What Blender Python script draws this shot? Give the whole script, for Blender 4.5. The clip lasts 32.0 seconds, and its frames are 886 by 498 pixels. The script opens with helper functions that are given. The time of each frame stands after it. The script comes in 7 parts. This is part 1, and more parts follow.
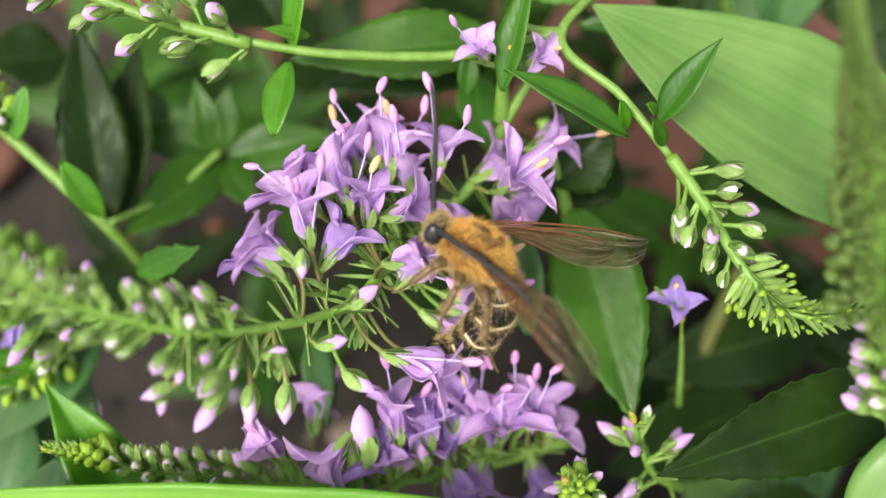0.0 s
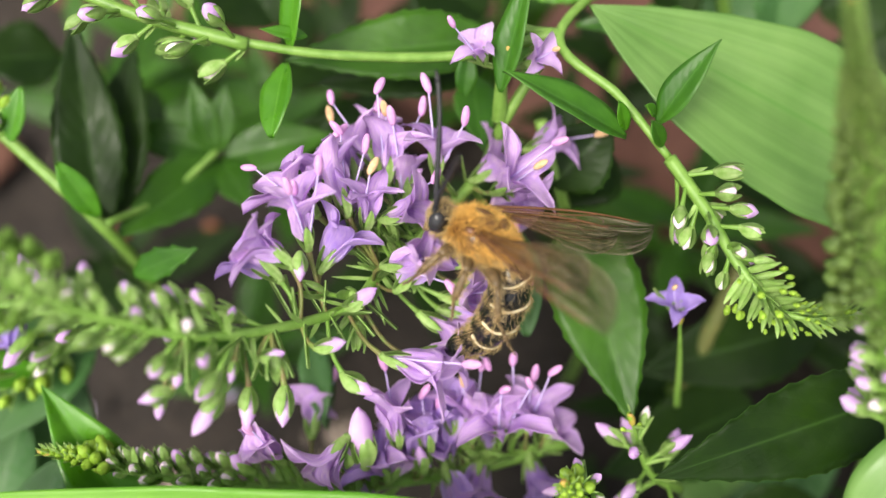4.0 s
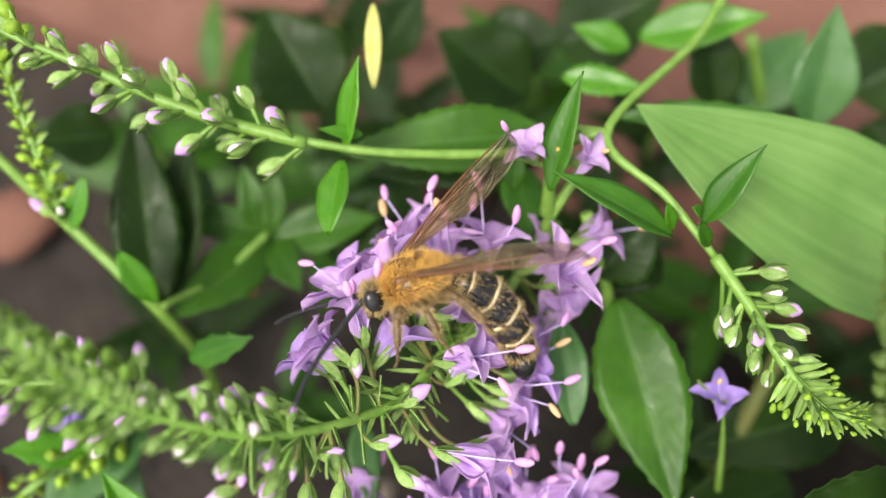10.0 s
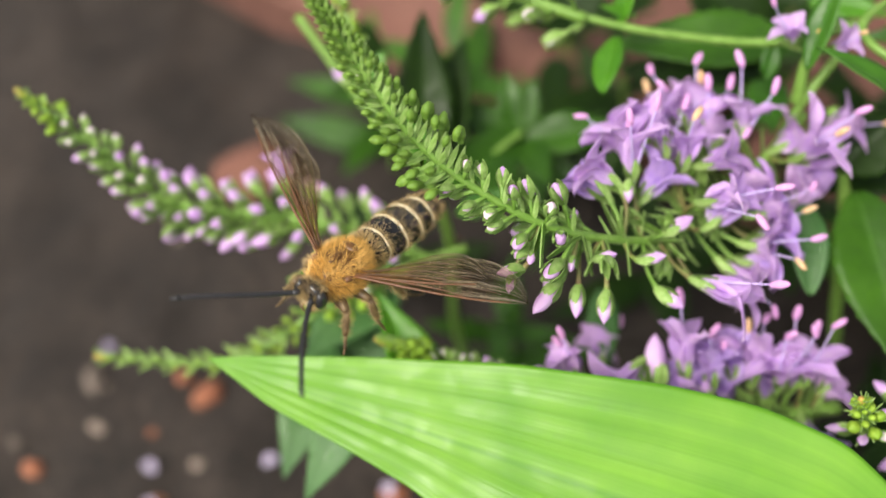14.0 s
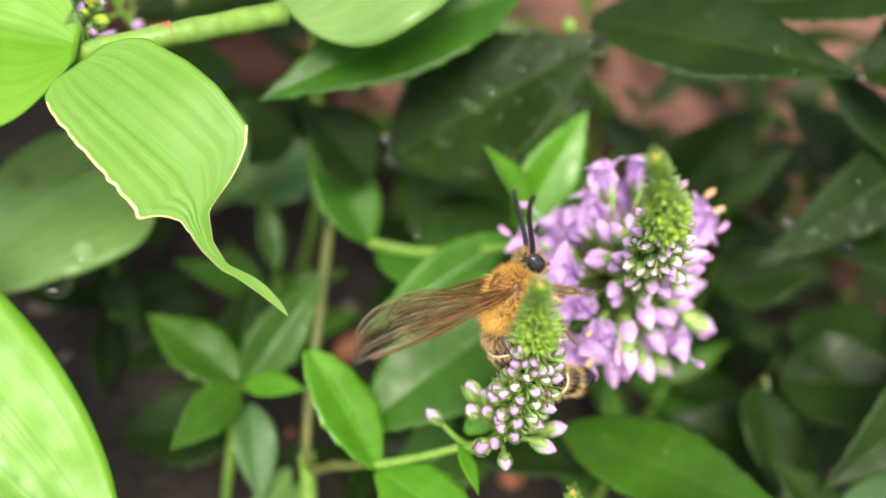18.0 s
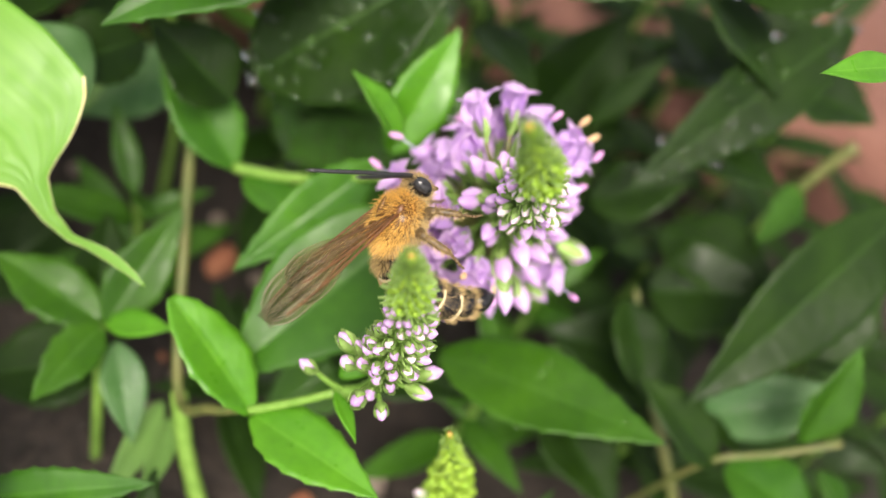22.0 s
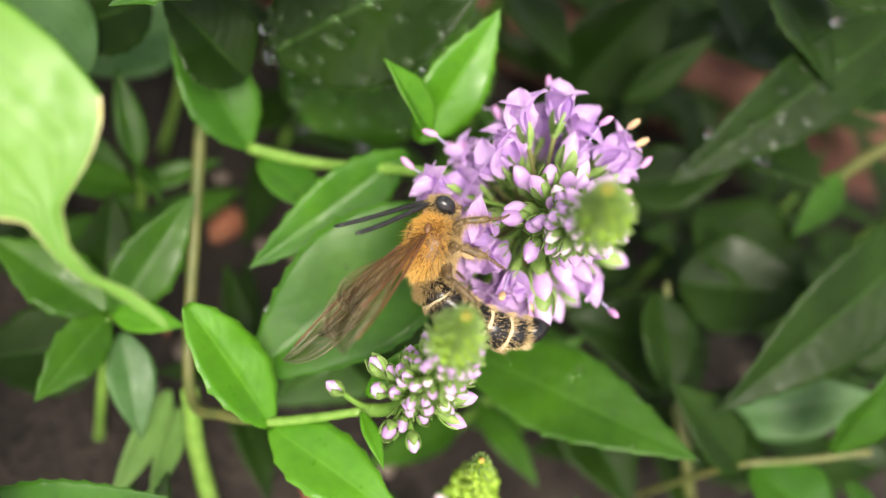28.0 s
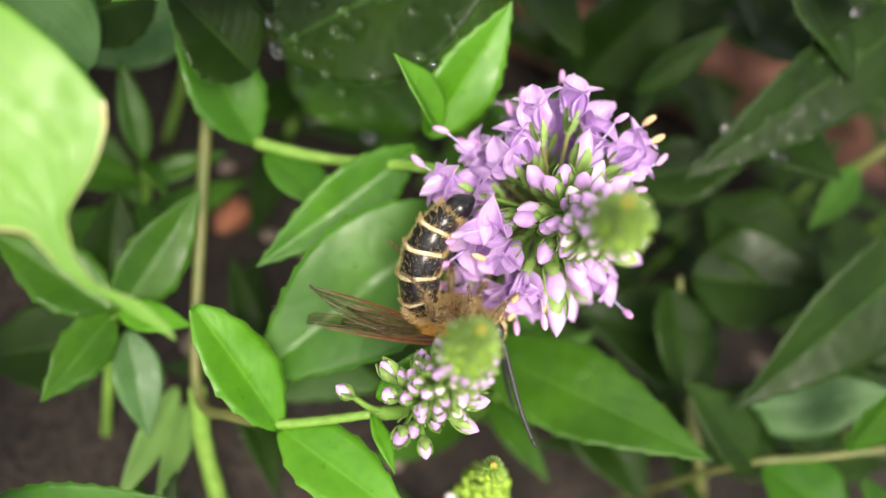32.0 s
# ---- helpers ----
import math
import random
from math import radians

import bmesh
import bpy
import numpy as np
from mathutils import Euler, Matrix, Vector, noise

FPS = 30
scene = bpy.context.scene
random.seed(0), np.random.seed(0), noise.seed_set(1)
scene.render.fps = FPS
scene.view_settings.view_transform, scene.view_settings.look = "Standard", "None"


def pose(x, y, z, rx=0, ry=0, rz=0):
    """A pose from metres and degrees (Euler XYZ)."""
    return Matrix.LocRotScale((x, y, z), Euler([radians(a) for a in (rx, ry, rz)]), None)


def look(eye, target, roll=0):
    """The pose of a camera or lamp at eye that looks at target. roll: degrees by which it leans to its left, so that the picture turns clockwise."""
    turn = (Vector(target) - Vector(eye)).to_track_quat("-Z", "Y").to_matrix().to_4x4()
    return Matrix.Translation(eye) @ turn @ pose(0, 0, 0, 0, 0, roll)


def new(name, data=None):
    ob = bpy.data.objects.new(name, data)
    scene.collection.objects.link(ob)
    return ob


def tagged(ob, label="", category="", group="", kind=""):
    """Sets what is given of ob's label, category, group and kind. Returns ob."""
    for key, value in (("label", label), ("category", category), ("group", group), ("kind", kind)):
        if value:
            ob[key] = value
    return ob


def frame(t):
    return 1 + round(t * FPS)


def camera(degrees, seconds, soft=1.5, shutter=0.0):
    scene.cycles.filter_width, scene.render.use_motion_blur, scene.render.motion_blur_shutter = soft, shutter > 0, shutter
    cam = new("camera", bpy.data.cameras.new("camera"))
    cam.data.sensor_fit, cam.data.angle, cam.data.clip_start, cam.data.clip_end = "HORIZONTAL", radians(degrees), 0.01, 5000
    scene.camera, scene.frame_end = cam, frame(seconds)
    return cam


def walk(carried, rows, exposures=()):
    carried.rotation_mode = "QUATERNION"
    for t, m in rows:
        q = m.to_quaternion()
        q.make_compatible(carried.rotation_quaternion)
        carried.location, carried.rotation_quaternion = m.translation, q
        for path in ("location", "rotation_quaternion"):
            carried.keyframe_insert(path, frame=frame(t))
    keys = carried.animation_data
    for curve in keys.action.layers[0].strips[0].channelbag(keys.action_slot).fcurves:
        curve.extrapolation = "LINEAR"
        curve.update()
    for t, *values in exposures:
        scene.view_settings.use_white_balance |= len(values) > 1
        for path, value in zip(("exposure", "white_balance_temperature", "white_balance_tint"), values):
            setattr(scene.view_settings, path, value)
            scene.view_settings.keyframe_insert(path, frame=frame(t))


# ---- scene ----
cam = camera(50, 32.0, soft=1.5, shutter=0.3)
cam.data.dof.use_dof = True
cam.data.dof.focus_distance = 0.0778
cam.data.dof.aperture_fstop = 13.0
PATH = [
    (0, 0.00106, 0.00009, 0.14074, 24.86, 1.81, 1.27),
    (0.5, 0.00091, 0.00029, 0.14057, 24.91, 1.69, 1.19),
    (1, 0.00074, 0.00027, 0.14058, 24.80, 1.57, 1.14),
    (1.5, 0.00110, 0.00016, 0.14033, 25.10, 1.79, 1.23),
    (2, 0.00090, -0.00014, 0.14022, 25.15, 1.70, 1.15),
    (2.5, 0.00080, 0.00015, 0.14043, 24.92, 1.69, 1.19),
    (4.5, 0.00080, 0.00063, 0.14071, 24.61, 1.53, 1.03),
    (5, 0.00111, -0.00009, 0.14067, 24.80, 1.42, 0.80),
    (5.5, 0.00083, 0.00013, 0.14114, 24.60, 1.11, 0.53),
    (6, 0.00124, 0.00042, 0.14147, 24.32, 1.16, 0.53),
    (6.5, 0.00163, 0.00080, 0.14168, 24.19, 1.19, 0.34),
    (7, 0.00203, 0.00040, 0.14136, 24.59, 1.10, 0.28),
    (7.5, 0.00263, 0.00037, 0.14177, 24.37, 1.32, 0.52),
    (8, 0.00276, 0.00210, 0.14312, 24.53, 1.46, 0.74),
    (8.5, 0.00086, 0.00344, 0.14435, 24.94, 1.96, 1.43),
    (9, -0.00037, 0.00374, 0.14469, 25.53, 2.21, 1.71),
    (9.5, -0.00170, 0.00483, 0.14557, 25.66, 2.28, 1.91),
    (10, -0.00228, 0.00475, 0.14543, 26.31, 2.22, 1.86),
    (10.5, -0.00210, 0.00507, 0.14484, 25.96, 2.26, 1.91),
    (11, -0.00229, 0.00401, 0.14473, 25.47, 2.04, 1.81),
    (11.5, -0.00177, 0.00068, 0.14351, 26.06, 2.20, 2.12),
    (12, -0.00379, -0.00066, 0.14362, 26.16, 2.87, 3.12),
    (12.5, -0.00692, -0.00201, 0.14376, 26.63, 3.51, 4.15),
    (13, -0.00895, -0.00724, 0.14330, 27.39, 4.07, 5.54),
    (13.5, -0.01256, -0.01486, 0.14411, 30.46, 5.70, 8.16),
    (15.5, -0.00640, -0.04861, 0.12907, 39.73, 5.70, 13.66),
    (16, 0.00177, -0.05670, 0.12157, 40.09, -0.06, 6.70),
    (16.5, 0.00741, -0.05963, 0.11761, 38.11, -3.07, 0.90),
    (17, 0.01205, -0.06727, 0.11210, 41.97, -5.32, -1.80),
    (17.5, 0.01428, -0.06895, 0.11180, 43.41, -10.13, -10.23),
    (18, 0.01434, -0.07175, 0.11218, 44.04, -13.35, -15.32),
    (18.5, 0.01559, -0.07322, 0.11204, 45.20, -13.49, -16.66),
    (19, 0.01405, -0.07417, 0.11339, 45.49, -14.97, -17.85),
    (19.5, 0.01516, -0.07227, 0.11212, 45.88, -14.22, -18.34),
    (20, 0.01533, -0.07266, 0.11119, 42.92, -14.58, -18.32),
    (20.5, 0.01489, -0.07271, 0.11362, 41.91, -15.45, -19.00),
    (21, 0.01570, -0.07145, 0.11331, 42.44, -16.19, -20.52),
    (21.5, 0.01621, -0.06629, 0.11450, 41.53, -16.95, -20.81),
    (22, 0.01695, -0.06353, 0.11526, 36.60, -17.95, -21.29),
    (22.5, 0.01697, -0.05773, 0.11554, 34.52, -19.25, -21.85),
    (23, 0.01658, -0.05515, 0.11507, 33.38, -19.88, -21.88),
    (23.5, 0.01696, -0.05522, 0.11479, 32.77, -19.46, -21.56),
    (24, 0.01665, -0.05300, 0.11479, 32.14, -19.72, -21.30),
    (24.5, 0.01677, -0.05082, 0.11501, 31.40, -19.92, -20.97),
    (25, 0.01676, -0.04973, 0.11493, 30.06, -20.18, -20.66),
    (25.5, 0.01670, -0.04998, 0.11479, 29.56, -20.16, -20.58),
    (27.5, 0.01647, -0.05069, 0.11454, 30.08, -19.89, -20.56),
    (28, 0.01658, -0.05030, 0.11451, 29.94, -19.92, -20.49),
    (28.5, 0.01633, -0.04970, 0.11465, 29.94, -20.07, -20.51),
    (29, 0.01646, -0.04980, 0.11466, 29.94, -20.14, -20.52),
    (29.5, 0.01638, -0.04877, 0.11446, 29.71, -20.28, -20.42),
    (30, 0.01637, -0.04823, 0.11454, 29.03, -20.33, -20.38),
    (30.5, 0.01647, -0.04797, 0.11447, 28.06, -20.40, -20.16),
    (31, 0.01647, -0.04772, 0.11457, 27.88, -20.47, -20.11),
    (31.5, 0.01665, -0.04695, 0.11426, 27.60, -20.50, -19.98),
    (32, 0.01710, -0.04749, 0.11400, 28.34, -19.69, -20.41),
]
walk(cam, [(t, pose(x, y, z, a, b, c)) for t, x, y, z, a, b, c in PATH], exposures=[(0.0, 0.48, 6700, 10), (11.0, 0.48, 6700, 10), (13.0, 0.36, 6800, 12), (15.8, 0.2, 6600, 8), (16.6, 0.06, 6600, 8), (17.1, 0.28, 6700, 9), (18.0, 0.68, 6900, 12), (32.0, 0.72, 6950, 13)])

# ---- light: a bright overcast sky and a wide, weak sun ----
world = bpy.data.worlds.new("overcast_sky")
scene.world = world
world.use_nodes = True
wn = world.node_tree.nodes
sky = wn.new("ShaderNodeTexSky")
sky.sky_type = "NISHITA"
sky.sun_disc = False
sky.sun_elevation, sky.sun_rotation = radians(60), radians(215)
sky.dust_density, sky.ozone_density, sky.air_density = 3.0, 0.6, 1.0
soft_sky = wn.new("ShaderNodeHueSaturation")
soft_sky.inputs["Saturation"].default_value = 0.30
world.node_tree.links.new(sky.outputs[0], soft_sky.inputs["Color"])
world.node_tree.links.new(soft_sky.outputs[0], wn["Background"].inputs[0])
wn["Background"].inputs[1].default_value = 0.15
sun = new("sun", bpy.data.lights.new("sun", "SUN"))
sun.data.energy, sun.data.angle, sun.data.color = 2.9, radians(28), (1.0, 0.95, 0.86)
sun.matrix_world = look((-0.35, -0.5, 1.0), (0, 0, 0))


# ---- materials ----
def material(name, rough=0.5, metal=0.0):
    m = bpy.data.materials.new(name)
    m.use_nodes = True
    nodes, links = m.node_tree.nodes, m.node_tree.links
    b = nodes["Principled BSDF"]
    b.inputs["Roughness"].default_value, b.inputs["Metallic"].default_value = rough, metal
    return m, nodes, links, b


def noise_node(nodes, links, scale, detail=4.0, coords="Object", stretch=None):
    tc = nodes.new("ShaderNodeTexCoord")
    n = nodes.new("ShaderNodeTexNoise")
    n.inputs["Scale"].default_value, n.inputs["Detail"].default_value = scale, detail
    out = tc.outputs[coords]
    if stretch:
        mp = nodes.new("ShaderNodeMapping")
        mp.inputs["Scale"].default_value = stretch
        links.new(out, mp.inputs[0])
        out = mp.outputs[0]
    links.new(out, n.inputs["Vector"])
    return n


def ramp(nodes, links, fac, stops):
    r = nodes.new("ShaderNodeValToRGB")
    while len(r.color_ramp.elements) < len(stops):
        r.color_ramp.elements.new(0.5)
    for e, (p, c) in zip(r.color_ramp.elements, stops):
        e.position, e.color = p, (*c, 1)
    links.new(fac, r.inputs[0])
    return r


def mix(nodes, links, fac, a, b, mode="MIX"):
    m = nodes.new("ShaderNodeMix")
    m.data_type, m.blend_type = "RGBA", mode
    if isinstance(fac, float):
        m.inputs[0].default_value = fac
    else:
        links.new(fac, m.inputs[0])
    for slot, v in ((6, a), (7, b)):
        if isinstance(v, tuple):
            m.inputs[slot].default_value = (*v, 1)
        else:
            links.new(v, m.inputs[slot])
    return m.outputs[2]


def bump(nodes, links, b, height, strength, distance):
    n = nodes.new("ShaderNodeBump")
    n.inputs["Strength"].default_value, n.inputs["Distance"].default_value = strength, distance
    links.new(height, n.inputs["Height"])
    links.new(n.outputs[0], b.inputs["Normal"])


def thin(m, nodes, links, b, colour, amount):
    """Lets some light through a thin blade or petal."""
    tr = nodes.new("ShaderNodeBsdfTranslucent")
    if isinstance(colour, tuple):
        tr.inputs[0].default_value = (*colour, 1)
    else:
        links.new(colour, tr.inputs[0])
    mx = nodes.new("ShaderNodeMixShader")
    mx.inputs[0].default_value = amount
    links.new(b.outputs[0], mx.inputs[1])
    links.new(tr.outputs[0], mx.inputs[2])
    links.new(mx.outputs[0], nodes["Material Output"].inputs[0])


def leaf_material(name, dark, light, vein, rough, veins, bumpiness, through_colour, sheen=0.5):
    """A leaf: UV u runs along it, v across it (0.5 at the midrib)."""
    m, nodes, links, b = material(name, rough)
    b.inputs["Specular IOR Level"].default_value = sheen
    uv = nodes.new("ShaderNodeUVMap")
    sep = nodes.new("ShaderNodeSeparateXYZ")
    links.new(uv.outputs[0], sep.inputs[0])

    def maths(op, x, y=0.0):
        n = nodes.new("ShaderNodeMath")
        n.operation = op
        for slot, v in ((0, x), (1, y)):
            if isinstance(v, float):
                n.inputs[slot].default_value = v
            else:
                links.new(v, n.inputs[slot])
        return n.outputs[0]

    side = maths("ABSOLUTE", maths("SUBTRACT", sep.outputs[1], 0.5))
    big = noise_node(nodes, links, 130.0, 5.0)
    info = nodes.new("ShaderNodeObjectInfo")
    shade = ramp(nodes, links, big.outputs[0], [(0.3, dark), (0.72, light)])
    tone = ramp(nodes, links, info.outputs["Random"], [(0.0, (0.8, 0.84, 0.7)), (1.0, (1.1, 1.08, 1.05))])
    col = mix(nodes, links, 1.0, shade.outputs[0], tone.outputs[0], "MULTIPLY")
    # midrib, on broad leaves with its groove's shade in the dark colour, then the side veins
    rib = ramp(nodes, links, side, [(0.0, (0.7 if veins == "parallel" else 0.42,) * 3), (0.026, (0, 0, 0))])
    if veins == "parallel":
        line = maths("SINE", maths("MULTIPLY", side, 62.0))
        fine = noise_node(nodes, links, 2.2, 5.0, "UV", (0.8, 16.0, 1.0))
        relief = maths("ADD", maths("MULTIPLY", line, 0.05), fine.outputs[0])
        ribs = ramp(nodes, links, maths("MULTIPLY", maths("ADD", line, 1.0), 0.5), [(0.0, (0.80, 0.84, 0.78)), (0.55, (1.0, 1.0, 1.0)), (1.0, (1.1, 1.06, 1.12))])
        col = mix(nodes, links, 0.3, col, ribs.outputs[0], "MULTIPLY")
    else:
        wob = noise_node(nodes, links, 6.0, 2.0, "UV")
        run = maths("SUBTRACT", maths("MULTIPLY", sep.outputs[0], 9.0), maths("MULTIPLY", side, 5.0))
        run = maths("ADD", run, maths("MULTIPLY", wob.outputs[0], 0.8))
        line = maths("ABSOLUTE", maths("SINE", maths("MULTIPLY", run, 3.14159)))
        fine = noise_node(nodes, links, 900.0, 4.0)
        relief = maths("ADD", maths("MULTIPLY", maths("POWER", line, 0.6), 0.22), maths("MULTIPLY", fine.outputs[0], 0.7))
    vmask = ramp(nodes, links, line, [(0.0, (0.05, 0.05, 0.05)), (0.10, (0, 0, 0))])
    col = mix(nodes, links, vmask.outputs[0], col, vein)
    streak = ramp(nodes, links, fine.outputs[0], [(0.3, (0.86, 0.88, 0.85)), (0.7, (1.08, 1.06, 1.08))])
    col = mix(nodes, links, 1.0, col, streak.outputs[0], "MULTIPLY")
    col = mix(nodes, links, rib.outputs[0], col, vein)
    margin = ramp(nodes, links, side, [(0.485, (0, 0, 0)), (0.5, (0.7, 0.7, 0.7))])
    col = mix(nodes, links, margin.outputs[0], col, vein)
    links.new(col, b.inputs["Base Color"])
    spots = noise_node(nodes, links, 420.0, 2.0)
    rr = ramp(nodes, links, spots.outputs[0], [(0.35, (rough - 0.1,) * 3), (0.65, (rough + 0.12,) * 3)])
    links.new(rr.outputs[0], b.inputs["Roughness"])
    bump(nodes, links, b, relief, bumpiness, 0.0004)
    thin(m, nodes, links, b, mix(nodes, links, 0.6, col, through_colour), 0.28)
    return m


LEAF_DARK = leaf_material("speedwell_leaf", (0.030, 0.122, 0.008), (0.066, 0.21, 0.016), (0.13, 0.33, 0.05), 0.38, "netted", 0.14, (0.08, 0.30, 0.008), 0.38)
LEAF_MID = leaf_material("mature_leaf", (0.027, 0.098, 0.005), (0.056, 0.168, 0.011), (0.11, 0.26, 0.045), 0.38, "netted", 0.2, (0.065, 0.22, 0.008), 0.34)
# Dark leaf green, lowered further so the understorey's shade sits in the colour.
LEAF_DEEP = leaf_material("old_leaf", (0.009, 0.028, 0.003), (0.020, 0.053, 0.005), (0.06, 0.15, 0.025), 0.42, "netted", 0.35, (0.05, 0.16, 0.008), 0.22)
LEAF_FRESH = leaf_material("fresh_leaf", (0.065, 0.24, 0.010), (0.115, 0.35, 0.02), (0.2, 0.46, 0.06), 0.36, "netted", 0.12, (0.15, 0.45, 0.012))
LEAF_BROAD = leaf_material("broad_leaf", (0.135, 0.38, 0.018), (0.225, 0.50, 0.04), (0.08, 0.27, 0.015), 0.42, "parallel", 0.14, (0.34, 0.72, 0.02))
LEAF_PALE = leaf_material("pale_broad_leaf", (0.16, 0.33, 0.08), (0.26, 0.45, 0.14), (0.11, 0.29, 0.045), 0.42, "parallel", 0.15, (0.24, 0.52, 0.05))
LEAF_EATEN = leaf_material("light_yellow_green_leaf", (0.125, 0.32, 0.026), (0.185, 0.40, 0.055), (0.14, 0.36, 0.04), 0.42, "parallel", 0.15, (0.38, 0.7, 0.06))
LEAF_GREY = leaf_material("greyish_leaf", (0.05, 0.16, 0.04), (0.12, 0.26, 0.09), (0.1, 0.22, 0.06), 0.32, "parallel", 0.3, (0.1, 0.28, 0.05))


def plain(name, c1, c2, scale, rough=0.5, through_colour=None, amount=0.3, random=0.0, bumpy=0.3, depth=0.0001, coords="Object"):
    m, nodes, links, b = material(name, rough)
    n = noise_node(nodes, links, scale, 5.0, coords)
    col = ramp(nodes, links, n.outputs[0], [(0.3, c1), (0.7, c2)]).outputs[0]
    if random:
        info = nodes.new("ShaderNodeObjectInfo")
        tone = ramp(nodes, links, info.outputs["Random"], [(0.0, (1 - random,) * 3), (1.0, (1 + random,) * 3)])
        col = mix(nodes, links, 1.0, col, tone.outputs[0], "MULTIPLY")
    links.new(col, b.inputs["Base Color"])
    bump(nodes, links, b, n.outputs[0], bumpy, depth)
    if through_colour:
        thin(m, nodes, links, b, through_colour, amount)
    return m


STEM = plain("green_stem", (0.13, 0.27, 0.035), (0.21, 0.37, 0.07), 900, 0.45)
STEM_RED = plain("reddish_stem", (0.085, 0.12, 0.028), (0.15, 0.15, 0.045), 500, 0.5)
STEM_JOINT = plain("red_joint", (0.35, 0.09, 0.06), (0.3, 0.2, 0.06), 700, 0.5)
CALYX = plain("calyx_green", (0.20, 0.38, 0.06), (0.42, 0.58, 0.20), 1500, 0.5, (0.25, 0.6, 0.03), 0.25, 0.2)
CALYX_DARK = plain("deep_bud_green", (0.13, 0.27, 0.03), (0.24, 0.41, 0.06), 1800, 0.55, (0.2, 0.45, 0.03), 0.25, 0.15)
TIP_GREEN = plain("young_bud_green", (0.25, 0.46, 0.03), (0.45, 0.65, 0.08), 1800, 0.55, (0.42, 0.72, 0.03), 0.3, 0.15)
TIP_OLIVE = plain("old_olive_bud", (0.05, 0.10, 0.012), (0.11, 0.17, 0.03), 1800, 0.6, random=0.2)
PEDICEL_BROWN = plain("brownish_pedicel", (0.20, 0.13, 0.06), (0.17, 0.26, 0.05), 900, 0.5, random=0.2)
TIP_END = plain("yellowish_tip", (0.4, 0.4, 0.05), (0.5, 0.3, 0.08), 1500, 0.6)


def petal_material(name, c1, c2, through_colour):
    """Petal tissue: fine streaks along it, a pale claw, a soft sheen."""
    m, nodes, links, b = material(name, 0.4)
    uv = nodes.new("ShaderNodeUVMap")
    sep = nodes.new("ShaderNodeSeparateXYZ")
    links.new(uv.outputs[0], sep.inputs[0])
    streak = noise_node(nodes, links, 3.0, 5.0, "UV", (1.2, 9.0, 1.0))
    col = ramp(nodes, links, streak.outputs[0], [(0.40, c1), (0.60, c2)]).outputs[0]
    blot = noise_node(nodes, links, 420.0, 4.0)
    bl = ramp(nodes, links, blot.outputs[0], [(0.35, (0.86, 0.84, 0.9)), (0.65, (1.08, 1.08, 1.04))])
    col = mix(nodes, links, 1.0, col, bl.outputs[0], "MULTIPLY")
    vein = noise_node(nodes, links, 4.0, 2.0, "UV", (0.35, 7.0, 1.0))
    lines = ramp(nodes, links, vein.outputs[0], [(0.44, (1.0, 1.0, 1.0)), (0.5, (0.80, 0.70, 0.88)), (0.56, (1.0, 1.0, 1.0))])
    col = mix(nodes, links, 0.8, col, lines.outputs[0], "MULTIPLY")
    claw = ramp(nodes, links, sep.outputs[0], [(0.0, (0.55, 0.55, 0.55)), (0.3, (0, 0, 0))])
    col = mix(nodes, links, claw.outputs[0], col, (0.84, 0.76, 0.88))
    info = nodes.new("ShaderNodeObjectInfo")
    tone = ramp(nodes, links, info.outputs["Random"], [(0.0, (0.84, 0.82, 0.9)), (1.0, (1.1, 1.12, 1.06))])
    col = mix(nodes, links, 1.0, col, tone.outputs[0], "MULTIPLY")
    links.new(col, b.inputs["Base Color"])
    bump(nodes, links, b, streak.outputs[0], 0.6, 0.00025)
    thin(m, nodes, links, b, through_colour, 0.42)
    return m


PETAL = petal_material("lilac_petal", (0.66, 0.40, 0.91), (0.94, 0.76, 0.98), (0.94, 0.66, 0.99))
PETAL_BLUE = petal_material("blue_violet_petal", (0.45, 0.30, 0.80), (0.65, 0.51, 0.94), (0.64, 0.45, 0.97))
PETAL_DUSK = petal_material("violet_petal", (0.56, 0.36, 0.88), (0.84, 0.66, 0.97), (0.82, 0.56, 0.99))
PETAL_PALE = petal_material("pale_pink_lilac_petal", (0.72, 0.46, 0.93), (0.95, 0.79, 0.99), (0.96, 0.70, 1.0))
BUD = plain("pinkish_bud_petal", (0.70, 0.37, 0.85), (0.90, 0.68, 0.95), 900, 0.5, (0.88, 0.55, 0.95), 0.3, 0.12, 0.5)
BUD_WHITE = plain("white_bud_tip", (0.80, 0.56, 0.78), (0.86, 0.84, 0.74), 900, 0.5, None, 0, 0.05)
FILAMENT = plain("lilac_filament", (0.55, 0.42, 0.8), (0.7, 0.58, 0.88), 900, 0.5)
ANTHER = plain("tan_anther", (0.66, 0.38, 0.18), (0.80, 0.56, 0.33), 2500, 0.8)
ANTHER_PINK = plain("pink_anther", (0.66, 0.28, 0.62), (0.78, 0.42, 0.74), 2500, 0.6)
DRY_EDGE = plain("dry_leaf_edge", (0.62, 0.55, 0.2), (0.75, 0.7, 0.4), 900, 0.7)
SHELL = plain("yellow_pod", (0.42, 0.42, 0.10), (0.54, 0.53, 0.17), 500, 0.5)
BLACK = plain("glossy_black_shell", (0.006, 0.006, 0.007), (0.02, 0.019, 0.02), 1500, 0.22, bumpy=0.15)
BAND = plain("cream_band", (0.72, 0.62, 0.38), (0.85, 0.78, 0.56), 2500, 0.6, bumpy=0.6)


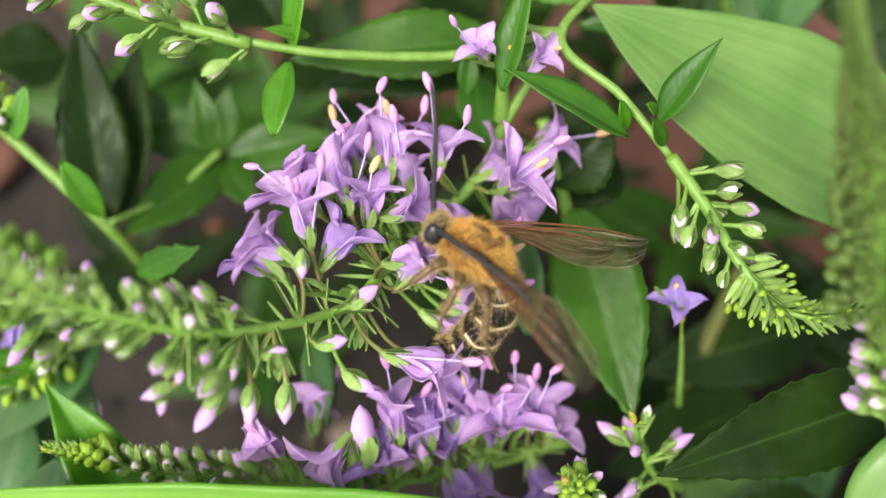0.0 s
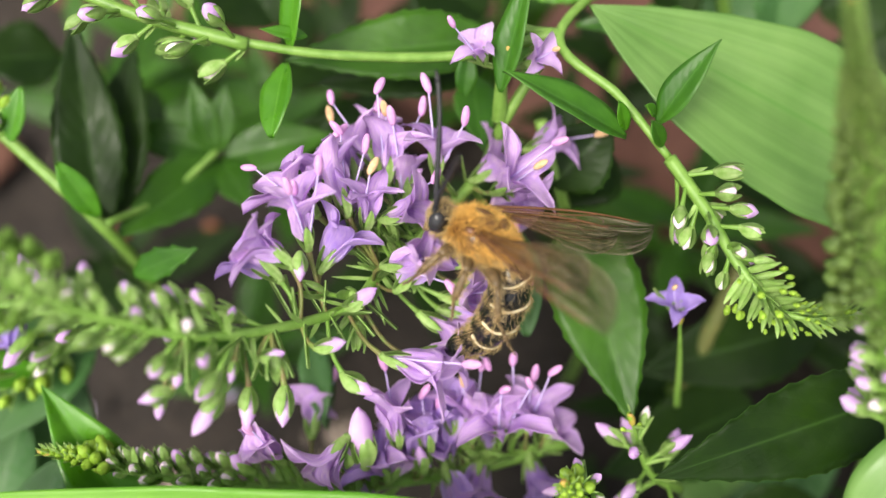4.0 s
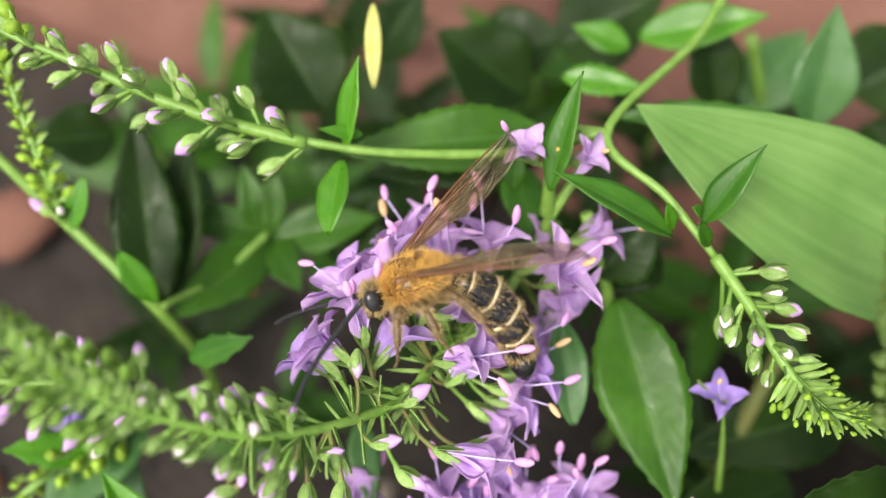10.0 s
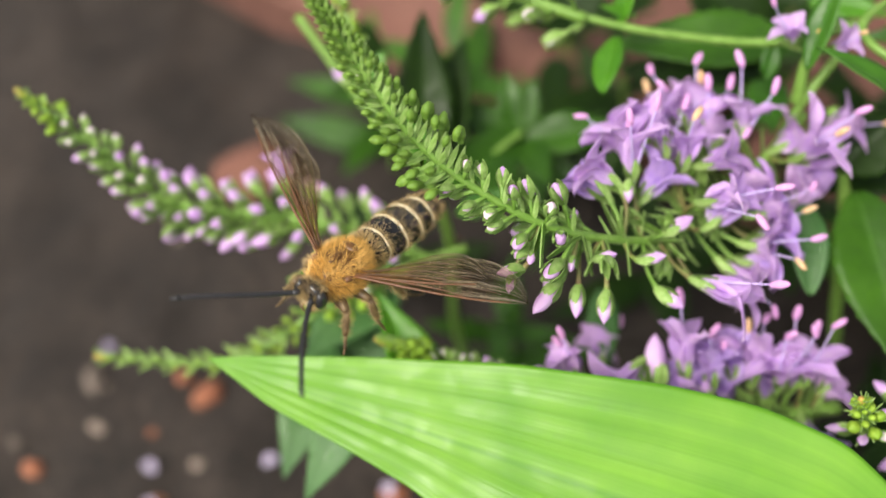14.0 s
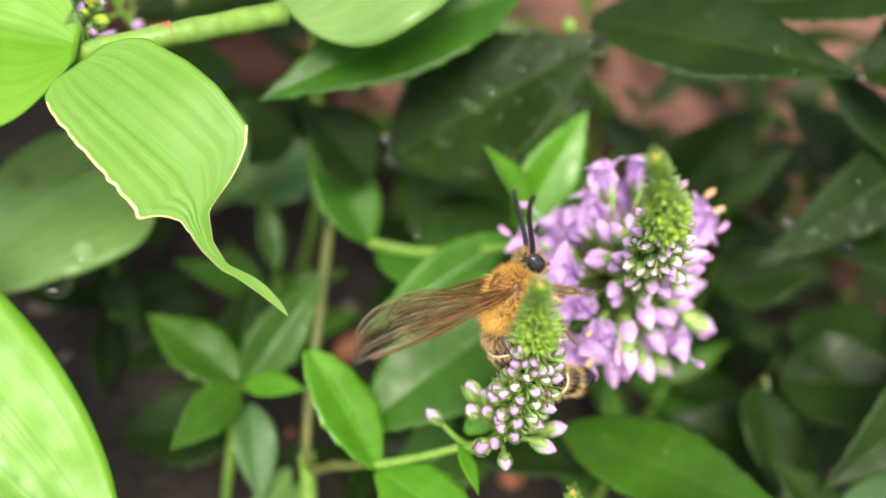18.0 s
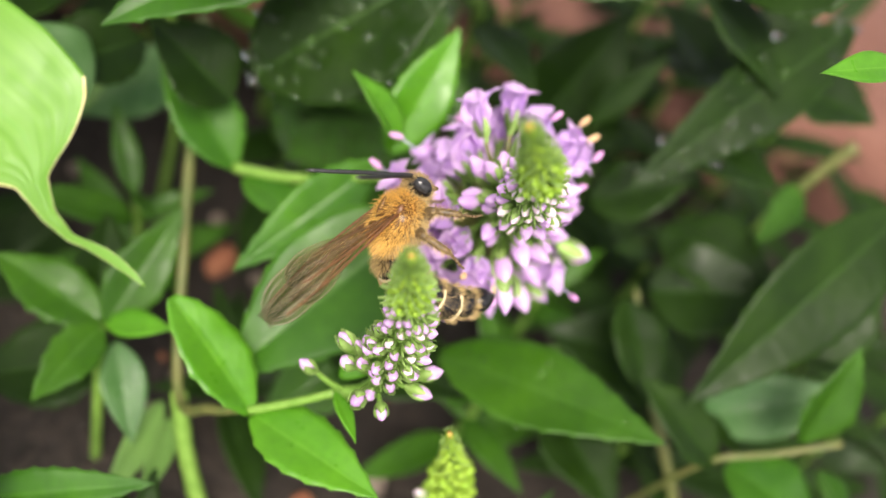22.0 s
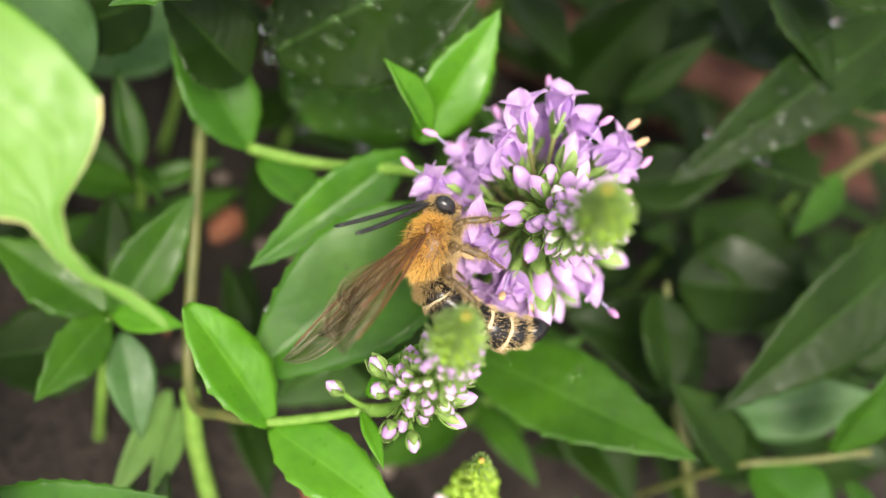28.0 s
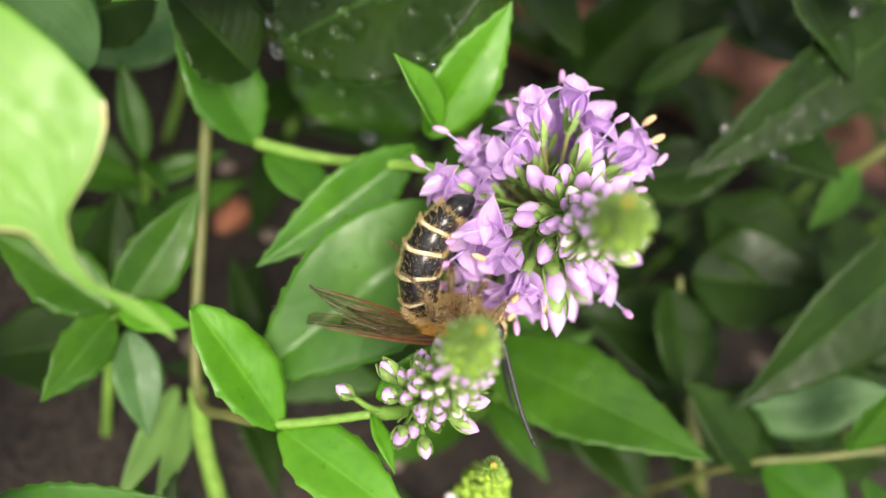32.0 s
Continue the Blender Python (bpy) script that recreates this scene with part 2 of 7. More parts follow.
def hair_material(name, dark, light):
    """Hair whose single strands differ in tone."""
    m, nodes, links, b = material(name, 0.42)
    geo = nodes.new("ShaderNodeNewGeometry")
    links.new(ramp(nodes, links, geo.outputs["Random Per Island"], [(0.0, dark), (0.55, light), (1.0, tuple(min(0.95, 1.15 * v) for v in light))]).outputs[0], b.inputs["Base Color"])
    return m


HAIR_GOLD = hair_material("golden_orange_hair", (0.28, 0.13, 0.02), (0.84, 0.52, 0.14))
HAIR_PALE = hair_material("pale_tan_hair", (0.16, 0.10, 0.04), (0.58, 0.42, 0.19))
BROWN_SHELL = plain("brown_shell", (0.07, 0.03, 0.01), (0.17, 0.075, 0.02), 1500, 0.34)
LEG = plain("dark_brown_leg", (0.07, 0.045, 0.02), (0.18, 0.115, 0.05), 2000, 0.45)
EYE = plain("grey_black_eye", (0.015, 0.015, 0.017), (0.04, 0.04, 0.042), 3000, 0.18, bumpy=0.1)
ANTENNA = plain("matt_black_antenna", (0.012, 0.012, 0.014), (0.03, 0.03, 0.033), 3000, 0.45)
VEIN = plain("brown_wing_vein", (0.10, 0.04, 0.015), (0.18, 0.075, 0.03), 1500, 0.4)
VEIN_DARK = plain("dark_wing_vein", (0.06, 0.03, 0.015), (0.1, 0.05, 0.02), 1500, 0.4)


def wing_material():
    m, nodes, links, b = material("smoky_amber_membrane", 0.2)
    uv = nodes.new("ShaderNodeUVMap")
    n = noise_node(nodes, links, 3.0, 4.0, "UV", (1.0, 2.5, 1.0))
    sep = nodes.new("ShaderNodeSeparateXYZ")
    links.new(uv.outputs[0], sep.inputs[0])
    along = ramp(nodes, links, sep.outputs[0], [(0.0, (0.40, 0.18, 0.06)), (0.4, (0.24, 0.18, 0.10)), (1.0, (0.16, 0.14, 0.105))])
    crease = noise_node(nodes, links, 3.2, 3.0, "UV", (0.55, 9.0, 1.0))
    # Pale and dark streaks: the folds' glints are painted into the base colour.
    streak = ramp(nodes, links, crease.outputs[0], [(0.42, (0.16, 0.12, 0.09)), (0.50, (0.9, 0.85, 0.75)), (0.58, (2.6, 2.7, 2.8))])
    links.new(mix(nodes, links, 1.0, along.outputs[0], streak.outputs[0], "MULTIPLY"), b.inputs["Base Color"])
    bump(nodes, links, b, crease.outputs[0], 0.9, 0.0008)
    clear = nodes.new("ShaderNodeBsdfTransparent")
    clear.inputs[0].default_value = (0.88, 0.81, 0.66, 1)
    mx = nodes.new("ShaderNodeMixShader")
    see = ramp(nodes, links, n.outputs[0], [(0.3, (0.56,) * 3), (0.7, (0.82,) * 3)])
    tip = ramp(nodes, links, sep.outputs[0], [(0.55, (1.0,) * 3), (0.85, (0.72,) * 3)])
    links.new(mix(nodes, links, 1.0, see.outputs[0], tip.outputs[0], "MULTIPLY"), mx.inputs[0])
    links.new(b.outputs[0], mx.inputs[1])
    links.new(clear.outputs[0], mx.inputs[2])
    links.new(mx.outputs[0], nodes["Material Output"].inputs[0])
    return m


WING = wing_material()


def soil_material():
    m, nodes, links, b = material("dark_brown_soil", 0.9)
    n1, n2 = noise_node(nodes, links, 60.0, 8.0), noise_node(nodes, links, 700.0, 6.0)
    c = ramp(nodes, links, n1.outputs[0], [(0.3, (0.017, 0.013, 0.010)), (0.7, (0.043, 0.033, 0.026))])
    g = ramp(nodes, links, n2.outputs[0], [(0.35, (0.55, 0.55, 0.55)), (0.7, (1.35, 1.3, 1.25))])
    links.new(mix(nodes, links, 1.0, c.outputs[0], g.outputs[0], "MULTIPLY"), b.inputs["Base Color"])
    bump(nodes, links, b, n2.outputs[0], 0.9, 0.0015)
    return m


def brick_material():
    m, nodes, links, b = material("terracotta_brick", 0.85)
    n1, n2 = noise_node(nodes, links, 45.0, 6.0), noise_node(nodes, links, 900.0, 5.0)
    c = ramp(nodes, links, n1.outputs[0], [(0.3, (0.17, 0.072, 0.05)), (0.7, (0.26, 0.125, 0.09))])
    g = ramp(nodes, links, n2.outputs[0], [(0.35, (0.8, 0.8, 0.8)), (0.7, (1.15, 1.12, 1.1))])
    info = nodes.new("ShaderNodeObjectInfo")
    tone = ramp(nodes, links, info.outputs["Random"], [(0.0, (0.8, 0.8, 0.82)), (1.0, (1.1, 1.05, 1.0))])
    col = mix(nodes, links, 1.0, c.outputs[0], g.outputs[0], "MULTIPLY")
    links.new(mix(nodes, links, 1.0, col, tone.outputs[0], "MULTIPLY"), b.inputs["Base Color"])
    bump(nodes, links, b, n2.outputs[0], 0.6, 0.001)
    return m


SOIL, BRICK = soil_material(), brick_material()
PEBBLE = plain("pebble", (0.12, 0.09, 0.07), (0.26, 0.21, 0.17), 300, 0.8, random=0.4)
PEBBLE_RED = plain("brick_chip", (0.3, 0.1, 0.05), (0.42, 0.17, 0.09), 300, 0.85, random=0.2)
FALLEN = plain("fallen_petal", (0.5, 0.42, 0.62), (0.7, 0.64, 0.75), 500, 0.6, (0.6, 0.5, 0.75), 0.3, 0.15)
water, wnodes, wlinks, wb = material("water_drop", 0.02)
wb.inputs["Transmission Weight"].default_value, wb.inputs["IOR"].default_value = 1.0, 1.33


# ---- building helpers ----
def mm(p):
    return Vector((p[0] / 1000, p[1] / 1000, p[2] / 1000))


def make_mesh(name, verts, faces, mats, uvs=None, smooth=True, face_mats=None):
    me = bpy.data.meshes.new(name)
    me.from_pydata([tuple(v) for v in verts], [], faces)
    for m in mats if isinstance(mats, (list, tuple)) else [mats]:
        me.materials.append(m)
    if uvs is not None:
        layer = me.uv_layers.new(name="UVMap")
        idx = np.empty(len(me.loops), int)
        me.loops.foreach_get("vertex_index", idx)
        layer.data.foreach_set("uv", np.array(uvs, float)[idx].ravel())
    if smooth:
        me.polygons.foreach_set("use_smooth", [True] * len(me.polygons))
    if face_mats is not None:
        me.polygons.foreach_set("material_index", face_mats)
    me.update()
    return me


def put(name, me, parent=None, m=None, label=""):
    ob = new(name, me)
    if parent is not None:
        ob.parent = parent
    if m is not None:
        ob.matrix_basis = m
    if label:
        ob["label"] = label
    return ob


def thing(name, at, label, category, group=""):
    ob = new(name)
    ob.empty_display_size = 0.002
    ob.location = at
    return tagged(ob, label, category, group)


def aim(direction, up):
    """A turn whose x axis runs along direction and whose z axis lies towards up."""
    x = Vector(direction).normalized()
    y = Vector(up).cross(x)
    y = y.normalized() if y.length > 1e-6 else x.orthogonal().normalized()
    return Matrix((x, y, x.cross(y))).transposed()


def tube(points, radii, sides=8, cap=True):
    """Verts and faces of a round, tapering tube through points."""
    pts = [Vector(p) for p in points]
    verts, faces = [], []
    ref = Vector((0.13, 0.31, 0.94))
    for i, p in enumerate(pts):
        d = (pts[min(i + 1, len(pts) - 1)] - pts[max(i - 1, 0)]).normalized()
        a = (ref - d * ref.dot(d)).normalized()
        b = d.cross(a)
        for k in range(sides):
            w = 2 * math.pi * k / sides
            verts.append(p + (a * math.cos(w) + b * math.sin(w)) * radii[i])
    for i in range(len(pts) - 1):
        for k in range(sides):
            a, b = i * sides + k, i * sides + (k + 1) % sides
            faces.append((a, b, b + sides, a + sides))
    if cap:
        faces.append(tuple(range(sides))[::-1])
        faces.append(tuple(range((len(pts) - 1) * sides, len(pts) * sides)))
    return verts, faces


def spline(points, n):
    """n points of a Catmull-Rom curve through points."""
    p = [Vector(q) for q in points]
    p = [2 * p[0] - p[1], *p, 2 * p[-1] - p[-2]]
    out = []
    for i in range(n):
        u = i / (n - 1) * (len(p) - 3)
        k = min(int(u), len(p) - 4)
        f = u - k
        a, b, c, d = p[k : k + 4]
        out.append(0.5 * (2 * b + (c - a) * f + (2 * a - 5 * b + 4 * c - d) * f * f + (3 * b - a - 3 * c + d) * f**3))
    return out


def merge(*pieces):
    verts, faces = [], []
    for v, f in pieces:
        n = len(verts)
        verts += list(v)
        faces += [tuple(i + n for i in q) for q in f]
    return verts, faces


def ellipsoid(c, r, rings=8, sides=12):
    verts, faces = [], []
    for i in range(rings + 1):
        a = math.pi * i / rings
        for k in range(sides):
            w = 2 * math.pi * k / sides
            verts.append((c[0] + r[0] * math.cos(a), c[1] + r[1] * math.sin(a) * math.cos(w), c[2] + r[2] * math.sin(a) * math.sin(w)))
    for i in range(rings):
        for k in range(sides):
            a, b = i * sides + k, i * sides + (k + 1) % sides
            faces.append((a, a + sides, b + sides, b))
    return verts, faces


# ---- leaves ----
def blade(length, left, right, fold, droop, wave=0.0, teeth=0, tooth=0.0, thick=0.00022, n=26, cross=5, seed=0, twist=0.0, edge=None, crowd=1.0):
    """A leaf blade along +x from its base, with its upper side to +z. left and right give half widths along it (0 to 1)."""
    rnd = random.Random(seed)
    phase = rnd.uniform(0, 6.28)
    if teeth:
        n = max(n, 4 * teeth + 1)
    verts, uvs, faces, mats = [], [], [], []
    across = 2 * cross + 1
    for layer in (0, 1):
        for i in range(n):
            u = i / (n - 1)
            x, bend = length * u, -droop * length * (u**1.7)
            for j in range(across):
                s = math.copysign((abs(j - cross) / cross) ** crowd, j - cross)
                half = left(u) if s > 0 else right(u)
                if teeth and 0.12 < u < 0.97 and abs(s) == 1:
                    k = (u * teeth + (0.3 if s > 0 else 0)) % 1.0
                    half += tooth * (1 - k if k > 0.2 else k / 0.2) ** 2
                y = half * s
                z = bend + fold * abs(y) - 0.18 * fold * abs(y) * abs(s)
                z += wave * half * math.sin(u * 13 + phase + (2 if s > 0 else 0)) * abs(s) ** 1.5
                ridge = 0.25 * thick if abs(s) < 0.01 else 0
                z += (thick / 2 if layer == 0 else -thick / 2 - 2.2 * ridge) * (1 if abs(s) < 0.99 else 0.4)
                c, q = math.cos(twist * u), math.sin(twist * u)
                verts.append((x, y * c - (z - bend) * q, bend + y * q + (z - bend) * c))
                uvs.append((u, 0.5 + 0.5 * s))
    m = n * across
    for i in range(n - 1):
        for j in range(across - 1):
            a = i * across + j
            faces.append((a, a + across, a + across + 1, a + 1))
            faces.append((m + a, m + a + 1, m + a + across + 1, m + a + across))
            rim = edge and j in (0, across - 2) and edge(i / (n - 1), j == 0)
            mats += [1 if rim else 0] * 2
        for j in (0, across - 1):
            a, b = i * across + j, (i + 1) * across + j
            faces.append((a, m + a, m + b, b) if j == 0 else (a, b, m + b, m + a))
            mats.append(1 if edge and edge(i / (n - 1), j == 0) else 0)
    for i in (0, n - 1):
        for j in range(across - 1):
            a = i * across + j
            faces.append((a, a + 1, m + a + 1, m + a))
            mats.append(0)
    return verts, faces, uvs, mats


def shape(kind, w):
    """Half width along a leaf of full width w."""
    if kind == "lance":
        return lambda u: 0.5 * w * (0.08 * (1 - u) + 0.92 * math.sin(math.pi * (0.03 + 0.96 * u**0.82)) ** 1.15) if u < 1 else 0.0
    if kind == "ellip":
        return lambda u: 0.5 * w * max(0.0, 4 * u**0.8 * (1 - u**0.8)) ** 0.62 + 0.0004 * (1 - u)
    if kind == "ovate":
        return lambda u: 0.5 * w * min(1.0, (u / 0.10 + 0.12) ** 0.5) * (1 - max(0.0, (u - 0.25) / 0.75) ** 1.9) * (1 - u**14)
    if kind == "broad":
        return lambda u: 0.5 * w * (0.03 + 0.97 * (1 - (1 - min(u / 0.3, 1.0)) ** 2.4) ** 0.62) * (1 - max(0.0, (u - 0.12) / 0.88) ** 1.75) ** 1.0
    return lambda u: 0.5 * w * math.sin(math.pi * (0.04 + 0.93 * u)) ** 0.75


LEAF_COUNT = [0]


def leaf(plant, base, tip, width, roll=0.0, kind="lance", mat=None, fold=0.35, droop=0.12, teeth=0, wave=0.05, name="leaf", label="", up=(0.05, -0.35, 0.94), twist=0.0):
    """A leaf from base to tip (millimetres) on a plant; roll turns it about its own length."""
    LEAF_COUNT[0] += 1
    b, t = mm(base), mm(tip)
    length = (t - b).length
    w = width / 1000
    half = shape(kind, w)
    v, f, uv, mt = blade(length, half, half, fold, droop, wave, teeth, 0.00042 if teeth else 0, seed=LEAF_COUNT[0], twist=twist, n=26 if w < 0.009 else 64, cross=8 if w > 0.009 else 5 if w > 0.004 else 3)
    # The blade's droop is turned back, so that its tip ends where it should.
    back = Matrix.Rotation(-math.atan(droop), 4, "Y")
    turn = aim(t - b, up).to_4x4() @ Matrix.Rotation(radians(roll), 4, "X") @ back
    me = make_mesh(name, v, f, mat or LEAF_DARK, uv)
    return put(name, me, plant, Matrix.Translation(b - plant.location) @ turn @ Matrix.Scale(math.cos(math.atan(droop)), 4), label)


def stem(plant, points, r0, r1, mat=None, name="stem", label=""):
    pts = spline([mm(p) - plant.location for p in points], 6 * len(points))
    n = len(pts)
    radii = [(r0 + (r1 - r0) * i / (n - 1)) / 1000 * (1 + 0.05 * math.sin(i * 1.9)) for i in range(n)]
    v, f = tube(pts, radii, 10)
    return put(name, make_mesh(name, v, f, mat or STEM), plant, None, label)


# ---- flower pieces, in millimetres, growing along +x ----
def petal_mesh(name, length, width, cup, mat, seed=0, notch=0.0):
    """A petal that narrows to its claw and tip, with a crease along its middle, a curled tip and a ruffled rim."""
    rnd = random.Random(seed)
    verts, faces, uvs = [], [], []
    n, c = 13, 4
    ph, curl, lean = rnd.uniform(0, 6), rnd.uniform(0.12, 0.42), rnd.uniform(-0.16, 0.16)
    for layer in (0, 1):
        for i in range(n):
            u = i / (n - 1)
            ang = cup * (1 - 0.75 * u)
            x = length * u * math.cos(ang)
            z = length * u * math.sin(ang) - curl * length * u**3
            half = 0.6 * width * (0.36 * (1 - u) + 2.3 * u**0.8 * (1 - u) ** 0.5 * (0.72 + 0.07 * math.sin(ph + 9 * u))) + 0.02
            for j in range(-c, c + 1):
                s = j / c
                y = half * s * (1 + 0.05 * math.sin(17 * u + ph * s)) + lean * length * u * u
                ruffle = 0.045 * length * abs(s) ** 1.6 * math.sin(13 * u + 2 * ph + (1.9 if s > 0 else 0)) * u
                zz = z + 0.5 * abs(half * s) * abs(s) + 0.05 * length * math.sin(6 * u + ph + 2.5 * s) * u + ruffle - 0.07 * math.exp(-((6 * s) ** 2)) * u
                verts.append((x - notch * (1 - abs(s)) * (u**6), y, zz - 0.06 * layer))
                uvs.append((u, 0.5 + s / 2))
    k, m = 2 * c + 1, n * (2 * c + 1)
    for i in range(n - 1):
        for j in range(k - 1):
            a = i * k + j
            faces += [(a, a + k, a + k + 1, a + 1), (m + a, m + a + 1, m + a + k + 1, m + a + k)]
        for j in (0, k - 1):
            a = i * k + j
            faces.append((a, m + a, m + a + k, a + k))
    return make_mesh(name, [Vector(v) / 1000 for v in verts], faces, mat, uvs)


def bud_pieces(length, width, seed=0):
    """A closed bud: a petal body along +x, pointed and pleated."""
    verts, faces = [], []
    rings, sides = 9, 10
    for i in range(rings):
        u = i / (rings - 1)
        r = 0.5 * width * (0.42 + 0.85 * math.sin(math.pi * min(1, 0.72 * u)) ** 1.2) * (1 - u**3.2) ** 0.9 + 0.02
        for k in range(sides):
            w = 2 * math.pi * k / sides
            q = r * (1 + (0.16 * math.cos(2 * w + 2.8 * u + seed) + 0.07 * math.cos(5 * w - 2 * u)) * (0.3 + 0.7 * u))
            verts.append((length * u, q * math.cos(w), q * math.sin(w)))
    for i in range(rings - 1):
        for k in range(sides):
            a, b = i * sides + k, i * sides + (k + 1) % sides
            faces.append((a, b, b + sides, a + sides))
    faces.append(tuple(range((rings - 1) * sides, rings * sides)))
    return verts, faces


def sepal_pieces(length, width, spread, turn, curl=0.2):
    verts, faces = [], []
    n = 6
    c, s = math.cos(turn), math.sin(turn)
    for layer in (0, 1):
        for i in range(n):
            u = i / (n - 1)
            half = 0.5 * width * math.sin(math.pi * (0.15 + 0.83 * u)) ** 0.8
            r = 0.28 * width + spread * length * u - curl * length * u * u + (0.07 if layer == 0 else 0)
            for y, dr in ((-half, -0.1 * half), (0, 0.08), (half, -0.1 * half)):
                verts.append((length * u, (r + dr) * c - y * s, (r + dr) * s + y * c))
    m = 3 * n
    for i in range(n - 1):
        for j in range(2):
            a = i * 3 + j
            faces += [(a, a + 1, a + 4, a + 3), (m + a, m + a + 3, m + a + 4, m + a + 1)]
        for j in (0, 2):
            a = i * 3 + j
            faces.append((a, a + 3, m + a + 3, m + a))
    return verts, faces


def scaled(pieces):
    v, f = pieces
    return [Vector(p) / 1000 for p in v], f


PETALS = [petal_mesh("petal", 4.1, 2.5, 0.8, PETAL, 1), petal_mesh("petal", 4.3, 2.0, 0.7, PETAL, 2), petal_mesh("petal", 3.8, 2.9, 0.95, PETAL, 3), petal_mesh("petal", 4.2, 1.7, 1.1, PETAL, 9), petal_mesh("petal", 3.6, 2.3, 0.6, PETAL_PALE, 12)]
PETALS_LONG = [petal_mesh("petal", 5.0, 2.5, 0.75, PETAL, 14), petal_mesh("petal", 5.3, 2.1, 0.65, PETAL, 15), petal_mesh("petal", 4.7, 2.8, 0.9, PETAL_PALE, 16), petal_mesh("petal", 5.1, 2.3, 1.0, PETAL, 17)]
PETALS_DUSK = [petal_mesh("petal", 4.0, 2.6, 0.8, PETAL_DUSK, 31), petal_mesh("petal", 4.2, 2.2, 0.7, PETAL_DUSK, 32), petal_mesh("petal", 3.8, 2.7, 0.9, PETAL, 33)]
PETALS_BLUE = [petal_mesh("petal", 3.3, 2.5, 0.7, PETAL_BLUE, 4), petal_mesh("petal", 3.4, 2.2, 0.8, PETAL_BLUE, 5)]
PETALS_PALE = [petal_mesh("petal", 3.9, 2.6, 0.9, PETAL_PALE, 6), petal_mesh("petal", 4.1, 2.1, 0.8, PETAL_PALE, 7), petal_mesh("petal", 3.9, 2.6, 1.1, PETAL, 8)]
CALYX_MESH = make_mesh("calyx", *scaled(merge(*[sepal_pieces(2.3, 0.8, 0.5, 0.4 + 1.571 * k, 0.3) for k in range(4)], ellipsoid((0.05, 0, 0), (0.4, 0.42, 0.42), 6, 8))), CALYX)
CALYX_WRAP = [make_mesh("calyx", *scaled(merge(*[sepal_pieces(ln, 1.05, 0.62, 0.4 + 1.571 * k, 0.52) for k in range(4)], ellipsoid((0.05, 0, 0), (0.4, 0.42, 0.42), 6, 8))), CALYX) for ln in (1.9, 2.3)]
STAMENS, STYLES = [], []
for k, (ln, bow) in enumerate(((5.4, 0.9), (6.0, -0.5), (4.7, 1.4), (6.5, 0.3))):
    path_pts = spline([(0.3, 0, 0), (ln * 0.5, bow * 0.5, 0.2), (ln, bow, 0.5 * (k % 2))], 7)
    fil = make_mesh("filament", *scaled(tube(path_pts, [0.09, 0.085, 0.085, 0.08, 0.08, 0.07, 0.065], 6)), FILAMENT)
    an = make_mesh("anther", *scaled(ellipsoid((0.45, 0, 0), (0.78, 0.30, 0.33), 7, 9)), ANTHER if k == 0 else ANTHER_PINK)
    STAMENS.append((fil, an, Vector(path_pts[-1]) / 1000, Vector(path_pts[-1] - path_pts[-2])))
BUDS = [make_mesh("bud_petals", *scaled(bud_pieces(ln, w, k)), BUD) for k, (ln, w) in enumerate(((3.3, 1.25), (3.7, 1.3), (2.9, 1.15)))]
BUDS_WHITE = make_mesh("bud_petals", *scaled(bud_pieces(2.8, 1.1, 3)), BUD_WHITE)
BUD_GREEN = [make_mesh("green_bud", *scaled(merge(bud_pieces(ln, w, 5), *[sepal_pieces(ln * 0.9, w * 0.62, 0.10, 0.8 * k, 0.12) for k in range(4)])), TIP_GREEN) for ln, w in ((1.3, 0.85), (0.9, 0.6), (0.6, 0.4))]
BUD_SHADE = [make_mesh("green_bud", *scaled(merge(bud_pieces(ln, w, 5), *[sepal_pieces(ln * 0.9, w * 0.62, 0.10, 0.8 * k, 0.12) for k in range(4)])), CALYX_DARK) for ln, w in ((1.3, 0.7), (0.9, 0.5), (0.6, 0.35))]
BUD_OLIVE = [make_mesh("green_bud", *scaled(merge(bud_pieces(ln, w, 5), *[sepal_pieces(ln * 0.9, w * 0.62, 0.10, 0.8 * k, 0.12) for k in range(4)])), TIP_OLIVE) for ln, w in ((1.3, 0.85), (0.9, 0.6), (0.6, 0.4))]
BRACT = make_mesh("bract", *scaled(sepal_pieces(2.3, 0.5, 0.12, 0.0, 0.02)), CALYX)
DROP = make_mesh("water_drop", *scaled(ellipsoid((0.0, 0, 0), (0.42, 0.42, 0.42), 8, 12)), water)


UPRIGHT = Matrix(((0, 0, 1, 0), (0, -1, 0, 0), (1, 0, 0, 0), (0, 0, 0, 1)))


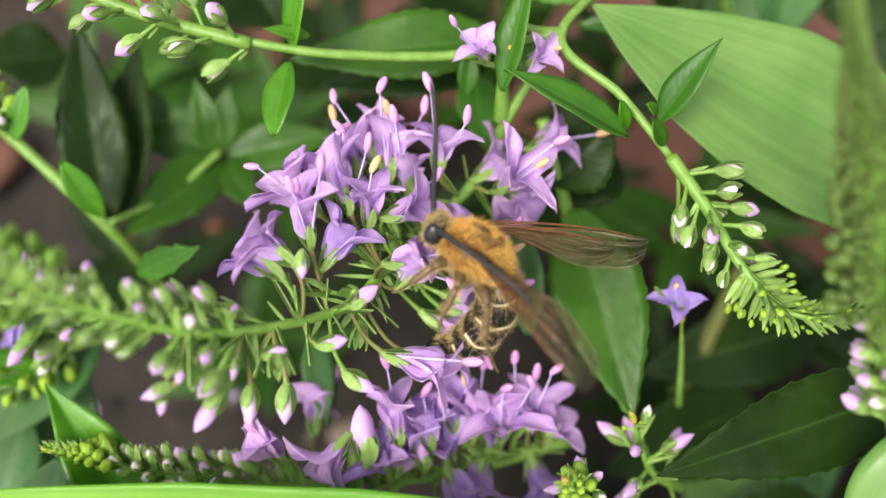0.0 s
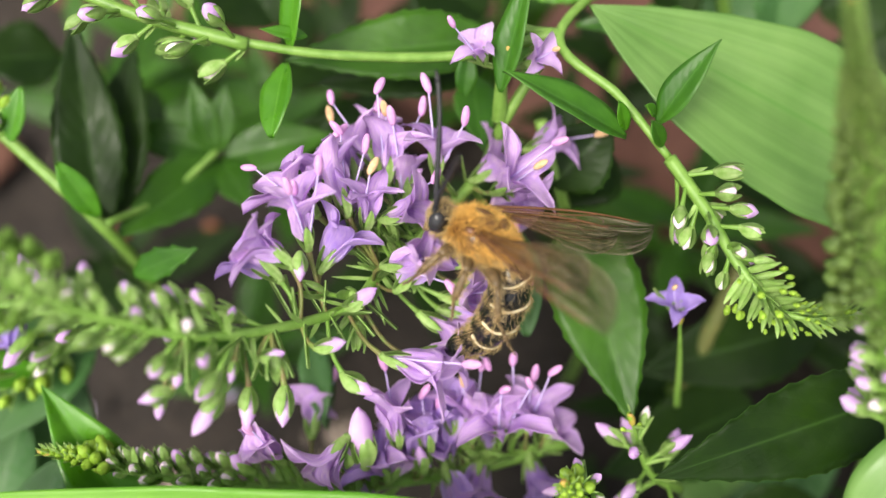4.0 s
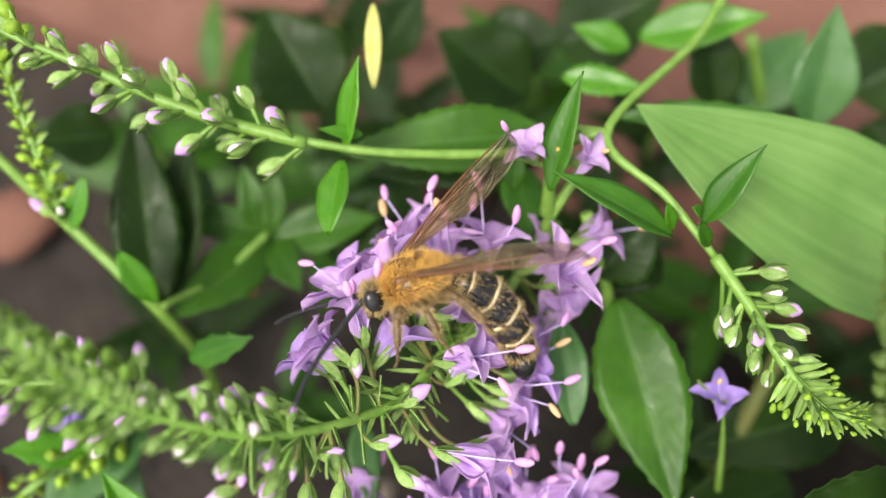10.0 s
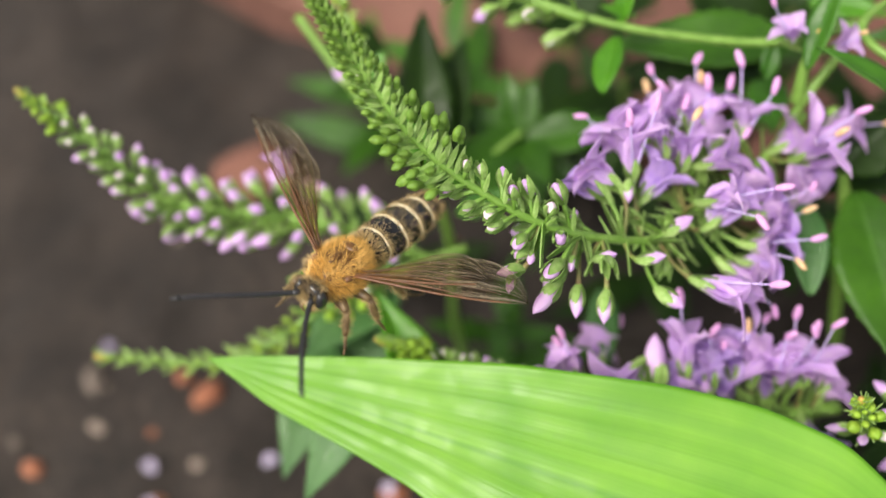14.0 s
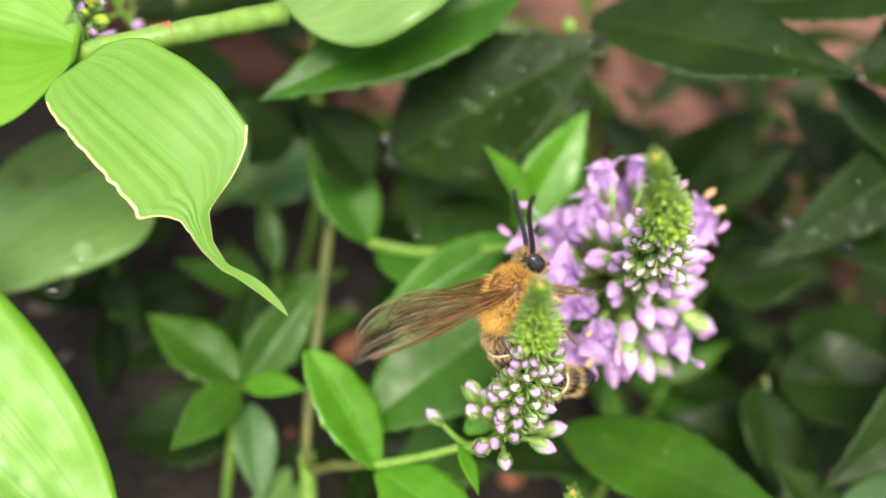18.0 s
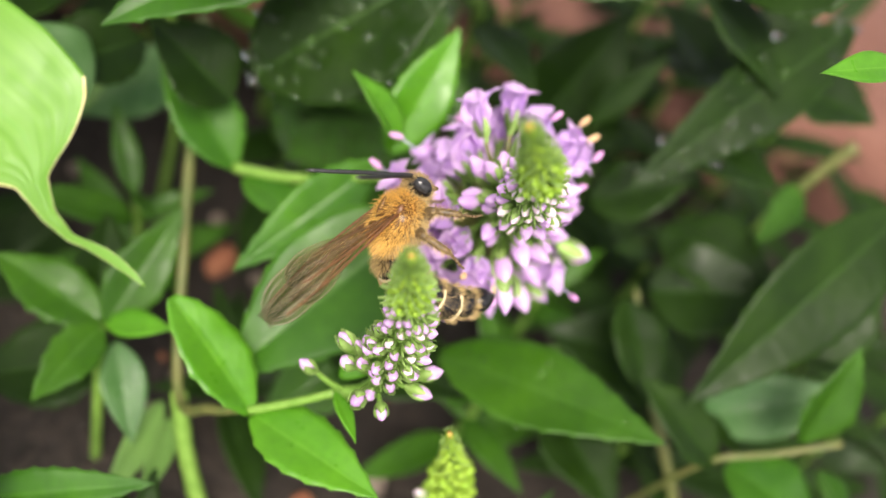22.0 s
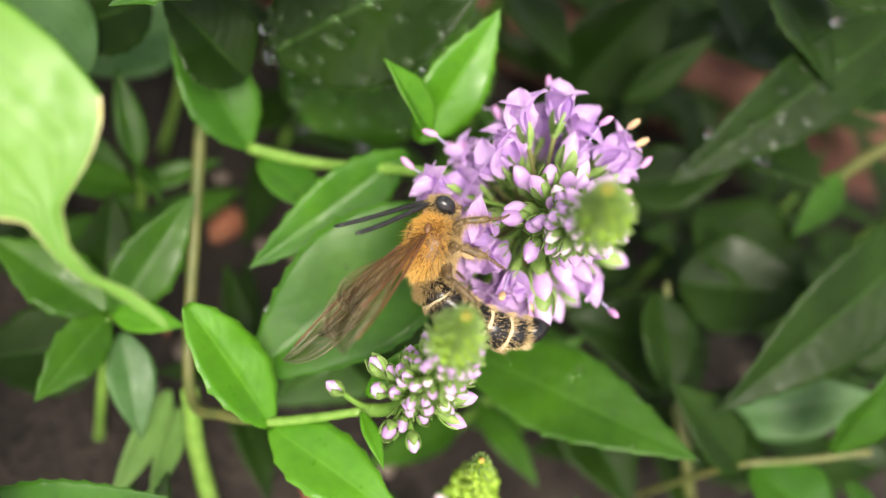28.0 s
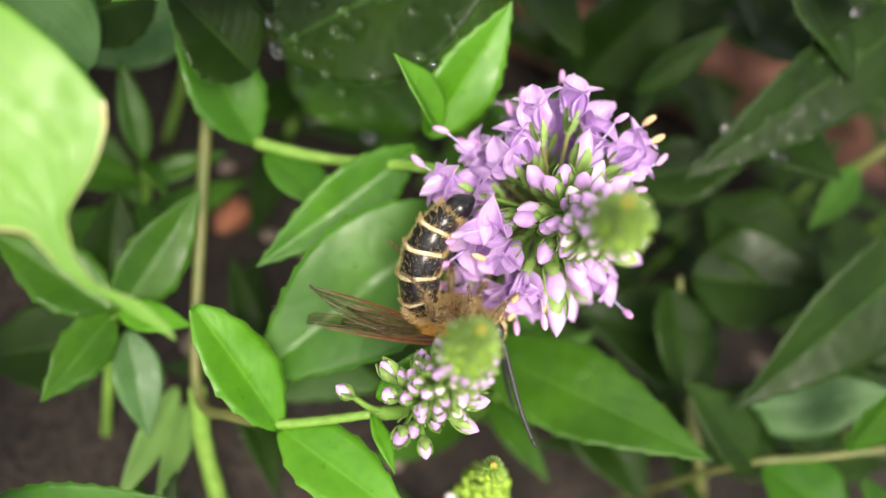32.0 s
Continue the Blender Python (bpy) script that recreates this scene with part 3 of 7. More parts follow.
def flower(parent, m, rnd, petals, stamens=2, open_=1.0):
    """An open four-petalled flower whose face looks along +x of m."""
    fl = put("flower", CALYX_MESH, parent, m)
    turn0 = rnd.uniform(0, 6.28)
    shut = rnd.choice((0, 6, 14, 24))
    for k in range(4):
        a = turn0 + k * math.pi / 2 + rnd.uniform(-0.2, 0.2)
        lift = radians(rnd.uniform(34, 70) + shut)
        turn = Matrix.Rotation(a, 4, "X") @ Matrix.Translation((0.0011, 0, 0.0003)) @ UPRIGHT @ Matrix.Rotation(-lift, 4, "Y")
        put("petal", petals[rnd.randrange(len(petals))], fl, turn @ Matrix.Scale(rnd.uniform(0.82, 1.1), 4))
    for k in range(stamens):
        fil, an, end, way = STAMENS[rnd.randrange(4)]
        t2 = Matrix.Rotation(rnd.uniform(0, 6.28), 4, "X") @ Matrix.Rotation(rnd.uniform(-0.4, 0.4), 4, "Z")
        put("filament", fil, fl, t2)
        put("anther", an, fl, t2 @ Matrix.Translation(end) @ aim(way, (0, 0, 1)).to_4x4() @ Matrix.Rotation(rnd.uniform(-0.9, 0.9), 4, "Z"))
    return fl


def bud(parent, m, rnd, size, white=False, show=1.0):
    b = put("bud", CALYX_WRAP[rnd.randrange(2)], parent, m @ Matrix.Scale(size, 4))
    put("bud_petals", BUDS_WHITE if white else BUDS[rnd.randrange(3)], b, Matrix.Translation((0.0003, 0, 0)) @ Matrix.Rotation(rnd.uniform(0, 6), 4, "X") @ Matrix.Diagonal((show, 1, 1, 1)))
    return b


def spike(points, label, seed, zones, radius=0.75, petals=None, bract=1.0, spread=1.0, per_mm=2.2, group="flower spikes", size=1.0, reach=1.0, pale=0.4, show=1.0, bare=None, gsize=1.0, gspread=1.0, greens=None, bare_at=0.12, keep=False, closed=None, close=1.0, crowd=1.0):
    """A flower spike along points (millimetres, from its base to its tip). zones: from where on (0 to 1) it carries
    flowers, large buds, small buds, green buds, and its bare end."""
    petals = petals or PETALS
    rnd = random.Random(seed)
    top = thing("flower_spike", mm(points[0]), label, "flower", group)
    axis = spline([mm(p) - top.location for p in points], 40)
    if keep:
        top["axis"] = [c for q in axis for c in q]
        SPIKES.append(top)
    lengths = [(axis[i + 1] - axis[i]).length for i in range(39)]
    total = sum(lengths)
    v, f = tube(axis, [(radius * (1 - 0.75 * (i / 39) ** 1.2)) / 1000 for i in range(40)], 8)
    put("rachis", make_mesh("rachis", v, f, STEM), top)
    fl0, b0, s0, g0, end = zones
    angle = rnd.uniform(0, 6)
    step = 0.0
    i = 0
    u, w = fl0, 0.0
    while u < 0.995:
        k = min(38, int(u * 39))
        p = axis[k].lerp(axis[k + 1], u * 39 - k)
        d = (axis[k + 1] - axis[k]).normalized()
        angle += 2.39996
        side = aim(d, (0.2, 0.1, 0.97)).to_4x4()
        out = side @ Matrix.Rotation(angle + rnd.uniform(-0.25, 0.25), 4, "X")
        if u < b0:
            lean, stalk, step = rnd.uniform(52, 95), rnd.uniform(2.2, 4.8) * spread * reach, 0.42
        elif u < s0:
            w = (u - b0) / max(1e-6, s0 - b0)
            lean, stalk, step = rnd.uniform(50, 72) - 8 * w, (2.7 - 1.1 * w) * spread * close * (rnd.uniform(0.55, 1.0) if close > 1 else 1), 0.50
        elif u < g0:
            w = (u - s0) / max(1e-6, g0 - s0)
            lean, stalk, step = rnd.uniform(46, 62), (1.5 - 0.7 * w) * spread * close * (rnd.uniform(0.6, 1.0) if close > 1 else 1), 0.42
        else:
            w = (u - g0) / max(1e-6, 1 - g0)
            lean, stalk, step = 64 - 40 * w, (0.95 * (1 - w) ** 0.85 + 0.04) * spread * gspread, (0.25 - 0.09 * w) / crowd
        u += step * 2.2 / per_mm / (total * 1000)
        i += 1
        m = Matrix.Translation(p) @ out @ Matrix.Rotation(radians(-lean), 4, "Y")
        head = m @ Matrix.Translation((stalk / 1000, 0, 0)) @ Matrix.Rotation(radians(lean * 0.25 * rnd.uniform(-0.5, 1)), 4, "Y")
        if closed and u < b0 and (head.translation - p).normalized().dot(Vector(closed).normalized()) > 0.35:
            if rnd.random() < 0.8:
                put("pedicel", PEDICELS[0], top, m @ Matrix.Diagonal((stalk, 1, 1, 1)))
                if rnd.random() < 0.4:
                    flower(top, head, rnd, petals, 1)
                else:
                    bud(top, head, rnd, 1.15 * size, False, show)
            continue
        if bare and (head.translation - p).normalized().dot(Vector(bare).normalized()) > bare_at:
            continue
        if u < g0:
            put("pedicel", PEDICELS[1 if u < b0 and rnd.random() < 0.7 else 0], top, m @ Matrix.Diagonal((stalk, 1, 1, 1)))
            if bract and rnd.random() < 0.8:
                put("bract", BRACT, top, Matrix.Translation(p) @ out @ Matrix.Rotation(radians(-lean - 14), 4, "Y") @ Matrix.Scale(bract * rnd.uniform(0.8, 1.15), 4))
        if u >= g0 and bract and rnd.random() < 0.95:
            put("bract", BRACT, top, Matrix.Translation(p) @ out @ Matrix.Rotation(radians(-lean - 8), 4, "Y") @ Matrix.Scale(bract * (0.98 - 0.5 * w) * max(1.0, spread * 0.7), 4))
        if u < b0:
            flower(top, head, rnd, petals, rnd.choice((1, 1, 2, 2)) if petals is PETALS else rnd.choice((0, 0, 1, 1, 2)))
        elif u < s0:
            w = (u - b0) / max(1e-6, s0 - b0)
            bud(top, head, rnd, (1.05 - 0.3 * w + rnd.uniform(-0.1, 0.1)) * size, False, show)
        elif u < g0:
            w = (u - s0) / max(1e-6, g0 - s0)
            bud(top, head, rnd, (0.78 - 0.22 * w) * size, rnd.random() < pale, show * 0.9)
        elif u < end:
            put("green_bud", (greens or BUD_GREEN)[0 if u < g0 + 0.3 * (1 - g0) else 1 if u < g0 + 0.7 * (1 - g0) else 2], top, head @ Matrix.Scale(size * gsize * (1.15 - 0.6 * w) * rnd.uniform(0.85, 1.15), 4))
        else:
            put("green_bud", (greens or BUD_GREEN)[2], top, head @ Matrix.Scale(0.9, 4))
    tip_m = Matrix.Translation(axis[-1] - (axis[-1] - axis[-2]).normalized() * 0.0004) @ aim(axis[-1] - axis[-2], (0, 0, 1)).to_4x4()
    put("spike_tip", TIP_MESH, top, tip_m, "yellowish green growing tip")
    return top


PEDICELS = [make_mesh("pedicel", *tube([(0, 0, 0), (0.0005, 0, 0), (0.001, 0, 0)], [0.00024, 0.00018, 0.00026], 6), mat) for mat in (STEM, PEDICEL_BROWN)]
TIP_MESH = make_mesh("spike_tip", *scaled(ellipsoid((0.2, 0, 0), (0.8, 0.35, 0.35), 7, 9)), TIP_END)


SPIKES = []


def nearest(top, p):
    """The point of a spike's axis that a pedicel leaves to end at p (both in the spike's own space)."""
    axis = top["axis"]
    pts = [Vector(axis[i : i + 3]) for i in range(0, len(axis), 3)]
    k = min(range(len(pts)), key=lambda i: (pts[i] - p).length)
    return pts[k]


def stalk_to(top, base, way, seed):
    """A bowed pedicel with its bract, from the spike's axis to the base of a flower or bud."""
    p = base - top.location
    a = nearest(top, p)
    gap = (p - a).length
    pts = spline([a, a.lerp(p, 0.55) + (way - (p - a).normalized()) * -0.12 * gap, p], 9)
    put("pedicel", make_mesh("pedicel", *tube(pts, [0.00019, 0.00018, 0.00018, 0.00018, 0.00018, 0.00019, 0.0002, 0.00024, 0.0003], 7), PEDICEL_BROWN if seed % 3 else STEM), top)
    rnd = random.Random(seed)
    out = aim((p - a).normalized() + Vector((rnd.uniform(-0.5, 0.5), rnd.uniform(-0.5, 0.5), rnd.uniform(-0.5, 0.5))), (0, 0, 1)).to_4x4()
    put("bract", BRACT, top, Matrix.Translation(a) @ out @ Matrix.Scale(rnd.uniform(1.2, 1.8), 4))
    return p


def blossom(top, base, mouth, lift, petals, stamens, seed, size=1.0):
    """A flower set on a spike by hand: its base, the middle of its mouth (millimetres) and how far its petals close up."""
    rnd = random.Random(500 + seed)
    way = (mm(mouth) - mm(base)).normalized()
    p = stalk_to(top, mm(base), way, seed)
    fl = put("flower", CALYX_MESH, top, Matrix.Translation(p) @ aim(way, (0.1, -0.4, 0.9)).to_4x4() @ Matrix.Scale(size, 4))
    turn0 = rnd.uniform(0, 6.28)
    for k in range(4):
        a = turn0 + k * math.pi / 2 + rnd.uniform(-0.22, 0.22)
        turn = Matrix.Rotation(a, 4, "X") @ Matrix.Translation((0.0009, 0, 0.0003)) @ UPRIGHT @ Matrix.Rotation(-radians(lift + rnd.uniform(-12, 14)), 4, "Y") @ Matrix.Rotation(rnd.uniform(-0.25, 0.25), 4, "X")
        put("petal", petals[rnd.randrange(len(petals))], fl, turn @ Matrix.Diagonal((rnd.uniform(1.0, 1.25), rnd.uniform(0.75, 1.15), 1.05, 1)))
    for k in range(stamens):
        fil, an, end, go = STAMENS[(seed + k) % 4]
        t2 = Matrix.Rotation(rnd.uniform(0, 6.28), 4, "X") @ Matrix.Rotation(rnd.uniform(-0.35, 0.35), 4, "Z") @ Matrix.Scale(rnd.uniform(1.0, 1.25), 4)
        put("filament", fil, fl, t2)
        put("anther", an, fl, t2 @ Matrix.Translation(end) @ aim(go, (0, 0, 1)).to_4x4() @ Matrix.Rotation(rnd.uniform(-0.9, 0.9), 4, "Z"))


def closed_bud(top, base, tip, seed):
    """A bud set on a spike by hand, from its base to its tip (millimetres)."""
    rnd = random.Random(900 + seed)
    way = mm(tip) - mm(base)
    p = stalk_to(top, mm(base), way.normalized(), seed)
    bud(top, Matrix.Translation(p) @ aim(way, (0.1, -0.4, 0.9)).to_4x4(), rnd, way.length * 1000 / 3.9, False, 0.85)


def lone_bud(points, label):
    """One bud at the end of a short stalk."""
    top = thing("flower_bud", mm(points[0]), label, "bud")
    stem(top, points, 0.3, 0.25)
    a, b = mm(points[-2]), mm(points[-1])
    bud(top, Matrix.Translation(b - top.location) @ aim(b - a, (0, 0, 1)).to_4x4(), random.Random(3), 0.85, False, 0.8)


# ---- ground and bricks ----
def ground():
    fine = list(np.linspace(-0.16, 0.22, 150))
    far = [0.25, 0.3, 0.4, 0.6, 1, 2, 5, 15, 60]
    xs = [-v for v in far[::-1]] + fine + far
    ys = xs
    verts, faces = [], []
    for y in ys:
        for x in xs:
            h = 0.004 * noise.noise((x * 25, y * 25, 0)) + 0.0022 * noise.noise((x * 90, y * 90, 3)) + 0.0012 * noise.noise((x * 330, y * 330, 7))
            verts.append((x, y, h if abs(x) < 0.5 and abs(y) < 0.5 else 0))
    n = len(xs)
    for j in range(n - 1):
        for i in range(n - 1):
            a = j * n + i
            faces.append((a, a + 1, a + n + 1, a + n))
    tagged(put("ground", make_mesh("ground", verts, faces, SOIL)), "dark damp brown garden soil with grit", "soil", kind="structure")


def rough_stone(seed, r, mat):
    v, f = ellipsoid((0, 0, 0), r, 7, 10)
    out = []
    for p in v:
        q = Vector(p)
        k = 1 + 0.35 * noise.noise(q / max(r) * 1.1 + Vector((seed, 0, 0))) + 0.1 * noise.noise(q / max(r) * 4)
        out.append(q * k / 1000)
    return make_mesh("pebble", out, f, mat)


def bricks():
    v0, f0 = [], []
    length, wide, high, r = 0.2, 0.098, 0.05, 0.003
    bm = bmesh.new()
    bmesh.ops.create_cube(bm, size=1)
    bmesh.ops.scale(bm, vec=(length, wide, high), verts=bm.verts)
    bmesh.ops.bevel(bm, geom=bm.edges[:], offset=r, segments=2, affect="EDGES")
    bmesh.ops.subdivide_edges(bm, edges=[e for e in bm.edges if e.calc_length() > 0.03], cuts=9, use_grid_fill=True)
    for v in bm.verts:
        v.co += v.normal * (0.0009 * noise.noise(v.co * 60) + 0.0005 * noise.noise(v.co * 300))
    me = bpy.data.meshes.new("brick")
    bm.to_mesh(me)
    bm.free()
    me.materials.append(BRICK)
    me.polygons.foreach_set("use_smooth", [True] * len(me.polygons))
    edging = thing("brick_edging", Vector(BRICK_AT), "weathered terracotta bricks laid flat behind the plants", "bricks")
    rnd = random.Random(2)
    for row in range(2):
        for k in range(-3, 4):
            m = pose((k + 0.5 * (row % 2)) * (length + 0.008) + rnd.uniform(-0.002, 0.002), wide / 2 + row * (wide + 0.008), rnd.uniform(-0.003, 0.002), rnd.uniform(-1, 1), rnd.uniform(-1, 1), rnd.uniform(-1.5, 1.5))
            put("brick", me, edging, pose(0, 0, 0, 0, 0, BRICK_TURN) @ m)


BRICK_AT, BRICK_TURN = (0.092, 0.036, -0.008), -25.0
ground()
bricks()


def litter():
    rnd = random.Random(11)
    stones = [rough_stone(k, (rnd.uniform(1.2, 2.4), rnd.uniform(1, 1.9), rnd.uniform(0.7, 1.2)), PEBBLE_RED if k % 5 == 0 else PEBBLE) for k in range(8)]
    for k in range(190):
        x, y = rnd.uniform(-0.12, 0.13), rnd.uniform(-0.09, 0.035 if rnd.random() < 0.8 else 0.08)
        s = rnd.choice((0.5, 0.7, 0.8, 1.0, 1.3, 1.6))
        ob = put("pebble", stones[rnd.randrange(8)], None, Matrix.Translation((x, y, 0.0005)) @ pose(0, 0, 0, rnd.uniform(-20, 20), rnd.uniform(-20, 20), rnd.uniform(0, 360)) @ Matrix.Scale(s, 4))
        tagged(ob, "small rough pebble lying on the damp soil", "pebble", "pebbles on the soil")
    pm = [petal_mesh("fallen_petal", 3.4, 2.6, 0.5, FALLEN, 20), petal_mesh("fallen_petal", 2.8, 2.9, 0.8, FALLEN, 21)]
    for k in range(34):
        x, y = rnd.uniform(-0.11, -0.01) if k < 36 else rnd.uniform(0, 0.1), rnd.uniform(-0.06, 0.04)
        ob = put("fallen_petal", pm[k % 2], None, Matrix.Translation((x, y, 0.003)) @ pose(0, 0, 0, rnd.uniform(-25, 25), rnd.uniform(-25, 25), rnd.uniform(0, 360)) @ Matrix.Scale(rnd.uniform(0.6, 1.1), 4))
        tagged(ob, "faded pale lilac petal fallen on the soil", "petal", "fallen petals")


litter()
chip = put("brick_fragment", rough_stone(3, (8, 6, 4), BRICK), None, pose(-0.083, 0.078, 0.006, 8, -6, 40))
tagged(chip, "orange terracotta brick fragment lying on the soil", "brick fragment")


def outlined_leaf(plant, base, tip, left, right, mats, roll=0.0, fold=0.10, droop=0.10, bow=None, pleats=0, depth=0.0, edge=None, name="leaf", label="", seed=4, wave=0.03):
    """A broad leaf with a half width of its own on each side. left and right: rows of (share of the length, millimetres);
    bow: rows by which its middle line bends aside; pleats: lengthwise furrows on each half."""
    b, t = mm(base), mm(tip)
    length = (t - b).length
    side = []
    for q in (left, right):
        table = np.interp(np.linspace(0, 1, 201), [r[0] for r in q], [r[1] for r in q])
        for _ in range(0 if edge else 5):
            table[2:-2] = (table[:-4] + table[1:-3] + table[2:-2] + table[3:-1] + table[4:]) / 5
        side.append(lambda u, table=table: float(np.interp(u, np.linspace(0, 1, 201), table)) / 1000)
    v, f, uv, mt = blade(length, side[0], side[1], fold, droop, wave, 0, 0, n=110, cross=18, edge=edge, seed=seed, crowd=0.8)
    out = []
    for (x, y, z), (u, a) in zip(v, uv):
        s = abs(2 * a - 1)
        furrow = depth * math.cos(2 * math.pi * pleats * s) * min(1.0, 5 * (1 - u), 6 * u) * (1 - 0.5 * s) if pleats else 0.0
        aside = float(np.interp(u, [r[0] for r in bow], [r[1] for r in bow])) / 1000 if bow else 0.0
        out.append((x, y + aside, z + furrow))
    me = make_mesh(name, out, f, mats, uv, face_mats=mt)
    turn = aim(t - b, (0.05, -0.35, 0.94)).to_4x4() @ Matrix.Rotation(radians(roll), 4, "X") @ Matrix.Rotation(-math.atan(droop), 4, "Y")
    return put(name, me, plant, Matrix.Translation(b - plant.location) @ turn, label)


def bitten_leaf(plant, base, tip):
    """A broad leaf eaten away on both sides to a thin, dry-edged tail."""
    left = [(0, 3.6), (0.03, 5.3), (0.07, 6.3), (0.21, 6.9), (0.33, 6.8), (0.44, 6.3), (0.49, 6.0), (0.54, 5.3), (0.565, 4.2), (0.59, 3.1), (0.605, 1.7), (0.62, 0.9), (0.70, 0.55), (0.77, 0.3), (0.86, 0.55), (0.90, 0.45), (0.96, 0.35), (1, 0.08)]
    right = [(0, 1.2), (0.03, 3.0), (0.075, 3.7), (0.21, 4.3), (0.39, 5.0), (0.50, 5.3), (0.52, 5.2), (0.545, 3.6), (0.59, 1.9), (0.63, 1.2), (0.70, 0.6), (0.82, 0.22), (0.90, 0.35), (1, 0.05)]
    bow = [(0, 0), (0.2, 0.7), (0.35, 1.3), (0.49, 1.7), (0.57, 0.8), (0.62, -0.2), (0.70, -1.15), (0.78, -1.2), (0.90, -0.2), (1, 0)]
    jag = [[(u, h * (1 + 0.06 * noise.noise((u * 34, p, 0)) * (u > lo))) for u, h in ((k / 90, float(np.interp(k / 90, [r[0] for r in q], [r[1] for r in q]))) for k in range(91))] for q, p, lo in ((left, 0, 0.49), (right, 2, 0.06))]
    return outlined_leaf(plant, base, tip, jag[0], jag[1], [LEAF_EATEN, DRY_EDGE], 14, 0.10, 0.10, bow, 4, 0.00005, lambda u, first: u > (0.05 if first else 0.48), "bitten_leaf", "fresh green leaf eaten to a thin tail with a dry cream edge")


def drops_on(ob, count, size, seed, on):
    """Water drops on the upper side of a leaf or petal."""
    rnd = random.Random(seed)
    m = ob.matrix_basis if ob.parent is None else Matrix.Translation(ob.parent.location) @ ob.matrix_basis
    top = ob.data.vertices[: len(ob.data.vertices) // 2]
    for _ in range(count):
        v = top[rnd.randrange(len(top))]
        k = size * rnd.choice((0.4, 0.6, 0.8, 1.0, 1.3))
        place = m @ v.co + (m.to_3x3() @ v.normal).normalized() * 0.00012 * k
        d = put("water_drop", DROP, None, Matrix.Translation(place) @ Matrix.Diagonal((k, k * rnd.uniform(0.8, 1.2), k * 0.6, 1)))
        d.visible_shadow = False
        tagged(d, "clear water drop sitting on " + on, "water drop", "water drops")


# low shoots: foot, height, lean, size
LOW = [
    (-52, 58, 22, 2, -4, 1),
    (-30, 78, 26, 3, -5, 1.1),
    (-8, 62, 30, 0, -5, 1.1),
    (-58, 86, 24, 0, 0, 1.2),
    (12, 72, 28, 0, -6, 1.1),
    (30, 62, 30, 0, -4, 1.1),
    (46, 52, 28, 2, -4, 1.1),
    (60, 76, 30, 0, 0, 1.2),
    (36, 88, 28, 0, -4, 1.2),
    (4, 96, 30, 0, -4, 1.2),
    (-28, 104, 28, 0, 0, 1.2),
    (70, 44, 30, 0, -4, 1.1),
    (26, 36, 24, 0, 0, 0.9),
    (-30, 44, 20, 0, 0, 0.9),
    (58, 18, 22, 0, 0, 1),
    (78, 10, 26, 0, -2, 1.1),
    (98, 2, 26, 0, 0, 1.1),
    (120, -12, 28, 0, 0, 1.2),
    (96, 34, 30, 0, -4, 1.2),
    (122, 18, 30, 0, 0, 1.2),
    (110, 56, 30, 0, 0, 1.3),
    (84, 68, 32, 0, 0, 1.3),
    (140, 40, 30, 0, 0, 1.3),
    (70, -26, 24, 0, 0, 1),
    (92, -34, 24, 0, 0, 1.1),
    (112, -44, 26, 0, 0, 1.1),
    (60, -46, 22, 0, 0, 1),
    (36, 8, 20, 0, 0, 0.9),
    (28, -34, 18, 0, 0, 0.8),
    (80, -58, 24, 0, 0, 1.1),
    (16, 14, 18, 0, 0, 0.9),
    (140, -40, 28, 0, 0, 1.2),
    (44, -14, 16, 0, 0, 0.8),
    (104, 14, 34, 0, -3, 1.2),
    (118, 30, 34, 0, -3, 1.3),
    (132, 6, 32, 0, -3, 1.3),
    (148, 18, 34, 0, 0, 1.3),
    (90, 50, 36, 0, -4, 1.3),
    (128, 48, 34, 0, -4, 1.3),
    (150, -14, 30, 0, 0, 1.3),
    (126, -30, 28, 0, 0, 1.2),
    (100, -14, 26, 0, 0, 1),
    (20, 84, 34, 0, -6, 1.2),
    (-44, 92, 30, 0, -4, 1.2),
    (50, 66, 34, 0, -5, 1.2),
    (74, 60, 34, 0, -5, 1.2),
    (-16, 88, 34, 0, -5, 1.2),
    (84, -14, 20, 0, 0, 0.9),
    (48, -56, 20, 0, 0, 0.9),
    (104, -66, 26, 0, 0, 1.2),
]


def leafy(at, height, seed, mat, lean=(0, 0), size=1.0, pairs=4):
    """A low upright shoot with pairs of toothed leaves crossing one another."""
    rnd = random.Random(seed)
    plant = thing("leafy_shoot", mm((at[0], at[1], 0)), "low speedwell shoot with crossed pairs of dark leaves", "shoot", "leafy shoots")
    top = (at[0] + lean[0], at[1] + lean[1], height)
    stem(plant, [(at[0], at[1], -2), ((at[0] + top[0]) / 2 + 1, (at[1] + top[1]) / 2, height * 0.55), top], 0.75, 0.4)
    turn = rnd.uniform(0, 3.14)
    for k in range(pairs):
        f = 1 - 0.24 * (pairs - 1 - k)
        c = (at[0] + lean[0] * f, at[1] + lean[1] * f, height * f)
        for s in (0, 1):
            a = turn + k * 1.571 + s * 3.1416 + rnd.uniform(-0.3, 0.3)
            ln = size * (17 - 2.4 * k) * rnd.uniform(0.8, 1.2)
            rise = ln * (0.10 + 0.13 * k) * rnd.uniform(0.4, 1.5)
            leaf(plant, c, (c[0] + ln * math.cos(a), c[1] + ln * math.sin(a), c[2] + rise), ln * rnd.uniform(0.28, 0.36), mat=mat, teeth=9, fold=0.3, droop=0.2, roll=rnd.uniform(-15, 15))


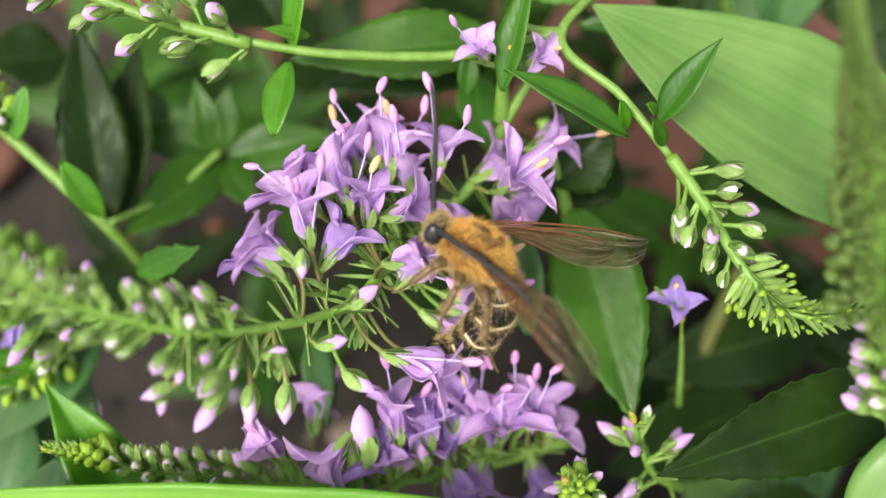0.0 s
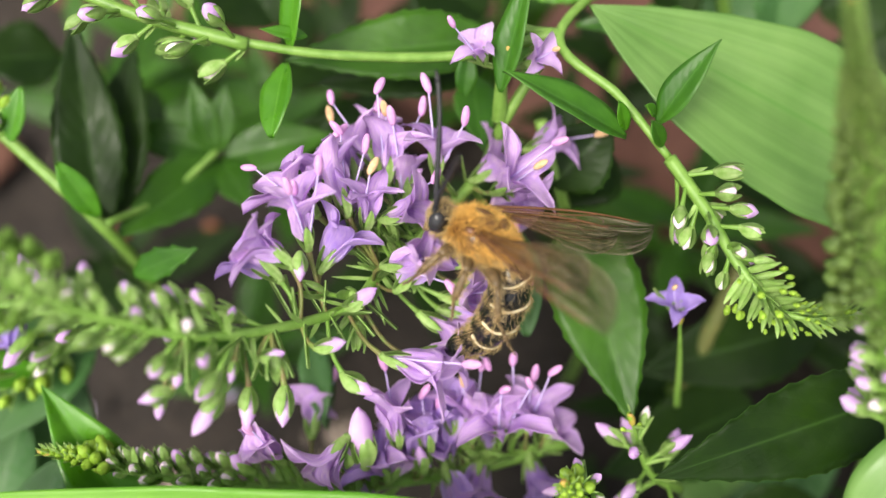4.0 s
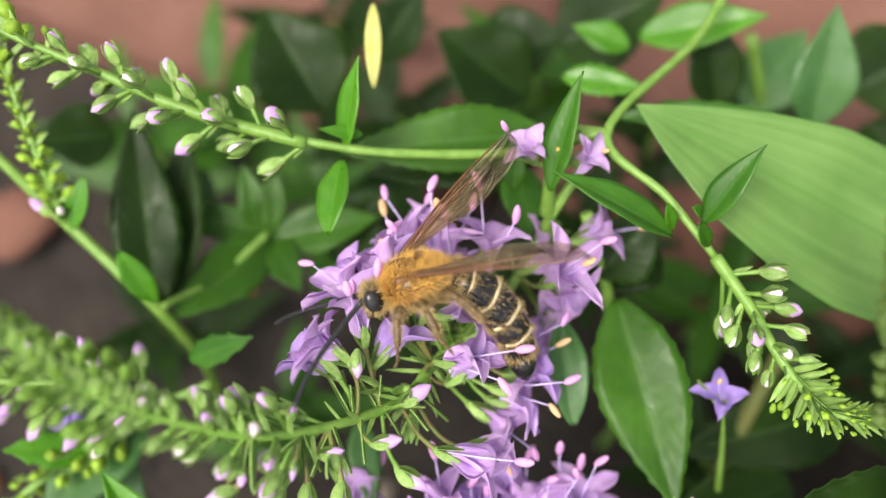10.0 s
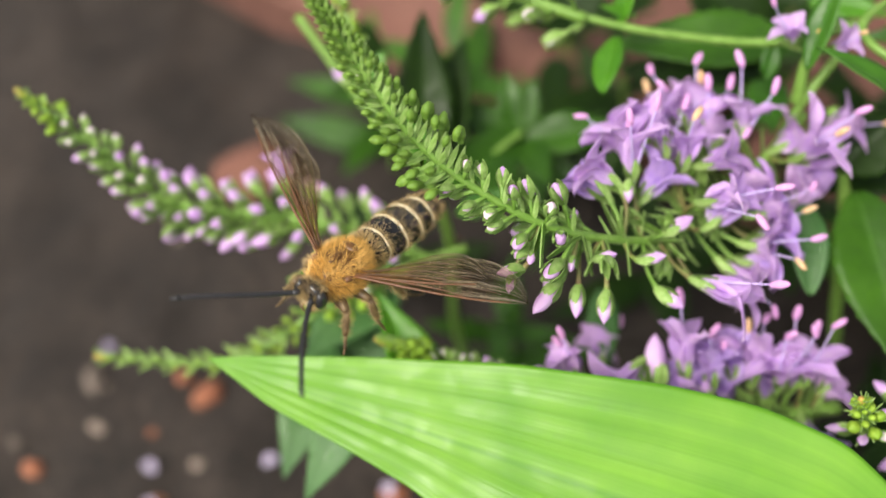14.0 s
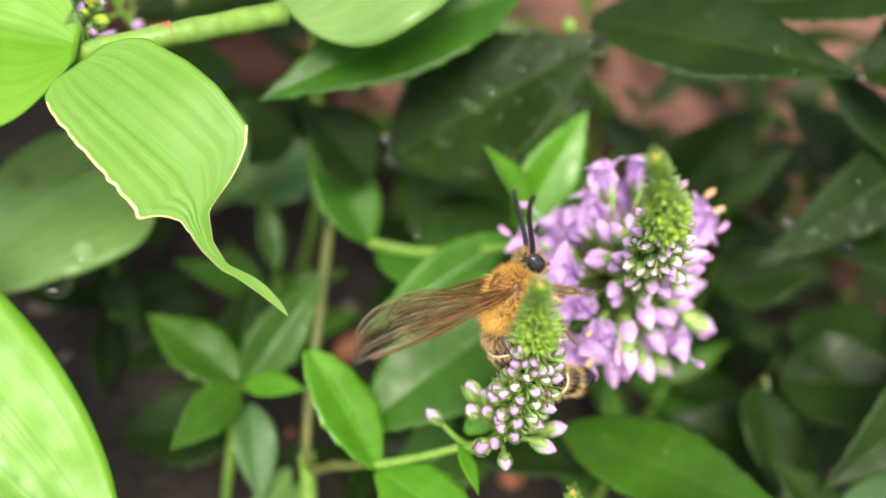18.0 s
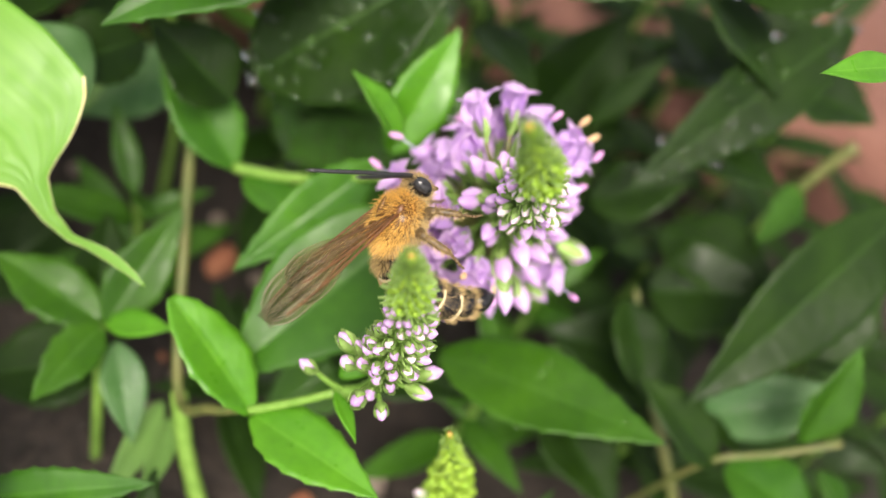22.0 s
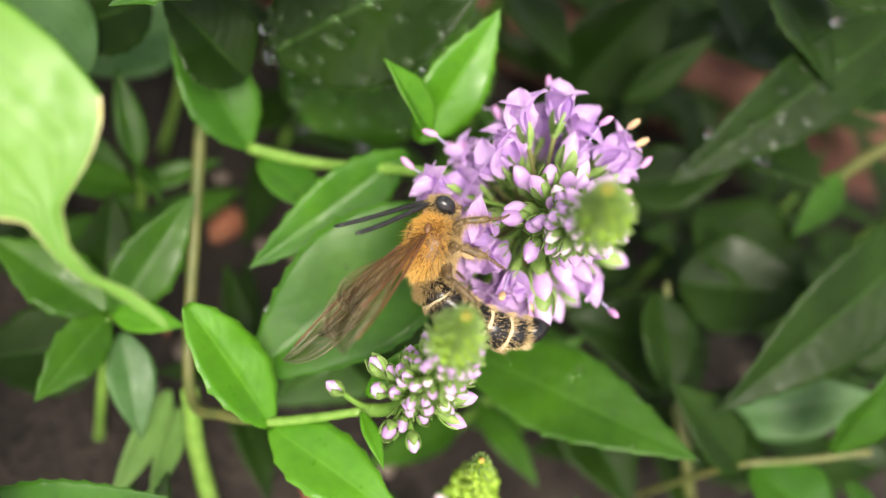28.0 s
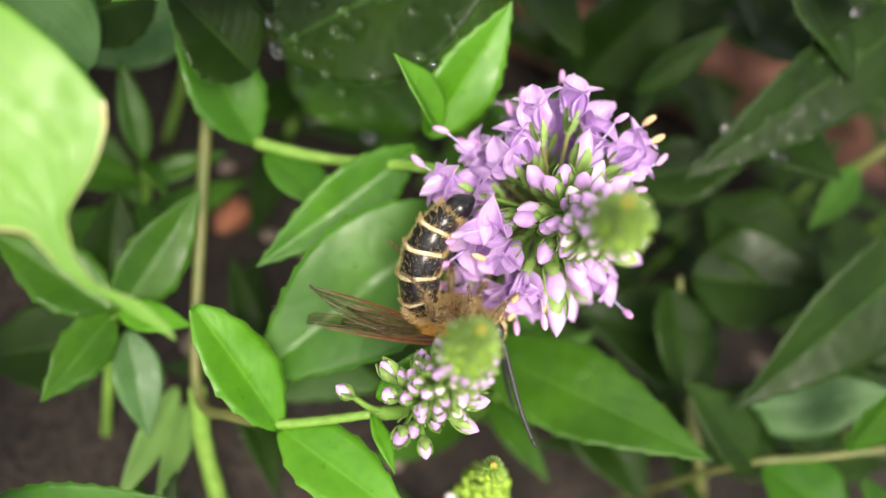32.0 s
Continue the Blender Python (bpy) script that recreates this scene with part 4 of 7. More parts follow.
# ---- the plants ----
plant = thing("leafy_shoot", mm((17.4, 64.8, 69.9)), "speedwell shoot with narrow fresh green leaves", "shoot", "leafy shoots")
stem(plant, [(21.3, 71.6, 69.4), (17.4, 64.8, 69.9), (8.1, 52.2, 73.3), (13.1, 45.9, 72.7), (17.1, 41.0, 71.0)], 0.52, 0.34, STEM)
leaf(plant, (3.0, 46.5, 72.6), (5.4, 54.1, 79.7), 3.0, roll=-35, kind="lance", mat=LEAF_DARK, teeth=0, fold=0.5, droop=0.06)
leaf(plant, (13.5, 42.9, 71.2), (3.1, 46.3, 76.1), 3.6, roll=30, kind="lance", mat=LEAF_DARK, teeth=0, fold=0.5, droop=0.12)
leaf(plant, (16.1, 43.6, 72.3), (20.5, 48.1, 77.8), 3.0, roll=-30, kind="lance", mat=LEAF_DARK, teeth=0, fold=0.5, droop=0.12)
leaf(plant, (13.4, 43.1, 72.2), (12.5, 43.8, 75.3), 1.2, roll=0, kind="oval", mat=LEAF_FRESH, teeth=0, fold=0.35, droop=0.12)
leaf(plant, (15.8, 44.3, 72.7), (14.7, 43.6, 75.0), 1.1, roll=0, kind="oval", mat=LEAF_FRESH, teeth=0, fold=0.35, droop=0.12)
leaf(plant, (16.3, 41.5, 72.2), (15.0, 42.0, 75.2), 1.4, roll=0, kind="oval", mat=LEAF_DARK, teeth=0, fold=0.35, droop=0.12)
stem(plant, [(4.4, 53.7, 72.4), (5.9, 52.8, 72.8), (8.1, 52.2, 73.3)], 0.41, 0.41, STEM)
stem(plant, [(8.1, 52.2, 73.3), (3.5, 47.0, 67.5), (1.6, 44.5, 62.0)], 0.47, 0.58, STEM)
leaf(plant, (5.0, 64.4, 65.1), (13.5, 62.5, 65.5), 3.3, roll=0, kind="lance", mat=LEAF_FRESH, teeth=7, fold=0.35, droop=0.12)
leaf(plant, (12.7, 71.4, 60.9), (6.5, 73.4, 62.2), 3.7, roll=0, kind="lance", mat=LEAF_FRESH, teeth=0, fold=0.35, droop=0.12)
leaf(plant, (-0.2, 48.8, 68.6), (0.3, 52.2, 71.9), 2.1, roll=0, kind="lance", mat=LEAF_DARK, teeth=0, fold=0.35, droop=0.12)
plant = thing("leafy_shoot", mm((-0.7, 51.7, 70.0)), "speedwell shoot with a thin green flower stem", "shoot", "leafy shoots")
stem(plant, [(8.1, 52.2, 73.3), (-0.7, 51.1, 71.5), (-11.8, 49.9, 73.3), (-19.7, 50.3, 74.7)], 0.51, 0.38, STEM)
leaf(plant, (-15.2, 50.3, 73.6), (-13.8, 55.7, 79.6), 2.9, roll=-40, kind="lance", mat=LEAF_FRESH, teeth=0, fold=0.4, droop=0.05)
leaf(plant, (-15.6, 49.1, 73.1), (-16.3, 42.1, 72.4), 3.1, roll=25, kind="oval", mat=LEAF_FRESH, teeth=0, fold=0.35, droop=0.12)
leaf(plant, (3.1, 56.4, 66.7), (-17.0, 53.1, 68.0), 6.6, roll=0, kind="lance", mat=LEAF_MID, teeth=12, fold=0.3, droop=0.12)
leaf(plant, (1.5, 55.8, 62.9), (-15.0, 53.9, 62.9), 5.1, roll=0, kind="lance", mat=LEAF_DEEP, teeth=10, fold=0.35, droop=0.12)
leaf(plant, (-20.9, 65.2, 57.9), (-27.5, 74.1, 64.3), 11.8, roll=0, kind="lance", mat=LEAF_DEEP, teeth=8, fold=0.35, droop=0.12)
leaf(plant, (-13.8, 51.3, 74.0), (-17.5, 50.8, 75.7), 1.3, roll=0, kind="lance", mat=LEAF_FRESH, teeth=0, fold=0.35, droop=0.12)
spike([(-18.7, 50.0, 74.6), (-28.4, 51.7, 76.8), (-37.5, 54.5, 79.5), (-45.4, 56.9, 81.9), (-54.1, 59.4, 85.4)], "green flower spike with small closed buds", 3, (0.0, 0.0, 0.0, 0.62, 0.9), radius=0.62, per_mm=1.0, spread=1.8, size=1.35, show=0.72)
plant = thing("leafy_shoot", mm((-35.4, 41.0, 57.9)), "speedwell shoot with toothed dark green leaves", "shoot", "leafy shoots")
stem(plant, [(-51.7, 53.3, 69.9), (-44.4, 47.7, 63.3), (-35.9, 41.0, 57.9), (-33.8, 39.3, 46.3), (-34.7, 37.8, 29.6), (-35.0, 41.8, -2.0)], 0.54, 0.72, STEM)
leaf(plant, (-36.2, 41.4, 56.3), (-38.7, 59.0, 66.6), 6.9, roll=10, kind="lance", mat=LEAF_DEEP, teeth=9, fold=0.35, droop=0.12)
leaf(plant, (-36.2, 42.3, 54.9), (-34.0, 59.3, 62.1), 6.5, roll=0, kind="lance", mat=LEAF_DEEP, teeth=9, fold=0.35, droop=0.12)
leaf(plant, (-26.0, 50.9, 53.2), (-35.1, 40.4, 55.7), 6.3, roll=0, kind="lance", mat=LEAF_MID, teeth=6, fold=0.35, droop=0.12)
leaf(plant, (-26.0, 50.9, 53.2), (-22.2, 44.7, 53.6), 4.3, roll=0, kind="lance", mat=LEAF_MID, teeth=0, fold=0.35, droop=0.12)
leaf(plant, (-26.6, 51.8, 53.6), (-25.4, 57.4, 58.0), 3.7, roll=0, kind="lance", mat=LEAF_MID, teeth=0, fold=0.35, droop=0.12)
leaf(plant, (-27.2, 51.7, 53.6), (-29.0, 57.8, 58.4), 3.7, roll=0, kind="lance", mat=LEAF_MID, teeth=0, fold=0.35, droop=0.12)
leaf(plant, (-26.6, 51.8, 53.6), (-37.5, 52.9, 56.5), 4.3, roll=0, kind="lance", mat=LEAF_MID, teeth=0, fold=0.35, droop=0.12)
leaf(plant, (-26.0, 51.2, 53.3), (-14.3, 53.8, 53.9), 5.6, roll=0, kind="lance", mat=LEAF_MID, teeth=0, fold=0.35, droop=0.12)
stem(plant, [(-26.2, 51.0, 55.0), (-31.2, 45.8, 54.6), (-35.4, 41.0, 57.9)], 0.36, 0.36, STEM)
leaf(plant, (-30.9, 34.8, 59.9), (-24.1, 35.8, 63.6), 2.8, roll=0, kind="lance", mat=LEAF_DARK, teeth=4, fold=0.35, droop=0.12)
leaf(plant, (-34.8, 40.3, 61.0), (-37.3, 43.2, 66.1), 2.7, roll=0, kind="oval", mat=LEAF_FRESH, teeth=0, fold=0.35, droop=0.12)
leaf(plant, (-42.7, 46.1, 65.1), (-41.0, 49.8, 68.5), 2.2, roll=0, kind="oval", mat=LEAF_FRESH, teeth=0, fold=0.35, droop=0.12)
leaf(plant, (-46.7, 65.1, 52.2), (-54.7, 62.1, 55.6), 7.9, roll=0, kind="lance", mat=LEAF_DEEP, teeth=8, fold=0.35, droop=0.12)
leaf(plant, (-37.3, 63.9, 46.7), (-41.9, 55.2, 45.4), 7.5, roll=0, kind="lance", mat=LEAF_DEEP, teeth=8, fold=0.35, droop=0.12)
leaf(plant, (-45.8, 39.9, 40.1), (-49.8, 25.9, 42.5), 7.1, roll=0, kind="lance", mat=LEAF_GREY, teeth=0, fold=0.35, droop=0.12)
spike([(-43.7, 47.0, 64.7), (-44.9, 50.7, 70.1), (-47.3, 56.9, 74.9), (-48.0, 59.6, 78.0)], "slender spike of small green buds", 8, (0.0, 0.0, 0.0, 0.1, 0.9), radius=0.5, per_mm=1.6)
plant = thing("leafy_shoot", mm((9.8, 42.3, 60.5)), "speedwell shoot with toothed dark green leaves", "shoot", "leafy shoots")
stem(plant, [(6.8, 47.9, 66.0), (9.5, 42.8, 58.1), (12.3, 39.1, 41.1), (14.5, 39.2, 27.7), (15.2, 43.2, -2.0)], 0.61, 0.74, STEM)
leaf(plant, (10.0, 41.2, 60.9), (15.0, 22.0, 56.8), 8.7, roll=8, kind="lance", mat=LEAF_MID, teeth=11, fold=0.3, droop=0.12)
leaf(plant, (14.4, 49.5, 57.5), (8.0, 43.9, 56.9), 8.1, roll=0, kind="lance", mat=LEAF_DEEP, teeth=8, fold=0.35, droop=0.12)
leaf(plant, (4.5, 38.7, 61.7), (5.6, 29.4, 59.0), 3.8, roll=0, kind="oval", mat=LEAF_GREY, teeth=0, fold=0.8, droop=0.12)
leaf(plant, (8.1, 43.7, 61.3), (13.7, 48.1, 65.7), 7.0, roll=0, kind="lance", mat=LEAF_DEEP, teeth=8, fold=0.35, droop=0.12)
leaf(plant, (0.4, 55.0, 62.6), (1.6, 46.9, 62.2), 4.5, roll=0, kind="lance", mat=LEAF_DARK, teeth=0, fold=0.35, droop=0.12)
leaf(plant, (-15.0, 30.9, 53.7), (-13.1, 22.2, 53.0), 3.3, roll=0, kind="lance", mat=LEAF_GREY, teeth=0, fold=0.35, droop=0.12)
leaf(plant, (-19.9, 50.9, 48.4), (-14.6, 57.2, 52.9), 7.7, roll=0, kind="lance", mat=LEAF_DEEP, teeth=0, fold=0.35, droop=0.12)
plant = thing("leafy_shoot", mm((40.1, 24.5, 59.2)), "speedwell shoot with toothed dark green leaves", "shoot", "leafy shoots")
stem(plant, [(43.0, 28.6, 65.4), (39.0, 24.3, 61.8), (40.0, 21.6, 44.7), (43.1, 19.1, 25.9), (44.0, 23.1, -2.0)], 0.60, 0.71, STEM)
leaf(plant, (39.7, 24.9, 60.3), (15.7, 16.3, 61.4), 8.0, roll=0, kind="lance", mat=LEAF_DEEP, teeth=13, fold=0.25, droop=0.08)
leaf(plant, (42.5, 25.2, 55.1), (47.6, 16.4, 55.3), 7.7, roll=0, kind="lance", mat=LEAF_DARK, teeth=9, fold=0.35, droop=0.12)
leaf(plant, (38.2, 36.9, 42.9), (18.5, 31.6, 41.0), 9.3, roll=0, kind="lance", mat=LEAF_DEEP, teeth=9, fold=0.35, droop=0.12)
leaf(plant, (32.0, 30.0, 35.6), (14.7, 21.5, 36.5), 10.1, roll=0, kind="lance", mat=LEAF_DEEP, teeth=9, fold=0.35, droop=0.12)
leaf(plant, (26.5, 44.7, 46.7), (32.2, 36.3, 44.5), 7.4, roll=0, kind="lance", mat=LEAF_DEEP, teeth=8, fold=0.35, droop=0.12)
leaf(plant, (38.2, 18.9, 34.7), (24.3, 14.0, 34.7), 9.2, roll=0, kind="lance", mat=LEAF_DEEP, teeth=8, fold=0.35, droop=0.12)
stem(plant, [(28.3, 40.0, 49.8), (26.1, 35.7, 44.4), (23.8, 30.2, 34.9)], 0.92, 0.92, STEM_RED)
plant = thing("leafy_shoot", mm((28.4, 75.8, 53.3)), "speedwell shoot with dark leaves, shade in their colour", "shoot", "leafy shoots")
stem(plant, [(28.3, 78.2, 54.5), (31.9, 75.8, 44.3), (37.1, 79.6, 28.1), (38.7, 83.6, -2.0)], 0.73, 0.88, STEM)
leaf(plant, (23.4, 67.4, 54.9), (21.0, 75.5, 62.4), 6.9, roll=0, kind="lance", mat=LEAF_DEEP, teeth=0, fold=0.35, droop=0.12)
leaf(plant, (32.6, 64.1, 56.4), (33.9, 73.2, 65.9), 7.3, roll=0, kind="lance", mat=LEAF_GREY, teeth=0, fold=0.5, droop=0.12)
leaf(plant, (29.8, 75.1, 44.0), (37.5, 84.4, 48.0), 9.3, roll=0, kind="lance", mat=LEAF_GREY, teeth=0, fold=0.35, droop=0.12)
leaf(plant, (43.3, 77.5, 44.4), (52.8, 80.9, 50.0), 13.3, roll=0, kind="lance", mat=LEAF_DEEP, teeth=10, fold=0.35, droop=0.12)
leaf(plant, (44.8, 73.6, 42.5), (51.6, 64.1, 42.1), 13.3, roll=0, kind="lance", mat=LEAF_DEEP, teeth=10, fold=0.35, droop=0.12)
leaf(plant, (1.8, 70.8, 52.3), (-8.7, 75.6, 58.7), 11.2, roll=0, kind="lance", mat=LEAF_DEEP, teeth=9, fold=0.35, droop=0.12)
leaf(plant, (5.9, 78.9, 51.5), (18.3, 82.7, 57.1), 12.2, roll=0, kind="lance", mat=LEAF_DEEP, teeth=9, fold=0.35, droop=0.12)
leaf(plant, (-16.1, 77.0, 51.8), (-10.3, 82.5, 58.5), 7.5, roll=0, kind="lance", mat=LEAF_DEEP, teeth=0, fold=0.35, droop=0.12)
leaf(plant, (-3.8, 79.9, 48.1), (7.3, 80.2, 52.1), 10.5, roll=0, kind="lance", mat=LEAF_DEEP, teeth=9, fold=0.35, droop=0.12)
leaf(plant, (13.9, 72.5, 61.4), (26.8, 71.9, 65.7), 5.4, roll=0, kind="lance", mat=LEAF_FRESH, teeth=0, fold=0.35, droop=0.12)
leaf(plant, (-13.6, 65.1, 75.3), (-13.2, 57.0, 73.2), 1.6, roll=0, kind="oval", mat=SHELL, teeth=0, fold=0.35, droop=0.12, name="seed_pod", label="pale yellow seed pod")
leaf(plant, (10.6, 59.9, 64.4), (25.6, 59.5, 66.1), 2.5, roll=0, kind="lance", mat=LEAF_DARK, teeth=6, fold=0.35, droop=0.12)
spike([(4.0, 47.2, 65.4), (0.9, 42.3, 65.0), (-3.1, 37.5, 64.7), (-7.1, 32.6, 66.1), (-10.2, 28.3, 67.8), (-17.9, 23.5, 75.1), (-24.2, 22.9, 80.1), (-29.9, 23.8, 85.8), (-34.6, 26.6, 92.3), (-38.0, 28.9, 97.5)], "leaning spike of lilac flowers ending in green buds", 21, (0.52, 0.52, 0.58, 0.71, 0.92), radius=0.62, per_mm=2.4, reach=1.1, spread=1.45, size=1.1, show=0.62, gsize=0.95, gspread=1.8, greens=BUD_SHADE, bract=1.1, crowd=1.5, bare=(0.05, -0.43, 0.9), bare_at=0.95, keep=True)
spike([(10.0, 22.0, 49.9), (-1.3, 18.5, 51.4), (-13.6, 16.6, 53.7), (-23.7, 16.4, 56.7), (-30.5, 17.1, 59.1), (-35.5, 17.8, 61.4)], "spike with lilac flowers at its base and plump white-tipped buds", 34, (0.40, 0.43, 0.50, 0.78, 0.92), radius=0.75, per_mm=3.2, reach=1.15, spread=1.25, size=1.1, pale=0.7, show=0.72, bare=(0, -1, -0.2), keep=True)
A_SPIKE = SPIKES[0]
B_SPIKE = SPIKES[1]
# slender bracts and unopened calyces crowding the flowering part of the two spikes
for top, lo, hi, count in ((A_SPIKE, 6, 22, 44), (B_SPIKE, 0, 18, 26)):
    rnd = random.Random(len(top.name) + count)
    for k in range(count):
        q = rnd.randrange(lo, hi)
        a, b = Vector(top["axis"][3 * q : 3 * q + 3]), Vector(top["axis"][3 * q + 3 : 3 * q + 6])
        out = aim(b - a, (0.2, 0.1, 0.97)).to_4x4() @ Matrix.Rotation(k * 2.4, 4, "X") @ Matrix.Rotation(radians(-rnd.uniform(35, 75)), 4, "Y")
        put("bract", BRACT, top, Matrix.Translation(a.lerp(b, rnd.random())) @ out @ Matrix.Diagonal((rnd.uniform(1.0, 1.7), rnd.uniform(0.6, 0.9), rnd.uniform(0.6, 0.9), 1)))
        if k % 4 == 0:
            reach = rnd.uniform(0.0018, 0.0034)
            put("pedicel", PEDICELS[k % 8 // 4], top, Matrix.Translation(a) @ out @ Matrix.Diagonal((reach * 1000, 1, 1, 1)))
            put("calyx", CALYX_MESH, top, Matrix.Translation(a) @ out @ Matrix.Translation((reach, 0, 0)))
blossom(A_SPIKE, (-12.6, 32.3, 71.3), (-13.3, 35.3, 75.2), 66, PETALS_LONG, 3, 1)
blossom(A_SPIKE, (-9.7, 35.8, 70.5), (-11.2, 39.9, 72.8), 58, PETALS_LONG, 3, 2)
blossom(A_SPIKE, (-6.8, 39.7, 68.7), (-6.8, 44.9, 70.3), 50, PETALS_LONG, 3, 3)
blossom(A_SPIKE, (-8.2, 34.8, 69.8), (-7.6, 36.9, 73.1), 62, PETALS, 1, 4)
blossom(A_SPIKE, (-2.6, 41.1, 67.8), (-2.4, 43.6, 70.2), 40, PETALS_PALE, 2, 5)
blossom(A_SPIKE, (-7.0, 35.6, 70.1), (-3.2, 35.8, 72.0), 52, PETALS, 1, 6)
blossom(A_SPIKE, (2.4, 40.0, 66.6), (4.9, 40.2, 69.9), 36, PETALS_LONG, 2, 7)
blossom(A_SPIKE, (5.4, 45.5, 64.6), (9.0, 46.3, 65.7), 45, PETALS, 1, 8)
blossom(A_SPIKE, (2.6, 40.1, 61.1), (4.1, 37.1, 63.9), 24, PETALS_PALE, 0, 9)
blossom(A_SPIKE, (-6.6, 31.4, 70.1), (-3.4, 31.2, 71.9), 60, PETALS, 2, 10)
blossom(A_SPIKE, (-1.6, 33.3, 66.0), (1.3, 34.0, 67.1), 40, PETALS, 1, 11)
blossom(A_SPIKE, (-2.0, 30.9, 64.8), (1.2, 30.6, 65.4), 40, PETALS, 2, 12)
blossom(A_SPIKE, (-6.5, 24.5, 67.7), (-2.2, 23.4, 67.8), 62, PETALS_LONG, 1, 13)
blossom(A_SPIKE, (-13.5, 30.2, 72.6), (-15.7, 31.5, 73.5), 48, PETALS, 0, 14)
blossom(A_SPIKE, (-3.9, 29.8, 63.4), (-0.7, 28.3, 62.2), 45, PETALS, 1, 15)
blossom(A_SPIKE, (-9.6, 40.0, 68.1), (-11.0, 45.2, 68.7), 60, PETALS, 1, 16)
blossom(B_SPIKE, (-5.8, 19.5, 57.2), (-6.7, 23.7, 61.7), 55, PETALS_LONG, 1, 17)
blossom(B_SPIKE, (-3.1, 19.2, 55.6), (-3.9, 22.8, 58.6), 55, PETALS_DUSK, 1, 18)
blossom(B_SPIKE, (-6.9, 17.1, 55.0), (-7.9, 18.6, 58.1), 45, PETALS_DUSK, 0, 19)
blossom(B_SPIKE, (0.7, 20.8, 54.8), (0.9, 23.6, 57.3), 48, PETALS_LONG, 2, 20)
blossom(B_SPIKE, (3.3, 20.8, 54.5), (3.4, 22.8, 57.8), 38, PETALS_LONG, 2, 21)
blossom(B_SPIKE, (5.8, 22.1, 53.7), (6.2, 23.8, 56.8), 42, PETALS, 2, 22)
blossom(B_SPIKE, (-1.2, 19.0, 51.9), (-2.3, 21.2, 55.4), 50, PETALS_DUSK, 1, 23)
blossom(B_SPIKE, (-6.9, 17.1, 54.1), (-5.2, 19.7, 56.3), 58, PETALS, 0, 24)
blossom(B_SPIKE, (-1.8, 19.0, 53.7), (-0.6, 16.4, 53.5), 50, PETALS_DUSK, 1, 25)
blossom(B_SPIKE, (6.1, 20.6, 50.8), (7.2, 17.4, 50.4), 45, PETALS_DUSK, 1, 26)
blossom(B_SPIKE, (1.8, 20.3, 51.9), (1.3, 17.7, 51.8), 45, PETALS_DUSK, 1, 27)
blossom(B_SPIKE, (-9.4, 17.5, 54.4), (-8.8, 15.5, 54.5), 55, PETALS, 0, 28)
closed_bud(A_SPIKE, (-12.9, 31.1, 73.0), (-12.7, 28.0, 72.5), 29)
closed_bud(A_SPIKE, (-9.3, 27.8, 69.8), (-6.6, 29.2, 71.3), 30)
closed_bud(A_SPIKE, (-11.5, 24.2, 70.5), (-8.7, 24.5, 71.4), 31)
closed_bud(A_SPIKE, (-15.3, 22.7, 72.4), (-12.5, 23.1, 73.4), 32)
closed_bud(A_SPIKE, (-9.5, 22.7, 68.3), (-6.1, 20.6, 67.9), 33)
closed_bud(A_SPIKE, (-13.9, 21.3, 69.3), (-13.9, 17.6, 68.5), 34)
closed_bud(A_SPIKE, (-16.4, 20.9, 70.5), (-16.3, 17.5, 69.9), 35)
closed_bud(A_SPIKE, (-18.0, 19.8, 72.4), (-20.1, 16.4, 72.0), 36)
closed_bud(A_SPIKE, (-21.0, 19.4, 74.8), (-23.9, 18.0, 75.6), 37)
closed_bud(A_SPIKE, (-21.9, 19.4, 73.8), (-22.0, 17.3, 73.8), 38)
closed_bud(A_SPIKE, (-20.3, 21.0, 75.5), (-20.4, 19.0, 75.7), 39)
closed_bud(A_SPIKE, (-17.0, 22.1, 73.4), (-17.1, 20.1, 73.6), 40)
closed_bud(A_SPIKE, (-17.7, 25.1, 73.9), (-16.8, 26.2, 75.5), 41)
closed_bud(A_SPIKE, (-21.3, 24.2, 77.3), (-21.6, 25.7, 79.2), 42)
closed_bud(A_SPIKE, (-5.5, 40.4, 67.8), (-3.0, 42.0, 68.3), 43)
closed_bud(B_SPIKE, (-8.6, 17.8, 57.8), (-9.2, 22.7, 61.5), 44)
closed_bud(B_SPIKE, (-10.1, 17.2, 57.7), (-10.5, 19.9, 60.2), 45)
closed_bud(B_SPIKE, (-3.6, 17.7, 56.0), (-4.1, 20.3, 58.5), 46)
closed_bud(B_SPIKE, (7.5, 21.7, 53.3), (9.0, 23.8, 54.2), 47)
closed_bud(B_SPIKE, (-11.1, 16.5, 56.3), (-12.2, 17.7, 58.2), 48)
blossom(A_SPIKE, (-11.5, 37.0, 70.2), (-12.5, 40.0, 71.8), 50, PETALS, 1, 10)
blossom(A_SPIKE, (-12.5, 36.5, 69.0), (-14.6, 37.9, 71.0), 50, PETALS_LONG, 1, 11)
blossom(A_SPIKE, (-10.2, 35.9, 68.3), (-9.6, 38.3, 70.7), 48, PETALS, 0, 12)
blossom(A_SPIKE, (-5.4, 38.7, 67.0), (-5.3, 42.1, 68.7), 50, PETALS, 1, 13)
blossom(A_SPIKE, (-9.2, 42.7, 67.2), (-8.2, 46.5, 67.9), 50, PETALS_PALE, 1, 14)
blossom(A_SPIKE, (-7.6, 41.9, 67.7), (-9.8, 44.0, 69.1), 45, PETALS, 1, 15)
blossom(A_SPIKE, (-4.2, 34.6, 67.0), (-2.0, 36.2, 67.5), 45, PETALS, 0, 16)
